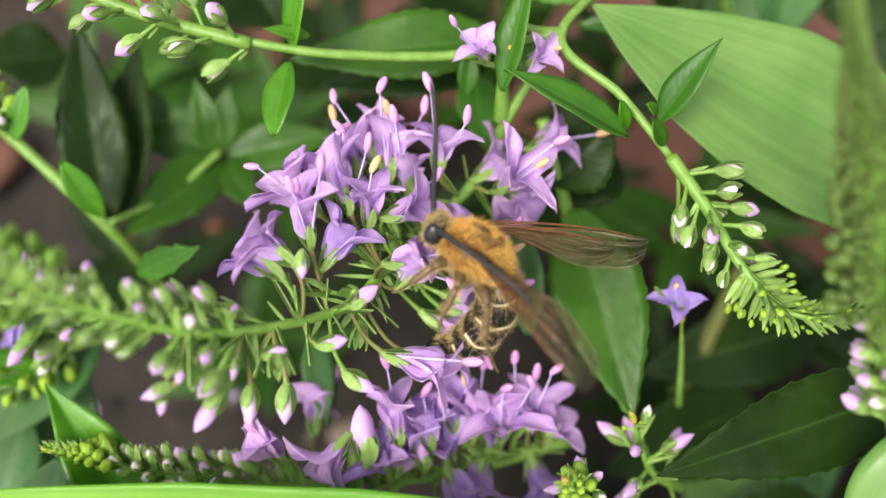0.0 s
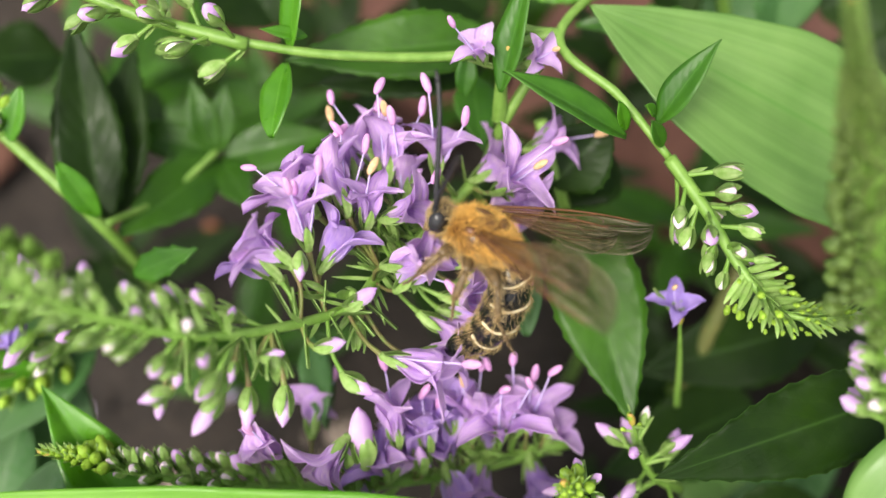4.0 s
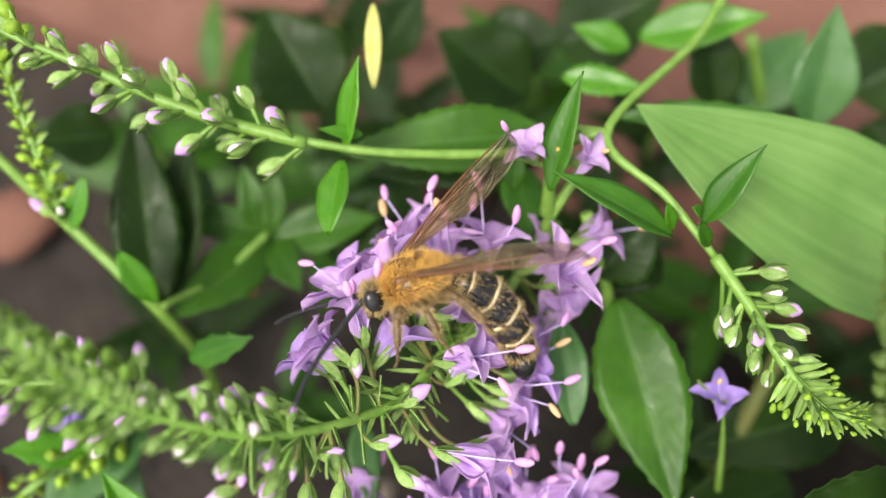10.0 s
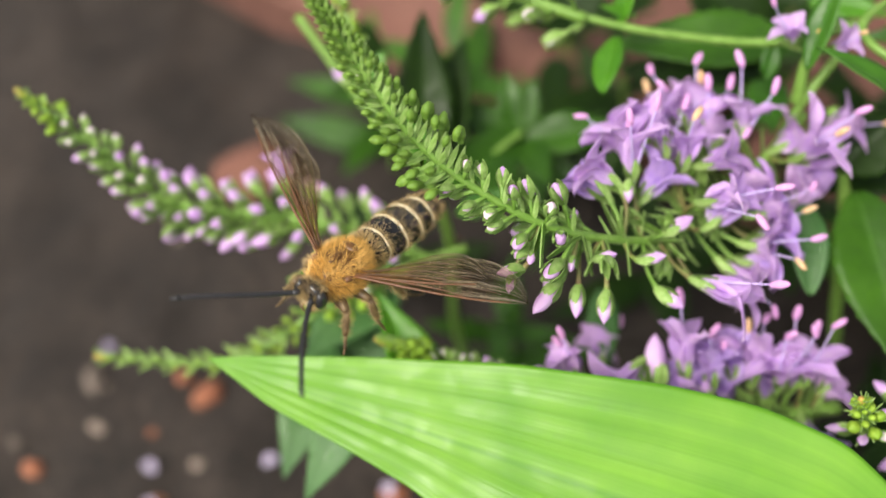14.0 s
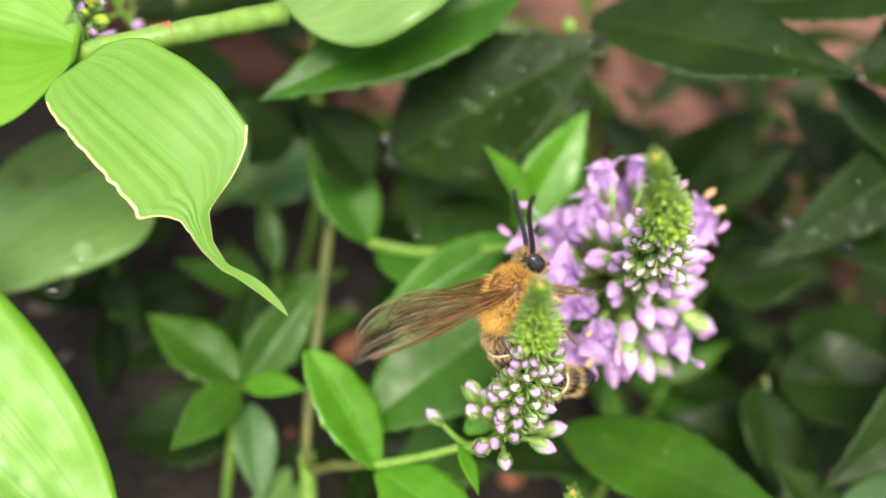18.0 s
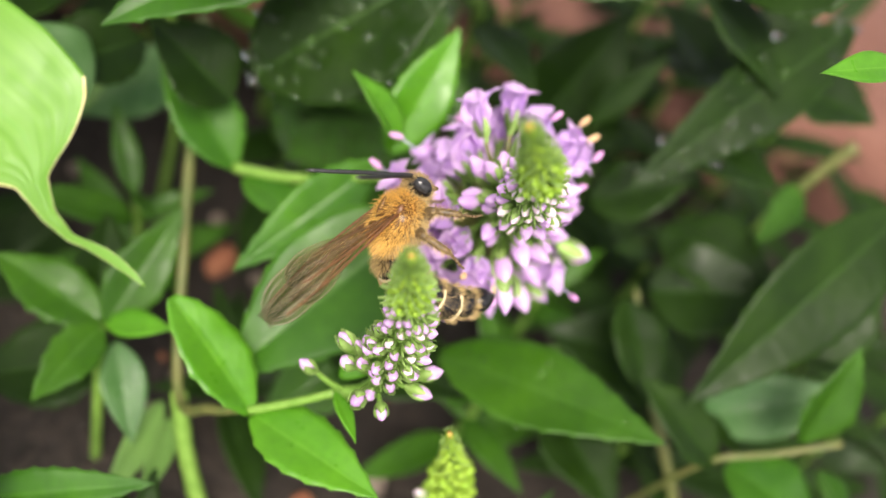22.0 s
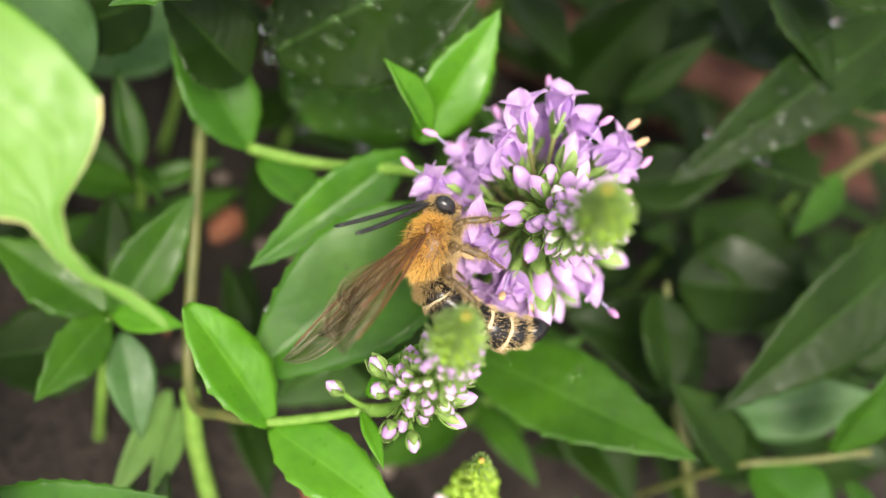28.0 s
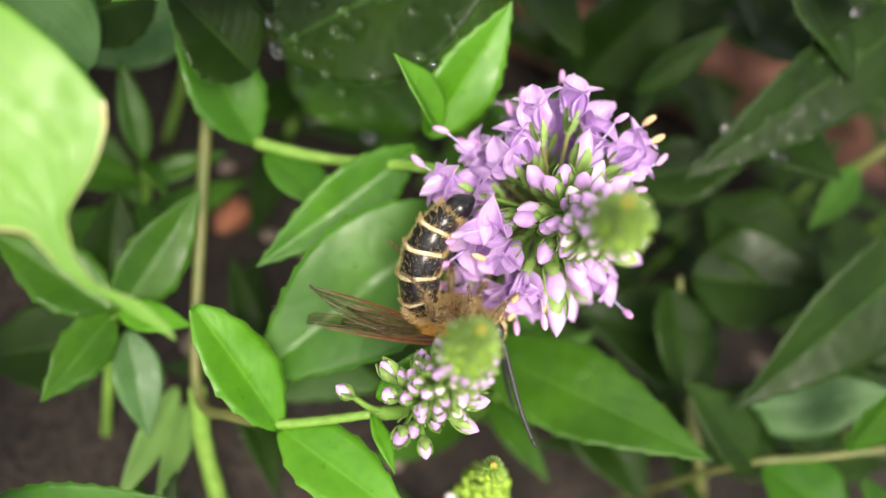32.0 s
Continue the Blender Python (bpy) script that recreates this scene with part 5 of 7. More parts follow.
blossom(A_SPIKE, (-3.1, 33.4, 65.1), (-1.0, 35.4, 65.9), 45, PETALS_DUSK, 0, 17)
blossom(A_SPIKE, (0.5, 41.8, 65.5), (3.2, 43.2, 67.1), 42, PETALS, 0, 18)
blossom(A_SPIKE, (3.4, 41.8, 65.2), (5.3, 39.0, 65.8), 42, PETALS_PALE, 0, 19)
blossom(A_SPIKE, (-0.8, 32.6, 63.3), (2.2, 33.3, 64.4), 45, PETALS_DUSK, 1, 20)
blossom(A_SPIKE, (-2.3, 30.6, 62.4), (0.9, 30.5, 62.0), 48, PETALS_DUSK, 0, 21)
blossom(A_SPIKE, (-4.4, 25.4, 64.5), (-1.3, 26.0, 64.5), 52, PETALS, 0, 22)
blossom(A_SPIKE, (-11.9, 31.1, 69.5), (-10.7, 33.0, 70.3), 48, PETALS_DUSK, 0, 23)
blossom(A_SPIKE, (-14.4, 29.2, 72.2), (-15.3, 29.8, 72.6), 48, PETALS_DUSK, 0, 24)
blossom(A_SPIKE, (-5.7, 30.4, 67.3), (-4.2, 31.6, 68.8), 50, PETALS_DUSK, 0, 25)
blossom(B_SPIKE, (-0.9, 21.4, 54.2), (-1.7, 24.1, 56.8), 48, PETALS_DUSK, 0, 26)
blossom(B_SPIKE, (4.7, 21.8, 52.6), (5.1, 23.3, 55.6), 42, PETALS_DUSK, 1, 27)
blossom(B_SPIKE, (2.0, 20.0, 52.0), (2.6, 22.5, 54.3), 42, PETALS_DUSK, 0, 28)
blossom(B_SPIKE, (-4.5, 18.4, 54.2), (-5.3, 21.1, 56.8), 50, PETALS_DUSK, 0, 29)
blossom(B_SPIKE, (7.1, 21.3, 50.9), (8.3, 22.9, 52.7), 45, PETALS, 0, 30)
blossom(B_SPIKE, (-8.2, 17.0, 54.0), (-8.8, 18.3, 57.0), 50, PETALS_DUSK, 0, 31)
blossom(B_SPIKE, (-10.0, 19.7, 60.1), (-11.4, 17.4, 60.2), 50, PETALS, 0, 32)
spike([(17.1, 41.0, 71.0), (19.9, 36.3, 70.4), (22.3, 31.5, 69.8), (25.8, 28.0, 68.8), (31.2, 27.3, 70.0)], "curved green spike with small white-tipped buds", 55, (0.05, 0.05, 0.06, 0.50, 0.9), radius=0.6, per_mm=1.5, size=1.25, show=0.72, pale=0.6, spread=1.9, gsize=0.45, gspread=1.6, bract=1.0, crowd=2.4)
spike([(32.4, 18.0, 69.9), (29.3, 24.3, 78.4), (26.2, 30.1, 86.7), (24.1, 33.5, 91.9), (22.2, 36.1, 96.8)], "dark olive spike tip standing near", 67, (0.0, 0.0, 0.0, 0.22, 0.9), radius=1.0, per_mm=3.2, size=1.2, pale=0.2, show=0.75, spread=1.7, greens=BUD_OLIVE, gsize=0.8, gspread=1.9, bract=0.8, crowd=2.4)
spike([(3.0, 47.0, 67.5), (3.1, 48.7, 71.9), (3.5, 49.2, 74.8)], "short side stalk with two pale lilac flowers", 72, (0.997, 0.997, 0.998, 0.998, 0.999), keep=True)
blossom(SPIKES[-1], (1.6, 49.1, 73.0), (1.0, 49.4, 75.3), 40, PETALS_PALE, 1, 203, 0.72)
blossom(SPIKES[-1], (5.0, 49.8, 72.1), (6.4, 49.4, 74.0), 45, PETALS_PALE, 1, 204, 0.72)
spike([(21.0, 26.2, 47.8), (20.2, 29.0, 54.5), (19.3, 31.0, 60.0)], "thin stalk with one blue-violet flower", 75, (0.997, 0.997, 0.998, 0.998, 0.999), radius=0.35, keep=True)
blossom(SPIKES[-1], (19.2, 31.1, 60.4), (18.5, 31.6, 63.2), 30, PETALS_BLUE, 1, 208, 0.72)
plant = thing("leafy_shoot", mm((-33.9, 28.2, 47.6)), "speedwell shoot with toothed dark green leaves", "shoot", "leafy shoots")
stem(plant, [(-30.2, 34.3, 54.1), (-36.7, 31.2, 53.6), (-41.9, 27.2, 52.3)], 0.49, 0.49, STEM)
leaf(plant, (-38.5, 33.8, 49.8), (-46.4, 20.1, 50.8), 8.2, roll=0, kind="lance", mat=LEAF_GREY, teeth=0, fold=0.35, droop=0.12)
leaf(plant, (-45.5, 24.9, 46.0), (-47.8, 8.6, 42.7), 7.0, roll=0, kind="lance", mat=LEAF_GREY, teeth=0, fold=0.35, droop=0.12)
leaf(plant, (-42.0, 27.8, 52.6), (-48.8, 26.4, 56.8), 3.7, roll=0, kind="lance", mat=LEAF_FRESH, teeth=4, fold=0.35, droop=0.12)
spike([(-33.0, 31.6, 54.8), (-44.9, 32.4, 59.0), (-52.3, 32.2, 60.3), (-57.5, 31.3, 61.5), (-62.5, 31.0, 63.2), (-68.3, 32.7, 69.0), (-76.0, 35.0, 75.0)], "spike of pink lilac buds with a few open bells", 81, (0.03, 0.03, 0.70, 0.90, 0.98), radius=0.65, per_mm=2.1, spread=1.35, size=1.0, show=0.8, petals=PETALS_BLUE, keep=True)
blossom(SPIKES[-1], (-41.6, 31.6, 59.0), (-42.8, 28.4, 56.4), 74, PETALS_BLUE, 0, 201, 0.95)
blossom(SPIKES[-1], (-49.6, 34.5, 62.0), (-50.6, 38.0, 64.8), 70, PETALS_DUSK, 0, 202, 0.8)
spike([(-38.5, 31.0, 53.8), (-45.5, 25.7, 52.0), (-55.4, 18.9, 49.9), (-70.0, 16.8, 51.4)], "thin green spike with tiny unopened buds", 83, (0.0, 0.0, 0.0, 0.05, 0.9), radius=0.6, per_mm=0.8, spread=2.4, size=1.2)
plant = thing("broad_leaved_plant", mm((11.9, -3.4, 61.5)), "broad-leaved weed with smooth bright green leaves", "plant", "broad-leaved plants")
outlined_leaf(plant, (13.6, 1.2, 59.0), (-50.6, 12.5, 64.2), [(0, 1.5), (0.03, 6.5), (0.06, 9.6), (0.15, 11.9), (0.26, 11.9), (0.36, 11.3), (0.45, 9.8), (0.56, 7.2), (0.65, 5.0), (0.76, 3.6), (0.885, 2.4), (1, 0.1)],
              [(0, 1.2), (0.02, 4.4), (0.06, 7.6), (0.14, 10.4), (0.25, 11.2), (0.37, 10.6), (0.57, 8.3), (0.755, 5.1), (0.89, 2.5), (1, 0.1)], [LEAF_BROAD], -4, 0.20, 0.08, None, 3, 0.00005, label="large smooth bright green pointed leaf", wave=0.03)
stem(plant, [(12.4, 2.3, 56.9), (20.8, 1.3, 60.3), (31.9, 5.1, 60.8)], 1.03, 1.19, STEM, label="pale green jointed stem")
stem(plant, [(19.9, 1.5, 59.9), (21.6, 1.6, 60.4)], 1.21, 1.21, STEM_JOINT, name="stem_joint", label="reddish joint")
BITTEN = bitten_leaf(plant, (12.9, -4.4, 60.6), (28.3, -25.5, 53.6))
drops_on(leaf(plant, (32.8, 7.4, 59.4), (50.2, 14.7, 74.0), 21.7, roll=-10, kind="ellip", mat=LEAF_PALE, teeth=0, fold=0.12, droop=0.12), 6, 2, 9, "a dark green leaf")
leaf(plant, (12.9, 1.9, 56.3), (13.3, 3.2, 61.3), 2.0, roll=0, kind="oval", mat=LEAF_PALE, teeth=0, fold=0.35, droop=0.12)
plant = thing("broad_leaved_plant", mm((-9.8, -7.6, 44.3)), "broad-leaved weed with paired smooth green leaves", "plant", "broad-leaved plants")
stem(plant, [(-11.8, -2.2, 38.0), (-13.6, -3.3, 28.2), (-14.7, -9.7, 22.4), (-27.1, -15.3, 13.6), (-41.7, -17.4, -0.8), (-46.1, -13.4, -2.0)], 1.11, 1.29, STEM)
leaf(plant, (-11.1, -4.4, 41.1), (-29.9, 11.8, 56.4), 12.3, roll=10, kind="broad", mat=LEAF_BROAD, teeth=0, fold=0.5, droop=0.12)
drops_on(leaf(plant, (-12.7, -2.7, 39.7), (14.6, -32.6, 27.6), 20.0, roll=8, kind="ellip", mat=LEAF_BROAD, teeth=0, fold=0.2, droop=0.08), 9, 2.4, 7, "a dark green leaf")
leaf(plant, (-10.9, -4.8, 41.8), (-9.2, 0.4, 50.2), 2.2, roll=0, kind="lance", mat=LEAF_PALE, teeth=0, fold=0.6, droop=0.12)
stem(plant, [(-9.1, -4.5, 40.8), (-12.8, -2.7, 42.6)], 0.74, 0.63, STEM)
drops_on(leaf(plant, (20.0, 10.6, 36.2), (-6.3, -2.6, 27.6), 17.1, roll=0, kind="broad", mat=LEAF_PALE, teeth=0, fold=0.15, droop=0.12), 12, 3, 6, "a dark green leaf")
plant = thing("broad_leaved_plant", mm((45.0, 44.5, 55.2)), "broad-leaved weed with smooth pale green leaves", "plant", "broad-leaved plants")
outlined_leaf(plant, (44.9, 43.0, 59.9), (11.0, 55.3, 73.0), [(0, 1.0), (0.05, 4.6), (0.16, 7.6), (0.38, 9.0), (0.55, 8.3), (0.74, 6.4), (0.885, 3.3), (1, 0.1)],
              [(0, 1.0), (0.06, 4.0), (0.15, 6.0), (0.34, 7.4), (0.52, 7.0), (0.70, 5.1), (0.88, 2.3), (1, 0.1)], [LEAF_PALE], 4, 0.22, 0.08, None, 3, 0.00008, label="large smooth light green ribbed leaf", wave=0.02)
stem(plant, [(43.7, 42.8, 56.3), (51.4, 39.0, 43.4), (60.9, 34.2, 22.9), (63.8, 38.2, -2.0)], 1.14, 1.26, STEM)
spike([(10.6, 16.0, 58.1), (9.1, 15.2, 62.9), (7.8, 14.8, 66.8)], "small upright green bud spike", 91, (0.0, 0.0, 0.0, 0.3, 0.9), radius=0.5, per_mm=1.8)
spike([(20.8, 18.3, 46.5), (16.8, 18.5, 53.3), (14.3, 21.6, 60.3)], "short spike with a few lilac buds", 92, (0.2, 0.2, 0.8, 0.9, 0.95), radius=0.5, per_mm=1.0)
plant = thing("leafy_shoot", mm((35.3, -19.3, 20.9)), "speedwell plant with wet toothed leaves", "shoot", "leafy shoots")
stem(plant, [(39.1, -27.1, 31.3), (36.7, -24.6, 27.2), (35.3, -19.3, 20.9), (38.5, -4.3, 27.4), (41.5, 7.5, 32.4), (44.9, 19.5, 37.7)], 0.51, 0.73, STEM_RED)
stem(plant, [(35.3, -19.3, 20.9), (36.0, -23.8, 13.4), (37.9, -29.4, 4.1), (38.5, -25.4, -2.0)], 0.90, 1.02, STEM)
stem(plant, [(45.8, -30.0, 37.6), (42.7, -28.8, 34.5), (39.1, -27.3, 31.2)], 0.40, 0.45, STEM)
leaf(plant, (39.4, -27.6, 31.3), (33.6, -16.9, 36.8), 6.3, roll=10, kind="oval", mat=LEAF_FRESH, teeth=6, fold=0.3, droop=0.12)
leaf(plant, (39.5, -27.8, 31.2), (47.2, -40.2, 35.8), 6.5, roll=0, kind="lance", mat=LEAF_FRESH, teeth=7, fold=0.3, droop=0.12)
leaf(plant, (45.5, -30.3, 38.3), (45.6, -35.7, 39.0), 1.6, roll=0, kind="lance", mat=LEAF_FRESH, teeth=0, fold=0.35, droop=0.12)
leaf(plant, (46.4, -29.0, 38.5), (52.6, -27.0, 44.7), 3.4, roll=0, kind="lance", mat=LEAF_FRESH, teeth=0, fold=0.35, droop=0.12)
leaf(plant, (45.0, 1.7, 31.7), (38.4, 13.6, 39.3), 8.1, roll=0, kind="lance", mat=LEAF_DARK, teeth=8, fold=0.25, droop=0.12)
stem(plant, [(45.0, 1.7, 31.7), (50.4, -2.8, 34.7), (55.5, -8.2, 41.0), (58.8, -11.9, 45.1)], 0.62, 0.51, STEM)
leaf(plant, (45.9, 0.4, 31.6), (50.6, -9.2, 33.9), 5.2, roll=0, kind="lance", mat=LEAF_DARK, teeth=0, fold=0.35, droop=0.12)
leaf(plant, (58.2, -7.2, 44.9), (53.4, -2.0, 50.4), 4.6, roll=20, kind="lance", mat=LEAF_FRESH, teeth=0, fold=0.5, droop=0.12)
leaf(plant, (58.5, -5.8, 41.8), (65.9, 1.2, 52.9), 6.6, roll=0, kind="lance", mat=LEAF_FRESH, teeth=8, fold=0.35, droop=0.12)
drops_on(leaf(plant, (59.6, -14.0, 41.0), (38.0, -22.4, 28.4), 13.5, roll=12, kind="lance", mat=LEAF_DARK, teeth=12, fold=0.3, droop=0.12), 12, 1, 8, "a dark green leaf")
leaf(plant, (57.4, -6.4, 40.9), (41.0, -12.6, 33.0), 6.1, roll=0, kind="lance", mat=LEAF_DARK, teeth=9, fold=0.4, droop=0.12)
drops_on(leaf(plant, (63.1, -23.2, 26.7), (77.4, -42.7, 37.7), 10.2, roll=0, kind="lance", mat=LEAF_MID, teeth=9, fold=0.2, droop=0.12), 10, 1.2, 5, "a dark green leaf")
drops_on(leaf(plant, (56.6, 14.6, 18.4), (76.4, 17.9, 40.7), 22.8, roll=0, kind="lance", mat=LEAF_MID, teeth=12, fold=0.15, droop=0.12), 95, 2.3, 1, "a dark green leaf")
leaf(plant, (54.9, -14.2, 19.3), (65.3, -27.9, 23.9), 12.6, roll=0, kind="lance", mat=LEAF_DEEP, teeth=8, fold=0.35, droop=0.12)
leaf(plant, (61.0, -14.6, 17.6), (45.7, -19.9, 10.7), 10.5, roll=0, kind="lance", mat=LEAF_MID, teeth=8, fold=0.35, droop=0.12)
plant = thing("leafy_shoot", mm((29.0, -10.6, 21.3)), "speedwell shoot with long toothed leaves", "shoot", "leafy shoots")
stem(plant, [(29.0, -10.1, 21.6), (28.3, -14.1, 9.5), (27.8, -18.2, -12.2), (27.7, -14.2, -2.0)], 0.57, 0.63, STEM)
leaf(plant, (29.0, -10.1, 21.6), (21.0, -17.5, 21.6), 5.2, roll=0, kind="lance", mat=LEAF_MID, teeth=5, fold=0.35, droop=0.12)
leaf(plant, (29.1, -9.8, 21.7), (19.6, -0.0, 22.8), 6.8, roll=0, kind="lance", mat=LEAF_MID, teeth=6, fold=0.35, droop=0.12)
leaf(plant, (29.6, -10.0, 21.9), (35.3, -14.9, 26.8), 3.4, roll=0, kind="lance", mat=LEAF_FRESH, teeth=0, fold=0.35, droop=0.12)
leaf(plant, (29.5, -10.3, 21.8), (38.6, -2.1, 30.5), 6.3, roll=0, kind="lance", mat=LEAF_MID, teeth=6, fold=0.35, droop=0.12)
leaf(plant, (28.8, -9.0, 19.9), (31.8, 2.4, 24.8), 7.0, roll=0, kind="lance", mat=LEAF_DEEP, teeth=7, fold=0.35, droop=0.12)
leaf(plant, (30.3, -11.4, 19.7), (30.5, -21.7, 15.2), 5.2, roll=0, kind="lance", mat=LEAF_GREY, teeth=0, fold=0.35, droop=0.12)
leaf(plant, (30.8, -9.3, 13.1), (15.8, -6.7, 7.9), 10.4, roll=0, kind="lance", mat=LEAF_DEEP, teeth=7, fold=0.35, droop=0.12)
leaf(plant, (34.9, -16.0, 12.4), (26.2, -27.0, 12.4), 3.6, roll=0, kind="lance", mat=LEAF_PALE, teeth=0, fold=0.7, droop=0.12)
leaf(plant, (35.7, -18.0, 11.9), (29.8, -28.3, 13.8), 3.0, roll=0, kind="lance", mat=LEAF_PALE, teeth=0, fold=0.7, droop=0.12)
leaf(plant, (14.0, -25.6, 20.1), (30.2, -30.7, 26.7), 4.5, roll=0, kind="lance", mat=LEAF_DARK, teeth=10, fold=0.35, droop=0.12)
leaf(plant, (33.0, 23.0, 18.9), (26.6, 29.1, 22.0), 13.1, roll=0, kind="broad", mat=LEAF_PALE, teeth=0, fold=0.35, droop=0.12)
leaf(plant, (45.4, 27.0, 22.6), (31.1, 23.1, 17.9), 10.2, roll=0, kind="lance", mat=LEAF_GREY, teeth=0, fold=0.35, droop=0.12)
leaf(plant, (28.5, 14.1, 7.5), (16.0, 7.2, 2.4), 13.6, roll=0, kind="lance", mat=LEAF_DEEP, teeth=8, fold=0.35, droop=0.12)
plant = thing("leafy_shoot", mm((88.2, -43.6, 29.5)), "speedwell shoot with long wet wrinkled leaves", "shoot", "leafy shoots")
stem(plant, [(86.5, -41.0, -2.0), (86.8, -42.2, 16.0), (88.2, -43.6, 29.5), (94.8, -45.5, 32.3), (101.5, -47.2, 35.3)], 0.37, 0.43, STEM_RED)
stem(plant, [(87.7, -22.4, 32.8), (88.8, -31.1, 25.6), (93.1, -45.3, 11.9), (94.4, -41.3, -2.0)], 0.30, 1.01, STEM_RED)
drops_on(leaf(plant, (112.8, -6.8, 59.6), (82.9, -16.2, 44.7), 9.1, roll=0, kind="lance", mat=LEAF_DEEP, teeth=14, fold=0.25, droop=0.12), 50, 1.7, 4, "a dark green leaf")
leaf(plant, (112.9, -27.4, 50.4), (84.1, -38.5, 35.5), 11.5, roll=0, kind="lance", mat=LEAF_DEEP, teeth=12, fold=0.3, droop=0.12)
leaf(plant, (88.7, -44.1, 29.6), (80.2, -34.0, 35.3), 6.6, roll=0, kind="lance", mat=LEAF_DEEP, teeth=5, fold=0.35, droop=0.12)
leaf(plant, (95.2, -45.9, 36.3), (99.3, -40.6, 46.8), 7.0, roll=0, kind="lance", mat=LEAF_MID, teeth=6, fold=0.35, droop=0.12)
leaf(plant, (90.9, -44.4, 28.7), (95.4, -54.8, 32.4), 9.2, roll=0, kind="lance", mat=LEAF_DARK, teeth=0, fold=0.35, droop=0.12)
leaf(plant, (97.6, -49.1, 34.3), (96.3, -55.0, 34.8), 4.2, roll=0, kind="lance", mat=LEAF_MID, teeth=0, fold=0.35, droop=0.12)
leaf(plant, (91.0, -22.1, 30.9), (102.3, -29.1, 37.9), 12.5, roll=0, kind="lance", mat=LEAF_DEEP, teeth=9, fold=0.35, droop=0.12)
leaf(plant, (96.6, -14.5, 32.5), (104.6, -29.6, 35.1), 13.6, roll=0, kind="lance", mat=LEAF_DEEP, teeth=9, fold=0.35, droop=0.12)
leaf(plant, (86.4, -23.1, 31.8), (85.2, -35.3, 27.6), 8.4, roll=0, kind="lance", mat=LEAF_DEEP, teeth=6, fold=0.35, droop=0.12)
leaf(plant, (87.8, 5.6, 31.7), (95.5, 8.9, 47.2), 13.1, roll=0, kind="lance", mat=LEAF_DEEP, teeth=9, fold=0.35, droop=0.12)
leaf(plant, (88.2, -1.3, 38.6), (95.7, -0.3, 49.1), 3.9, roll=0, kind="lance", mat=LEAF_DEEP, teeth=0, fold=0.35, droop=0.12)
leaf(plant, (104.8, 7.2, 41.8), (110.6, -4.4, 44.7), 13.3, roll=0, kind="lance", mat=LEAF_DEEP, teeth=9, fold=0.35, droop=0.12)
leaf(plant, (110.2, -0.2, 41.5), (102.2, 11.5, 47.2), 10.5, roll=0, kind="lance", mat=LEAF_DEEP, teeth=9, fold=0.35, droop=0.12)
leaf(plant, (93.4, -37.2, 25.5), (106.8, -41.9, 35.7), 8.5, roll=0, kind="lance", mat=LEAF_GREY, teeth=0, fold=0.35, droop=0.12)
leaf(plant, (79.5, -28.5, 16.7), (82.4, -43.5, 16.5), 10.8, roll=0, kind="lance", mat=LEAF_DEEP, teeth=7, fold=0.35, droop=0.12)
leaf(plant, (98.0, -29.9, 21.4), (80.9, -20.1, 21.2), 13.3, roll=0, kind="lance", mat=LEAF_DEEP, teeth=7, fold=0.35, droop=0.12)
stem(plant, [(111.3, -17.7, 34.3), (113.1, -16.2, 40.8), (116.9, -15.7, 48.1)], 0.76, 0.83, STEM_RED)
leaf(plant, (113.1, -16.2, 40.8), (103.5, -21.8, 37.9), 4.7, roll=0, kind="lance", mat=LEAF_MID, teeth=0, fold=0.35, droop=0.12)
leaf(plant, (89.7, -26.5, 74.0), (81.0, -26.2, 73.5), 3.0, roll=0, kind="lance", mat=LEAF_FRESH, teeth=0, fold=0.35, droop=0.12)
plant = thing("leafy_shoot", mm((65.8, 9.8, 55.2)), "speedwell shoot with drop-covered dark leaves", "shoot", "leafy shoots")
stem(plant, [(64.5, 9.3, 58.6), (72.0, 11.8, 48.8), (81.0, 18.1, 36.2), (83.7, 22.1, -2.0)], 0.72, 0.87, STEM)
leaf(plant, (57.8, 9.7, 62.3), (30.7, 5.5, 49.8), 10.3, roll=0, kind="lance", mat=LEAF_DARK, teeth=10, fold=0.25, droop=0.12)
drops_on(leaf(plant, (47.0, 6.5, 41.3), (67.2, 5.5, 59.1), 16.9, roll=0, kind="lance", mat=LEAF_DEEP, teeth=14, fold=0.2, droop=0.12), 60, 1.9, 2, "a dark green leaf")
drops_on(leaf(plant, (66.1, 7.3, 60.1), (88.7, -8.5, 65.8), 13.1, roll=0, kind="lance", mat=LEAF_DEEP, teeth=12, fold=0.25, droop=0.12), 22, 1.1, 3, "a dark green leaf")
leaf(plant, (82.4, 4.9, 65.0), (99.9, -4.3, 73.7), 9.5, roll=0, kind="lance", mat=LEAF_DEEP, teeth=10, fold=0.35, droop=0.12)
leaf(plant, (94.0, -4.5, 63.0), (106.6, -8.7, 73.5), 12.0, roll=0, kind="lance", mat=LEAF_DEEP, teeth=9, fold=0.35, droop=0.12)
leaf(plant, (93.8, 7.7, 69.4), (107.5, -0.3, 74.7), 12.5, roll=0, kind="lance", mat=LEAF_DEEP, teeth=9, fold=0.35, droop=0.12)
leaf(plant, (108.9, 3.1, 62.1), (100.8, 3.7, 63.8), 7.7, roll=0, kind="lance", mat=DRY_EDGE, teeth=0, fold=0.35, droop=0.12)
leaf(plant, (95.5, 1.3, 58.6), (100.8, -12.7, 54.6), 8.1, roll=0, kind="lance", mat=LEAF_DEEP, teeth=8, fold=0.35, droop=0.12)
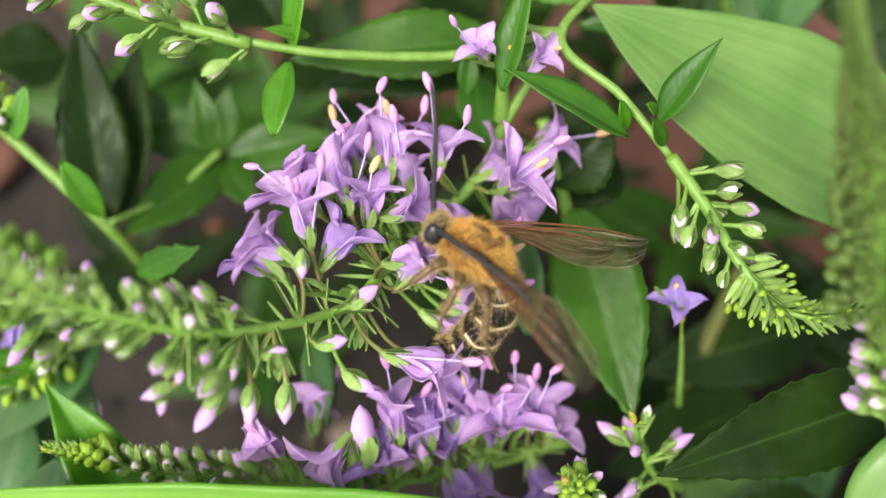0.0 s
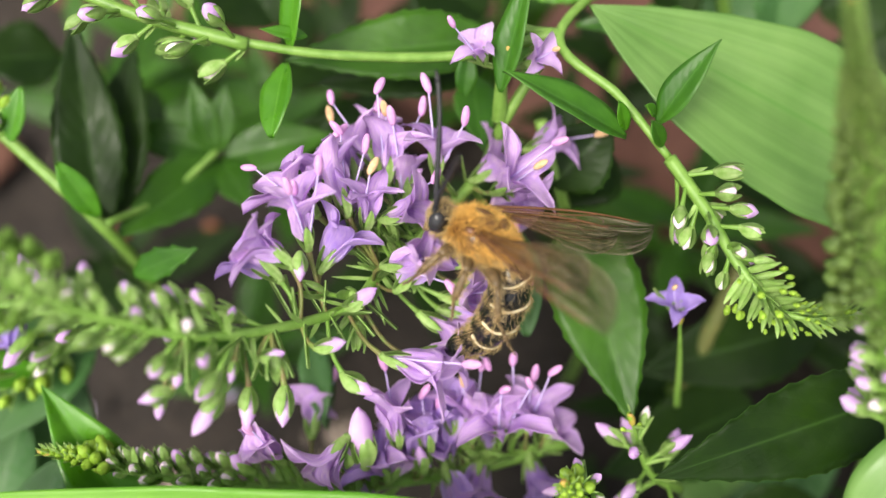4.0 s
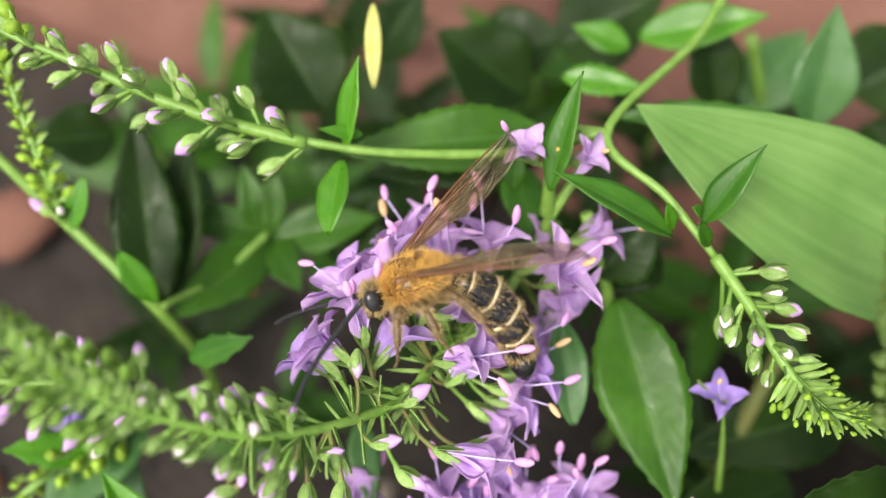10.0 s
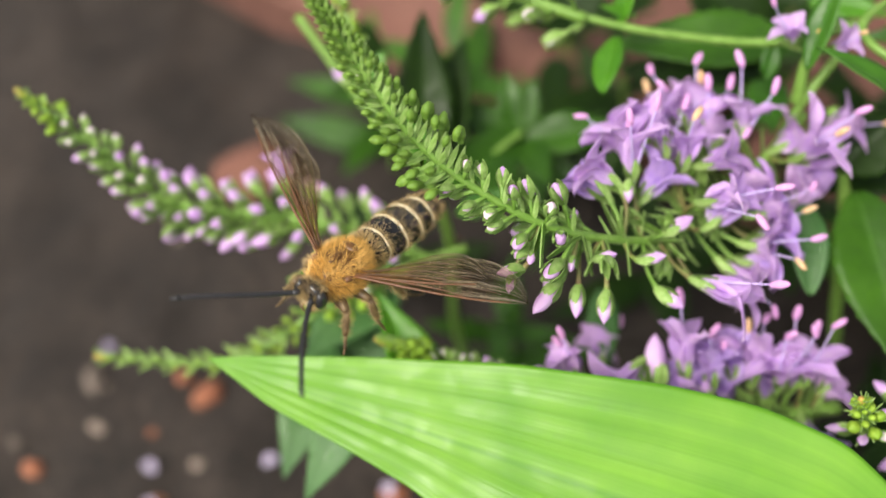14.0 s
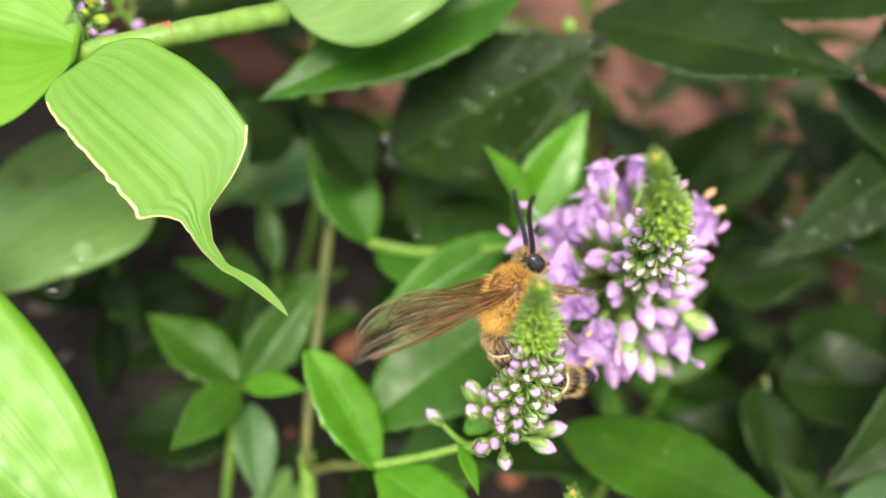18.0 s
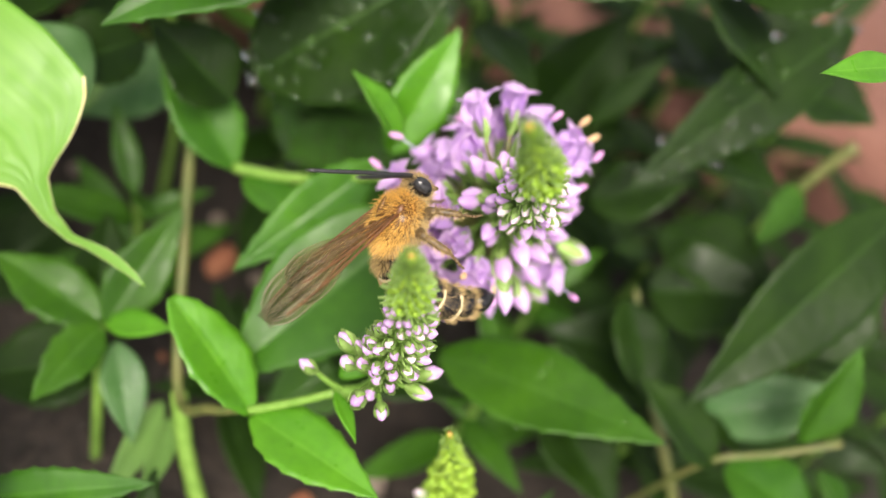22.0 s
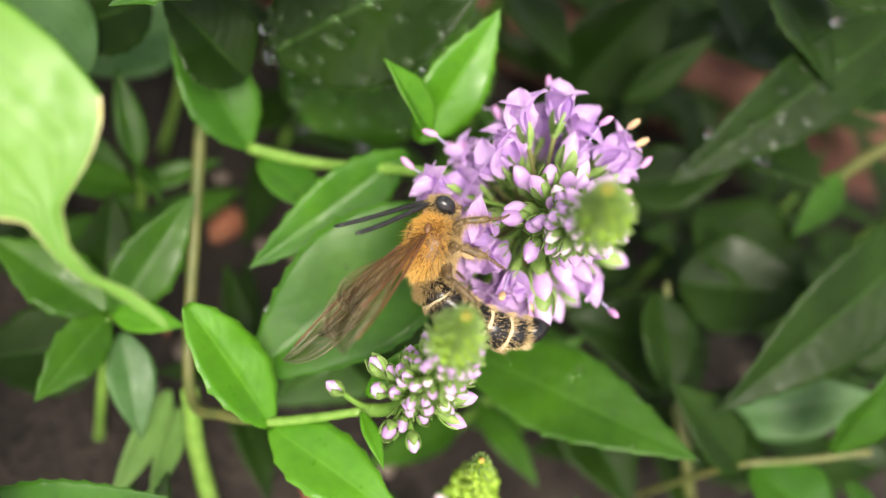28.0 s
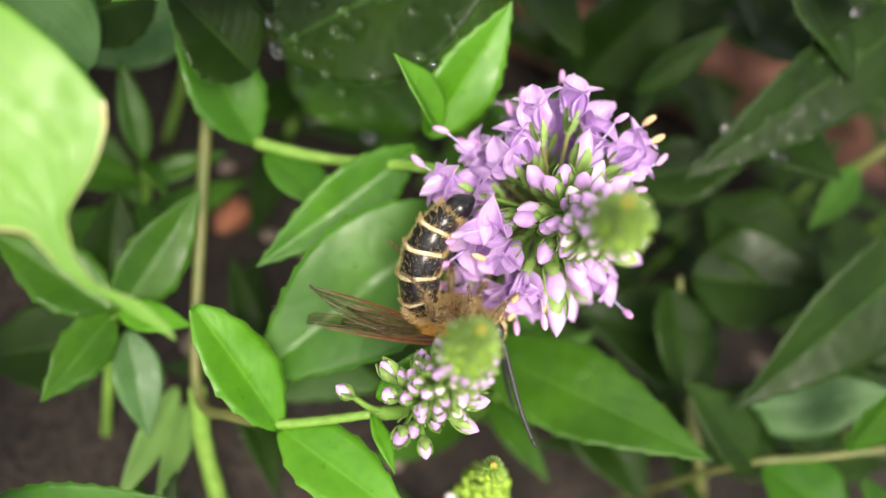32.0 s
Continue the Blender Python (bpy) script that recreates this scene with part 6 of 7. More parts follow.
leaf(plant, (30.3, 9.9, 34.8), (22.4, 15.5, 41.2), 10.5, roll=0, kind="lance", mat=LEAF_GREY, teeth=0, fold=0.35, droop=0.12)
leaf(plant, (44.4, 5.4, 38.8), (36.7, 11.5, 44.7), 9.8, roll=0, kind="lance", mat=LEAF_DEEP, teeth=8, fold=0.35, droop=0.12)
spike([(66.3, -13.9, 33.6), (65.5, -16.3, 40.9), (63.9, -19.0, 48.6), (60.8, -24.3, 57.2), (55.3, -28.7, 67.3), (50.5, -30.3, 74.3)], "round lilac flower head with a bright green bud tip", 41, (0.15, 0.42, 0.53, 0.75, 0.97), radius=0.85, per_mm=5.8, petals=PETALS_PALE, spread=1.3, reach=1.25, size=1.15, pale=0.5, show=0.85, gsize=0.6, gspread=1.05, bract=1.1, crowd=1.4, bare=(-0.49, -0.73, -0.47), bare_at=0.91, close=1.25, closed=(0.73, -0.69, 0.10))
spike([(46.1, -29.8, 36.9), (48.1, -30.9, 39.5), (48.4, -31.5, 45.3), (48.1, -31.6, 51.9), (46.5, -31.9, 57.8), (44.3, -32.7, 64.1)], "young spike with pale pink buds and a bright green tip", 43, (0.26, 0.26, 0.32, 0.74, 0.96), radius=0.65, per_mm=6.0, spread=1.5, size=0.98, pale=0.15, show=0.72, gsize=0.66, gspread=0.9, bract=1.1, crowd=1.8)
spike([(59.7, -38.4, 21.0), (58.6, -37.5, 27.6), (56.3, -37.3, 34.3), (53.7, -37.5, 40.6)], "small bright green bud spike", 47, (0.0, 0.0, 0.0, 0.12, 0.9), radius=0.6, per_mm=2.6, spread=1.6, size=1.2)
spike([(12.3, 7.2, 52.5), (13.9, 6.1, 57.3), (14.9, 4.7, 61.3)], "small spike of white and pink buds", 49, (0.0, 0.0, 0.2, 0.7, 0.95), radius=0.5, per_mm=1.5)
lone_bud([(47.1, -30.0, 37.4), (45.4, -29.6, 38.6), (43.7, -28.7, 40.1)], "single pink bud on a short stalk")
for x, y, z, k in ((59.2, -11.9, 50.0, 1.5), (58.9, -13.7, 50.3, 1.2), (61.3, -11.9, 51.2, 1.7), (61.6, -13.9, 51.7, 1.4), (64.8, -16.1, 53.8, 1.3), (58.6, -12.7, 49.4, 1.0), (59.7, -14.3, 50.5, 0.9), (65.3, -10.3, 55.3, 1.2)):
    drop = put("water_drop", DROP, None, Matrix.Translation(mm((x, y, z))) @ Matrix.Diagonal((k, k, 0.85 * k, 1)))
    drop.visible_shadow = False
    tagged(drop, "clear round water drop clinging to the lilac petals", "water drop", "water drops")
# leaves low beside the first spikes
plant = thing("leafy_shoot", mm((-29.5, 9.9, 49.5)), "speedwell shoot with a folded fresh leaf", "shoot", "leafy shoots")
stem(plant, [(-28.4, 11.3, 51.9), (-24.8, 10.7, 49.7), (-19.8, 12.4, 46.8)], 0.37, 0.42, STEM)
leaf(plant, (-28.4, 11.3, 51.9), (-37.3, 23.9, 60.7), 6.6, roll=25, kind="lance", mat=LEAF_FRESH, teeth=0, fold=0.7, droop=0.05)
leaf(plant, (-44.1, 13.2, 37.6), (-40.7, 31.8, 46.0), 9.0, roll=0, kind="lance", mat=LEAF_GREY, teeth=0, fold=0.3, droop=0.12)
leaf(plant, (-37.8, 19.0, 52.8), (-43.6, 5.4, 46.2), 5.8, roll=0, kind="lance", mat=LEAF_GREY, teeth=0, fold=0.3, droop=0.12)
leaf(plant, (-15.3, 30.8, 49.8), (-13.2, 22.6, 50.3), 3.4, roll=0, kind="lance", mat=LEAF_GREY, teeth=0, fold=0.35, droop=0.12)
leaf(plant, (99.6, -37.3, 38.7), (109.8, -32.0, 46.7), 9.3, roll=0, kind="lance", mat=LEAF_DEEP, teeth=8, fold=0.35, droop=0.12)
leaf(plant, (96.4, -10.6, 43.9), (101.3, -20.2, 47.2), 8.2, roll=0, kind="lance", mat=LEAF_DEEP, teeth=8, fold=0.35, droop=0.12)
leaf(plant, (112.4, -5.5, 48.2), (119.6, -14.3, 50.2), 11.4, roll=0, kind="lance", mat=LEAF_DEEP, teeth=8, fold=0.35, droop=0.12)
leaf(plant, (116.9, -1.0, 52.7), (104.6, -0.0, 48.2), 10.1, roll=0, kind="lance", mat=LEAF_DEEP, teeth=8, fold=0.35, droop=0.12)
leaf(plant, (86.7, -10.0, 33.9), (96.4, -13.7, 41.5), 7.9, roll=0, kind="lance", mat=LEAF_DEEP, teeth=8, fold=0.35, droop=0.12)
leaf(plant, (78.3, 14.7, 40.3), (81.5, 2.6, 40.6), 7.2, roll=0, kind="lance", mat=LEAF_DEEP, teeth=8, fold=0.35, droop=0.12)
leaf(plant, (101.3, -31.5, 37.3), (105.6, -43.0, 39.5), 8.8, roll=0, kind="lance", mat=LEAF_DEEP, teeth=8, fold=0.35, droop=0.12)


# From x = 100 on, shoots take only the green with shade painted in.
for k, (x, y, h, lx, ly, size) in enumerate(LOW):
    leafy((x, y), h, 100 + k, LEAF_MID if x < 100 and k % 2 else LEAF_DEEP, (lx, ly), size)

# ---- the wasp ----
def fuzz(surface, count, length, lean, seed, width=0.055):
    """Hairs: thin three-sided blades standing on points that surface(rnd) gives as place and normal (millimetres)."""
    rnd = random.Random(seed)
    verts, faces = [], []
    for _ in range(count):
        p, nrm = surface(rnd)
        d = (nrm + lean + Vector((rnd.gauss(0, 0.28), rnd.gauss(0, 0.28), rnd.gauss(0, 0.28)))).normalized()
        ln = length * rnd.uniform(0.6, 1.25)
        a = d.orthogonal().normalized()
        b = d.cross(a)
        n = len(verts)
        mid = p + d * ln * 0.55 + nrm * 0.05 * ln
        for k in range(3):
            w = 2.0944 * k
            verts.append(p - nrm * 0.05 + (a * math.cos(w) + b * math.sin(w)) * width)
        for k in range(3):
            w = 2.0944 * k
            verts.append(mid + (a * math.cos(w) + b * math.sin(w)) * width * 0.6)
        verts.append(p + d * ln + lean * 0.12 * ln)
        for k in range(3):
            q = (k + 1) % 3
            faces += [(n + k, n + q, n + 3 + q, n + 3 + k), (n + 3 + k, n + 3 + q, n + 6)]
    return [v / 1000 for v in verts], faces


def on_ellipsoid(c, r, keep=lambda n: True):
    def pick(rnd):
        while True:
            n = Vector((rnd.gauss(0, 1), rnd.gauss(0, 1), rnd.gauss(0, 1))).normalized()
            if keep(n):
                p = Vector((c[0] + n.x * r[0], c[1] + n.y * r[1], c[2] + n.z * r[2]))
                return p, Vector((n.x / r[0], n.y / r[1], n.z / r[2])).normalized()
    return pick


wasp = thing("wasp", (0, 0, 0.001), "hairy golden-brown wasp with a black, cream-banded abdomen and smoky wings", "wasp")


def wing_mesh(length, width, side, hind=False):
    """A wing along -x, with its leading edge to +y."""
    n, c = 34, 40

    def spot(u, s):
        lead = width * (0.07 + 0.10 * math.sin(math.pi * u * 0.9)) * (1 - u**7)
        trail = -width * (0.06 + 0.86 * math.sin(math.pi * (0.03 + 0.60 * u)) ** 1.7) * (1 - u**9) ** 0.7
        z = (0.05 * math.sin(s * 16 + u * 2) + 0.07 * math.sin(s * 9 + 5 * u)) * math.sin(math.pi * s) * u ** 0.5 - 0.30 * s * s * u + 0.12 * math.sin(u * 4)
        z += 0.035 * math.sin(s * 62 + 3 * math.sin(u * 5)) * min(1.0, max(0.0, (u - 0.45) / 0.2)) * math.sin(math.pi * min(1, s * 1.05)) ** 0.5
        return Vector((-length * u, (lead + (trail - lead) * s) * side, z))

    verts = [spot(i / (n - 1), j / c) for i in range(n) for j in range(c + 1)]
    uvs = [(i / (n - 1), j / c) for i in range(n) for j in range(c + 1)]
    faces = [(a, a + 1, a + c + 2, a + c + 1) for i in range(n - 1) for a in range(i * (c + 1), i * (c + 1) + c)]
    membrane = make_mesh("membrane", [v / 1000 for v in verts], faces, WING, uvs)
    lines = [([(0, 0.02), (0.3, 0.02), (0.62, 0.02), (0.9, 0.03)], 0.13), ([(0.02, 0.3), (0.3, 0.2), (0.55, 0.12), (0.66, 0.02)], 0.075), ([(0.02, 0.5), (0.3, 0.5), (0.5, 0.42), (0.66, 0.3), (0.84, 0.24)], 0.055), ([(0.05, 0.8), (0.3, 0.85), (0.5, 0.74), (0.72, 0.6)], 0.055), ([(0.3, 0.2), (0.36, 0.38), (0.34, 0.5)], 0.045), ([(0.5, 0.14), (0.53, 0.32), (0.5, 0.42)], 0.045), ([(0.5, 0.42), (0.55, 0.6), (0.52, 0.74)], 0.045), ([(0.3, 0.5), (0.34, 0.7), (0.3, 0.85)], 0.045), ([(0.6, 0.06), (0.68, 0.16), (0.66, 0.3)], 0.04)]
    lines = lines[:4] if hind else lines
    veins = []
    for pts, r in lines:
        way = [spot(p.x, p.y) + Vector((0, 0, 0.02)) for p in spline([(u, s, 0) for u, s in pts], 14)]
        veins.append(make_mesh("vein", *scaled(tube(way, [r * (1 - 0.5 * k / 13) for k in range(14)], 6)), VEIN if r > 0.07 else VEIN_DARK))
    return membrane, veins


def build_wasp():
    made = {}
    # thorax: shell, plates and hair
    tv, tf = ellipsoid((0, 0, 0), (2.75, 2.1, 2.0), 14, 18)
    tv = [(x, y * (1 + 0.06 * math.sin(x * 2.2)), z + 0.25 * math.cos(x * 0.6) + 0.08 * math.sin(x * 3)) for x, y, z in tv]
    put("thorax", make_mesh("thorax", *scaled((tv, tf)), BROWN_SHELL), wasp)
    v, f = fuzz(on_ellipsoid((0, 0, 0.2), (2.8, 2.08, 1.95), lambda n: n.z > -0.35 and (abs(n.y) > 0.48 or n.x > 0.42 or n.x < -0.35)), 3600, 0.68, Vector((-0.65, 0, 0.1)), 1, 0.026)
    w2, g2 = fuzz(on_ellipsoid((0, 0, 0.2), (2.8, 2.08, 1.95), lambda n: n.z > -0.3), 700, 0.95, Vector((-0.55, 0, 0.15)), 4, 0.022)
    v, f = merge((v, f), (w2, g2))
    put("thorax_hair", make_mesh("thorax_hair", v, f, HAIR_GOLD, smooth=False), wasp, None, "dense golden orange hair")
    v, f = fuzz(on_ellipsoid((0, 0, 0.1), (2.8, 2.1, 2.0), lambda n: n.z < 0.05), 3000, 0.6, Vector((-0.5, 0, -0.2)), 2, 0.022)
    put("breast_hair", make_mesh("breast_hair", v, f, HAIR_PALE, smooth=False), wasp, None, "pale tan hair")
    v, f = merge(ellipsoid((-1.15, 0, 2.16), (0.45, 0.8, 0.2), 6, 10), ellipsoid((0.7, 0, 2.3), (0.8, 0.35, 0.18), 6, 10))
    put("back_plate", make_mesh("back_plate", *scaled((v, f)), BROWN_SHELL), wasp)
    for s in (-1, 1):
        put("tegula", make_mesh("tegula", *scaled(ellipsoid((1.0, 1.75 * s, 1.35), (0.55, 0.35, 0.35), 6, 10)), VEIN), wasp)
    # head with eyes, jaws and hair
    hv, hf = ellipsoid((0, 0, 0), (0.85, 1.45, 1.3), 10, 14)
    head = put("head", make_mesh("head", *scaled((hv, hf)), BLACK), wasp)
    for s in (-1, 1):
        put("eye", make_mesh("eye", *scaled(ellipsoid((0.25, 1.08 * s, 0.15), (0.62, 0.5, 0.95), 8, 12)), EYE), head)
        put("jaw", make_mesh("jaw", *scaled(tube([(0.6, 0.6 * s, -0.9), (0.9, 0.4 * s, -1.3), (1.0, 0.05 * s, -1.5)], [0.24, 0.18, 0.08], 7)), LEG), head)
    put("face_plate", make_mesh("face_plate", *scaled(ellipsoid((0.62, 0, -0.5), (0.35, 0.65, 0.5), 6, 10)), BAND), head)
    v, f = fuzz(on_ellipsoid((0, 0, 0), (0.85, 1.4, 1.25), lambda n: abs(n.y) < 0.75), 1100, 0.5, Vector((0.1, 0, 0.1)), 3, 0.022)
    put("head_hair", make_mesh("head_hair", v, f, HAIR_PALE, smooth=False), head)
    made["head"] = head
    # antennae: twelve short joints on a gentle bow
    for s, name in ((1, "left"), (-1, "right")):
        feel = None
        for k in range(12):
            a, b = 0.86 * k, 0.86 * k + 0.88
            r0 = 0.235 - 0.005 * k
            bow = lambda x: (x, s * 0.012 * x * x, 0.018 * x * x - 0.002 * x**3)
            me = make_mesh("antenna_joint", *scaled(tube([bow(a - 0.05), bow((a + b) / 2), bow(b)], [r0 * 0.99, r0 * 1.02, r0 if k < 11 else 0.08], 10, k in (0, 11))), ANTENNA)
            if feel is None:
                feel = put("antenna", me, wasp)
            else:
                put("antenna_joint", me, feel)
        made["antenna_" + name] = feel
    # abdomen: six rings, each with its cream band and fringe
    sizes = [(2.0, 1.5), (2.3, 1.85), (2.4, 1.95), (2.2, 1.8), (1.9, 1.5), (2.1, 1.1)]
    made["segments"] = []
    for k, (ln, r) in enumerate(sizes):
        r1 = sizes[k + 1][1] if k < 5 else 0.25
        verts, faces = [], []
        rings, sides = 9, 18
        for i in range(rings):
            u = i / (rings - 1)
            rr = r + (r1 - r) * u**2 + 0.16 * math.sin(math.pi * u) * (1 if k < 5 else 2.2)
            if k == 0:
                rr *= 0.45 + 0.55 * min(1, u * 1.6) ** 0.6
            if i == rings - 1 and k < 5:
                rr *= 0.93
            for q in range(sides):
                w = 2 * math.pi * q / sides
                verts.append((-ln * 1.12 * u, rr * math.cos(w), 0.86 * rr * math.sin(w)))
        for i in range(rings - 1):
            for q in range(sides):
                a, b = i * sides + q, i * sides + (q + 1) % sides
                faces.append((a, a + sides, b + sides, b))
        faces.append(tuple(range(sides)))
        faces.append(tuple(range((rings - 1) * sides, rings * sides))[::-1])
        seg = put("abdomen_ring", make_mesh("abdomen_ring", *scaled((verts, faces)), BLACK), wasp)
        if k < 5:
            rb = (r + r1) / 2 + 0.15
            bv, bf = [], []
            for i in range(4):
                for q in range(25):
                    w = -0.75 + (math.pi + 1.5) * q / 24
                    x = -ln * (0.84 + 0.07 * i) + 0.10 * math.sin(w * 2) ** 2 - (0.24 * abs(math.cos(w)) + 0.07 * math.sin(w * 7 + k) if i == 0 else 0)
                    q2 = rb - 0.10 * (i == 3) + (0.04 if i in (1, 2) else 0) - (0.10 if i == 0 else 0)
                    bv.append((x, q2 * math.cos(w), 0.87 * q2 * math.sin(w)))
            for i in range(3):
                for q in range(24):
                    a = i * 25 + q
                    bf.append((a, a + 1, a + 26, a + 25))
            if k < 4:
                put("band", make_mesh("band", *scaled((bv, bf)), BAND), seg, None, "cream yellow band")

            def rim(rnd, rb=rb, ln=ln):
                w = rnd.uniform(0, 6.283)
                nrm = Vector((-0.3, math.cos(w), math.sin(w))).normalized()
                return Vector((-ln * rnd.uniform(0.8, 1.02), rb * math.cos(w), 0.87 * rb * math.sin(w))), nrm

            v, f = fuzz(rim, 380, 0.5, Vector((-1.2, 0, 0)), 30 + k, 0.016)
            put("fringe", make_mesh("fringe", v, f, HAIR_PALE, smooth=False), seg, None, "pale hair fringe")
        if k == 0:
            v, f = fuzz(on_ellipsoid((-0.8, 0, 0), (1.0, 1.7, 1.45)), 1700, 0.6, Vector((-0.5, 0, 0.1)), 41, 0.02)
            put("waist_hair", make_mesh("waist_hair", v, f, HAIR_PALE, smooth=False), seg)
        if 0 < k < 5:
            def flank(rnd, r=r, ln=ln):
                w = rnd.uniform(0, 6.283)
                return Vector((-ln * rnd.uniform(0.1, 0.8), (r + 0.1) * math.cos(w), 0.86 * (r + 0.1) * math.sin(w))), Vector((-0.3, math.cos(w), math.sin(w))).normalized()

            v, f = fuzz(flank, 220, 0.36, Vector((-0.9, 0, 0)), 50 + k, 0.014)
            put("bristles", make_mesh("bristles", v, f, HAIR_PALE, smooth=False), seg)
        made["segments"].append((seg, ln))
    # wings
    for s, name in ((1, "left"), (-1, "right")):
        fm, fv = wing_mesh(14.6, 3.8, s)
        hm, hv2 = wing_mesh(10.0, 3.0, s, True)
        w = put("forewing", fm, wasp)
        for q in fv:
            put("vein", q, w)
        h = put("hindwing", hm, wasp)
        for q in hv2:
            put("vein", q, h)
        made["wing_" + name] = (w, h)
    # legs: hip, thigh, shin and foot, with bristles
    made["legs"] = []
    for s in (-1, 1):
        for k, (x0, out, fore, down) in enumerate(((1.6, 2.2, 1.6, -2.6), (0.2, 3.0, -0.4, -3.0), (-1.3, 2.9, -3.0, -3.2))):
            a = Vector((x0, 1.1 * s, -1.3))
            b = a + Vector((fore * 0.45, out * 0.75 * s, 0.25))
            c = b + Vector((fore * 0.45, out * 0.25 * s, down * 0.75))
            d = c + Vector((fore * 0.45 - 0.3, 0.35 * s, down * 0.4))
            e = d + Vector((fore * 0.25, 0.2 * s, -0.35))
            leg = put("leg", make_mesh("leg", *scaled(merge(tube(spline([a, a.lerp(b, 0.5) + Vector((0, 0, 0.2)), b], 7), [0.42, 0.5, 0.52, 0.5, 0.44, 0.36, 0.3], 8))), LEG), wasp)
            put("shin", make_mesh("shin", *scaled(tube(spline([b, b.lerp(c, 0.5), c], 6), [0.25, 0.3, 0.33, 0.33, 0.3, 0.24], 8)), LEG), leg)
            feet = [tube([c.lerp(d, q / 4), c.lerp(d, (q + 0.9) / 4)], [0.12, 0.17], 7) for q in range(4)] + [tube([d, e], [0.12, 0.08], 6)]
            put("foot", make_mesh("foot", *scaled(merge(*feet)), LEG), leg)

            def bristle(rnd, b=b, c=c, a=a):
                t = rnd.random()
                p = a.lerp(b, t * 2) if t < 0.5 else b.lerp(c, t * 2 - 1)
                n = Vector((rnd.gauss(0, 1), rnd.gauss(0, 1), rnd.gauss(0, 1))).normalized()
                return p + n * 0.3, n

            v, f = fuzz(bristle, 420, 0.5, Vector((-0.2, 0, -0.3)), 60 + k, 0.018)
            put("bristles", make_mesh("bristles", v, f, HAIR_PALE, smooth=False), leg)
            made["legs"].append(leg)
    return made


WASP = build_wasp()

# seconds; place and turn of the thorax
BODY = [
    (0, 0.00063, 0.03061, 0.07390, 35.0, -20.1, 153.8),
    (2, 0.00053, 0.03080, 0.07357, 34.5, -14.5, 151.5),
    (2.5, 0.00042, 0.03089, 0.07369, 34.7, -14.4, 151.4),
    (4.5, 0.00134, 0.03239, 0.07442, 36.3, -16.3, 162.9),
    (5, 0.00037, 0.03261, 0.07487, 38.8, -13.4, 169.1),
    (6, 0.00047, 0.03209, 0.07519, 38.7, -11.4, 172.1),
    (6.5, 0.00077, 0.03213, 0.07525, 19.0, -9.1, 177.3),
    (7, -0.00466, 0.03516, 0.07501, 64.7, -18.6, -184.4),
    (7.5, -0.00619, 0.03498, 0.07567, 64.3, -14.1, -180.5),
    (8, -0.00670, 0.03646, 0.07724, 63.6, -9.5, -176.5),
    (9, -0.00836, 0.03647, 0.07698, 71.8, -1.6, -165.2),
    (9.5, -0.00927, 0.03725, 0.07718, 58.4, 1.8, -162.1),
    (10, -0.00822, 0.03562, 0.07656, 44.3, 3.2, -157.2),
    (10.5, -0.00640, 0.03146, 0.07420, 3.9, -18.4, -162.8),
    (11, -0.00677, 0.02851, 0.07325, 5.2, -23.3, -174.4),
    (11.5, -0.01538, 0.02974, 0.07557, 19.9, -23.6, -166.7),
    (12, -0.01733, 0.03145, 0.07824, 35.2, -35.9, -138.8),
    (12.5, -0.02103, 0.03282, 0.07994, 30.7, -42.8, -126.5),
    (13, -0.02772, 0.03049, 0.08081, 47.9, -28.1, 179.7),
    (13.5, -0.03781, 0.02716, 0.07757, 21.2, -18.1, -156.6),
    (14.5, -0.02643, 0.00505, 0.07690, -17.2, -3.9, -71.3),
    (15.5, 0.01009, -0.00230, 0.05617, 24.7, 21.5, -13.0),
    (16, 0.01725, -0.01749, 0.06292, 21.6, 28.8, -41.3),
    (16.5, 0.02436, -0.02137, 0.06082, 23.9, 18.5, -39.6),
    (17, 0.05172, -0.02245, 0.05135, 25.8, -3.7, -12.2),
    (17.5, 0.05079, -0.02238, 0.04956, -40.9, -25.4, 39.0),
    (18, 0.04681, -0.02669, 0.05528, -53.7, -44.8, 47.8),
    (19, 0.04554, -0.02650, 0.05850, -54.9, -46.8, 46.4),
    (20, 0.04632, -0.02461, 0.05635, -55.9, -44.4, 46.0),
    (21, 0.04765, -0.02604, 0.05678, -58.2, -44.6, 45.3),
    (22, 0.04943, -0.02372, 0.05485, -63.4, -40.2, 46.4),
    (23, 0.05120, -0.02171, 0.05211, -67.2, -38.1, 47.1),
    (24, 0.05133, -0.02190, 0.05071, -67.5, -36.9, 47.5),
    (25, 0.05139, -0.02071, 0.05069, -86.2, -24.5, 52.4),
    (25.5, 0.05155, -0.02117, 0.05054, -86.6, -23.4, 53.8),
    (27.5, 0.05130, -0.02115, 0.05047, -86.7, -21.5, 59.2),
    (28, 0.05140, -0.02135, 0.05015, -87.0, -20.8, 60.7),
    (28.5, 0.05026, -0.02141, 0.04931, -92.7, -17.2, 69.1),
    (29, 0.05007, -0.02223, 0.04865, -99.6, -11.6, 82.9),
    (29.5, 0.05231, -0.01911, 0.04560, -92.4, 8.3, 63.5),
    (30, 0.05216, -0.01859, 0.04545, -89.0, 43.6, 57.3),
    (30.5, 0.05203, -0.01995, 0.04510, -128.8, 38.3, 26.9),
    (31, 0.05362, -0.02375, 0.04590, 159.6, 15.8, -12.6),
    (31.5, 0.05393, -0.02454, 0.04470, 146.9, 7.0, -16.2),
    (32, 0.05350, -0.02520, 0.04349, 134.4, -4.8, -21.1),
]
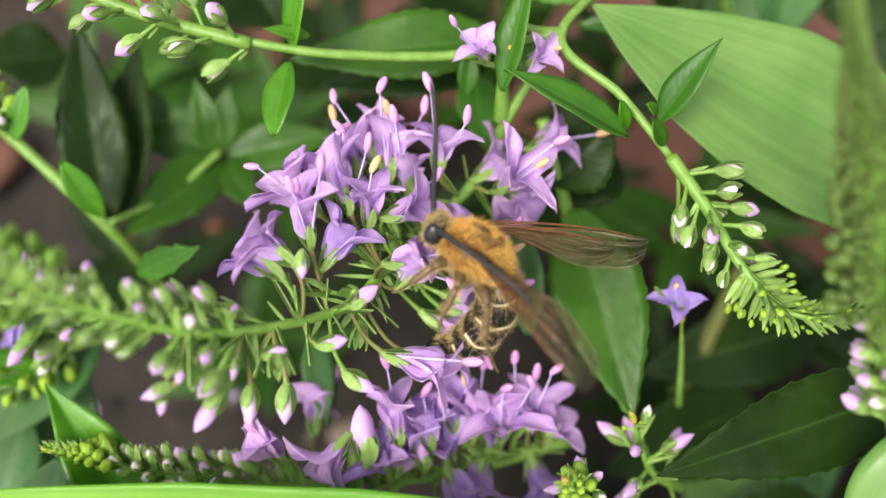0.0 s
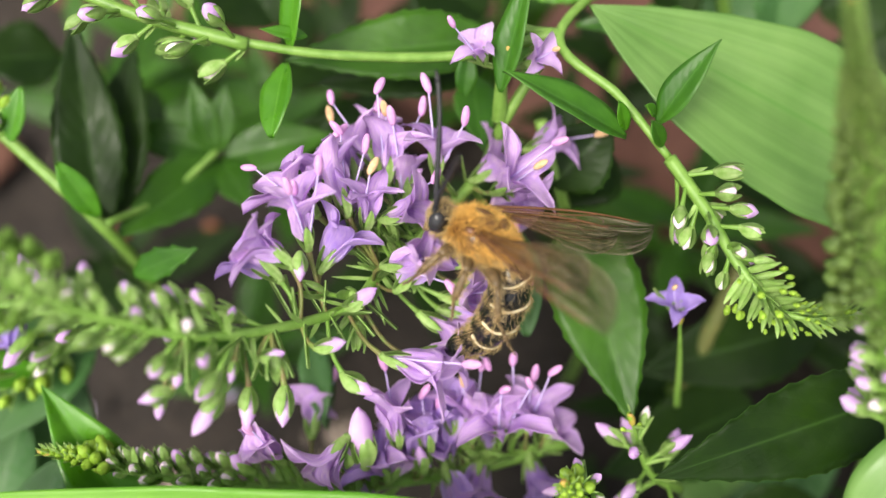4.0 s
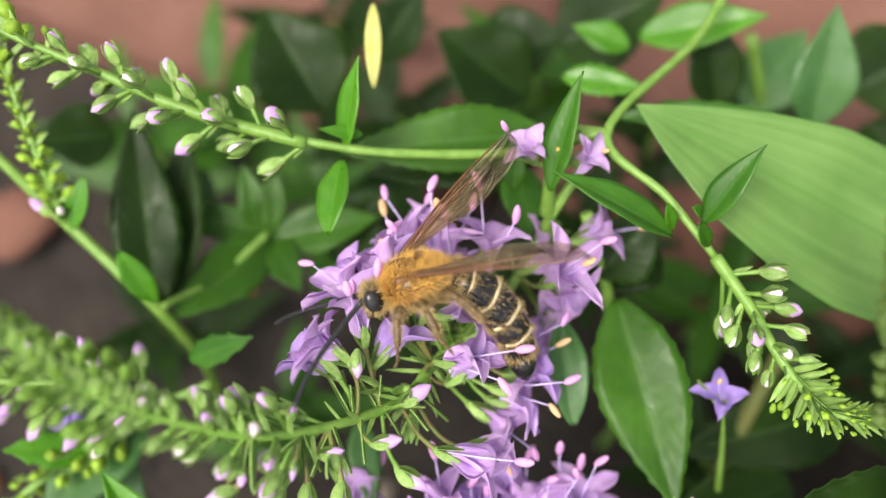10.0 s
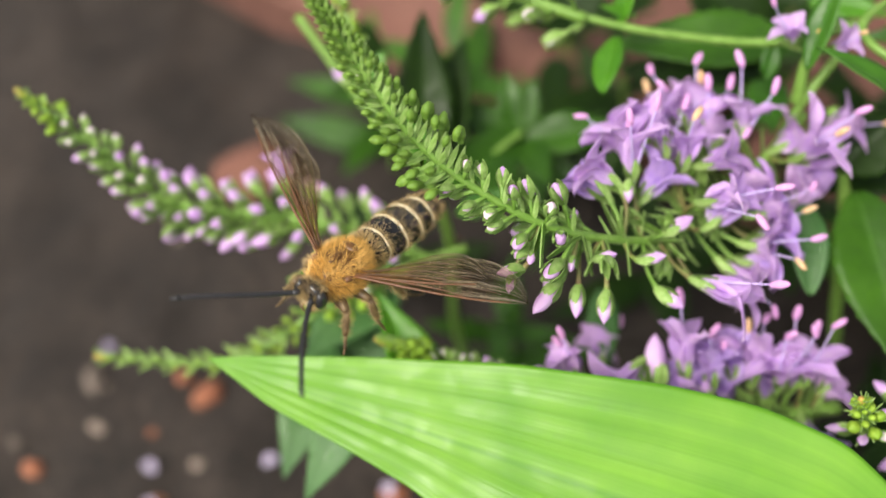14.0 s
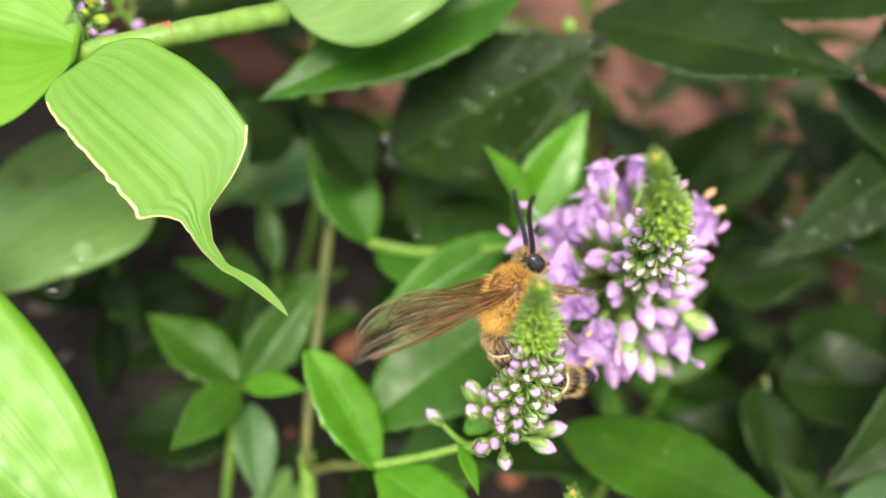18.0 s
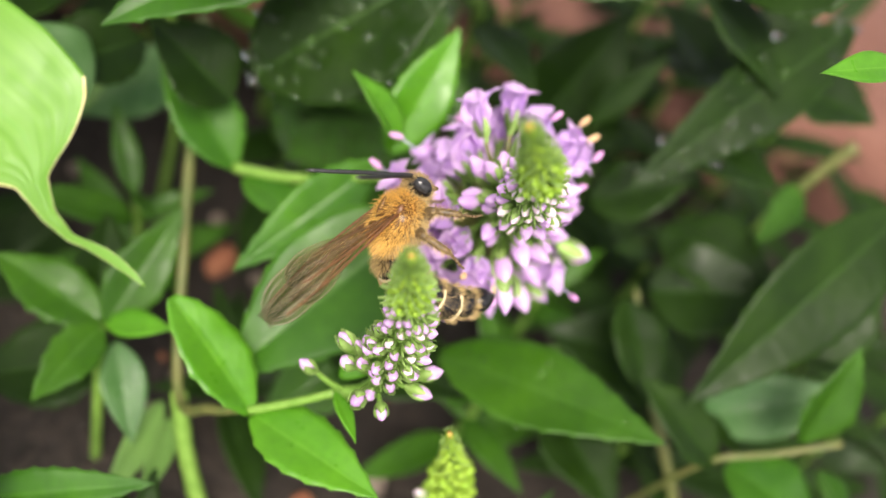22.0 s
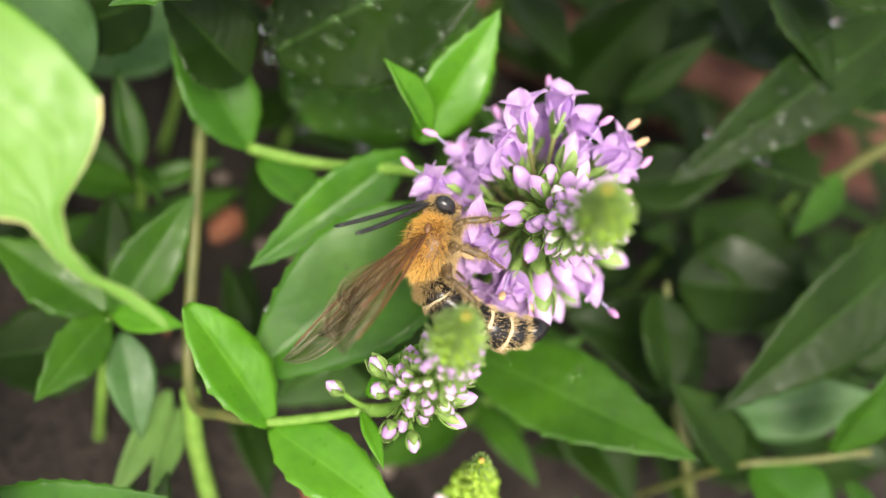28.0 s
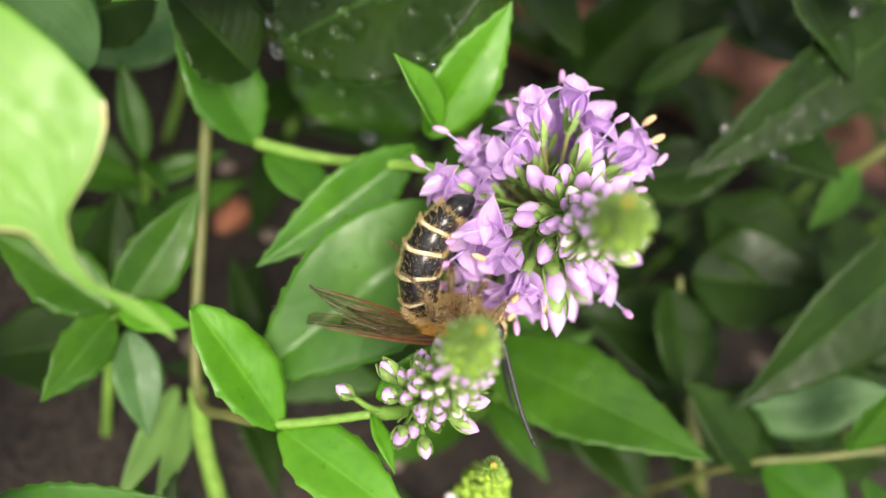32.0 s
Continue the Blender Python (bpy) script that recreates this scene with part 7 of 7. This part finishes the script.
# seconds; abdomen curl and side swing; left wing's sweep and rise; right wing's sweep and rise; head nod and turn; the wings' rolls
JOINTS = [
    (0, 130, 0, 45.6, -6.6, 24.9, -15.4, 10, 0, -16, -8),
    (2.5, 130, 0, 37.3, -3.5, 29.2, -12.4, 10, 0, -12, -8),
    (4.5, 125, 0, 51.9, -15.9, 11.8, -10.7, 5, 0, -58, -16),
    (5, 133, 0, 39.8, -2.7, -14.2, -14, 3.3, 0, -8, -14),
    (6, 150, 0, 22.3, 4.7, -13.1, -16.1, 0, 0, -2, -20),
    (7, 85.6, -11.4, 26.1, -6.7, -22.9, -41.4, 0, 0, -8.7, -44.2),
    (8, 91, -16.4, 26.4, 0.8, 24.9, -37.2, 0, 0, -2.9, -50.3),
    (9, 140, -3.1, 16.5, -3.1, 10.4, -41.3, 10, 0, -9.1, -50.1),
    (9.5, 120, -7.7, 26.7, 0.1, 16, -28.9, 5, 0, -4.1, -38.9),
    (10, 101, -12.4, 27.3, 5.1, 18.7, -23.8, 0, 0, -5, -9.8),
    (11, 12, 0, 33.4, -56.4, 31, -22.6, 0, 0, -38, 38),
    (12, 35, 0, 104, -7.8, 46.9, -16.6, 10, 0, -62, 0),
    (13, 20, 0, 63.4, -3.7, 71.6, -16.5, 10, 0, -44, -6),
    (13.5, 20, 0, 57.9, -3.1, 60.1, -20.5, 0, 0, -36, -4.8),
    (14.5, 0, 0, 75, -10, 75, -10, 0, 0, 0, 0),
    (15.5, -5, 0, 36.1, -0.5, 13.9, -36.3, 0, 0, -4, 0),
    (16, -5, 0, 24.4, -57, 35.9, -16.2, 0, 0, 26, 0),
    (16.5, -5, 0, 7.9, -47, 33.3, -49, 0, 0, 12, 0),
    (17, 0, 0, 75, -10, 75, -10, 0, 0, 0, 0),
    (17.5, 110, 0, 75.9, -1.6, 6.4, -49.5, 10, 0, 30, 74),
    (19, 130, 0, 21, -3.5, 31.7, -24.6, 10, 0, 18, 68),
    (20, 130, 0, 28.7, 3.7, 37.5, -22.9, 10, 0, 26, 70),
    (21, 130, 0, 30.2, -8.5, 35.6, -31.4, 10, 0, 20, 66),
    (22, 130, 0, 18.2, -14.1, 25.9, -27.8, 10, 0, 20, 46),
    (24, 130, 0, 10.7, -17.9, 50.5, -25.9, 10, 0, 24, 72),
    (25, 132, 33.9, 3.9, -24.2, 37.6, -10.9, 10, 0, 27.9, 73.4),
    (25.5, 130, 29.3, 4.2, -24.6, 32.3, -11, 10, 0, 29.9, 71.4),
    (27.5, 121, 11.1, 6.3, -27.9, 31.1, -16.7, 10, 0, 27.8, 69.4),
    (28, 118, 6.6, 7.5, -30.1, 32.1, -20, 10, 0, 27.8, 71.4),
    (28.5, 95.5, 9, 26.9, -8.6, 35.1, -16, 5, 0, 21.6, 51.7),
    (29, 72.6, 11.4, 35.1, -12.7, 26.8, -19.2, 0, 0, 13.4, 26),
    (29.5, 79.4, 0.7, 8.8, -17.4, 40.6, -21.5, 0, 0, -30.7, -29.9),
    (30, 108, -10, 23.2, -17.1, 15.3, -32.7, 0, 0, -10.9, -33.7),
    (30.5, 90.6, -17.4, 20.9, -17.5, 15.1, -24.3, 0, 0, -0.1, -30.1),
    (31, 108, -24.9, 14, -17.2, 30.3, -7.7, 10, 0, 24.7, -6.5),
    (31.5, 123, -12.7, 15.8, -9.1, 27.5, -9.3, 10, 0, 28.8, -8.3),
    (32, 138, -0.5, 17.5, 7.6, -14.2, 14.3, 10, 0, -1.1, 20),
]
# seconds; left feeler's sideways turn and rise; right feeler's
FEELERS = [
    (0, 140, 15, 10, 56),
    (2.5, 130, 20, 10, 56),
    (4.5, 40, 80, 15, 70),
    (5, 25, 110, 15, 105),
    (6, 25, 135, 15, 120),
    (6.5, 25, 80, 15, 80),
    (7, 25, 10, 25, 20),
    (7.5, 60, 14, 55, 20),
    (8, 77, 12, 74, 21),
    (9, 25, 25, 5, 130),
    (9.5, 25, 30, 15, 80),
    (10, 30, -20, 30, -10),
    (11, 40, 10, 40, 10),
    (12, 40, -20, 40, -20),
    (13.5, 30, 10, 30, 10),
    (15.5, 42, 0, 42, 0),
    (16, 45, 0, 45, 0),
    (17, 45, 0, 45, 0),
    (18, 55, -5, 55, 42),
    (19, 45, -18, 60, 22),
    (20, 60, 60, 65, 80),
    (21, 78, 135, 68, 138),
    (23, 80, 138, 70, 140),
    (25.5, 60, 140, 70, 140),
    (28, 50, 140, 72, 140),
    (29, 15, 45, 60, 60),
    (30, 30, 20, 30, 20),
    (31, 25, 40, 25, 50),
    (32, 25, 60, 25, 60),
]


def motions():
    # the bitten leaf sinks while the wasp sits on it
    rest = BITTEN.matrix_basis.copy()
    walk(BITTEN, [(t, rest @ pose(0, 0, 0, 0, a, 0)) for t, a in ((0, 0), (14.8, 0), (15.4, 2), (15.9, 5), (16.5, 6), (16.8, 4), (17.0, -1.5), (17.3, 0), (32, 0))])
    walk(wasp, [(t, pose(x, y, z, a, b, c)) for t, x, y, z, a, b, c in BODY])
    walk(WASP["head"], [(j[0], Matrix.Translation((0.0034, 0, 0.0002)) @ pose(0, 0, 0, 0, j[7], j[8])) for j in JOINTS])
    rows = [[] for _ in range(6)]
    for j in JOINTS:
        m = Matrix.Translation((-0.0026, 0, -0.0001))
        for k, (seg, ln) in enumerate(WASP["segments"]):
            m = m @ pose(0, 0, 0, 0, -j[1] * (0.45 if k == 0 else 0.11), j[2] / 6)
            rows[k].append((j[0], m.copy()))
            m = m @ Matrix.Translation((-0.00092 * ln, 0, 0))
    for k, (seg, ln) in enumerate(WASP["segments"]):
        walk(seg, rows[k])
    for s, name, c in ((1, "left", 3), (-1, "right", 5)):
        fore, hind = WASP["wing_" + name]
        turn = [(j[0], Matrix.Translation((0.0006, 0.0017 * s, 0.0016)) @ pose(0, 0, 0, j[9 if s > 0 else 10], -j[c + 1], -s * j[c])) for j in JOINTS]
        walk(fore, turn)
        walk(hind, [(t, m @ Matrix.Translation((-0.0012, -0.0002 * s, -0.0003)) @ pose(0, 0, 0, 0, 3, s * 5)) for t, m in turn])
        feel = WASP["antenna_" + name]
        walk(feel, [(r[0], Matrix.Translation((0.0041, 0.0005 * s, 0.0006)) @ pose(0, 0, 0, 0, -r[2 if s > 0 else 4], s * r[1 if s > 0 else 3])) for r in FEELERS])


motions()
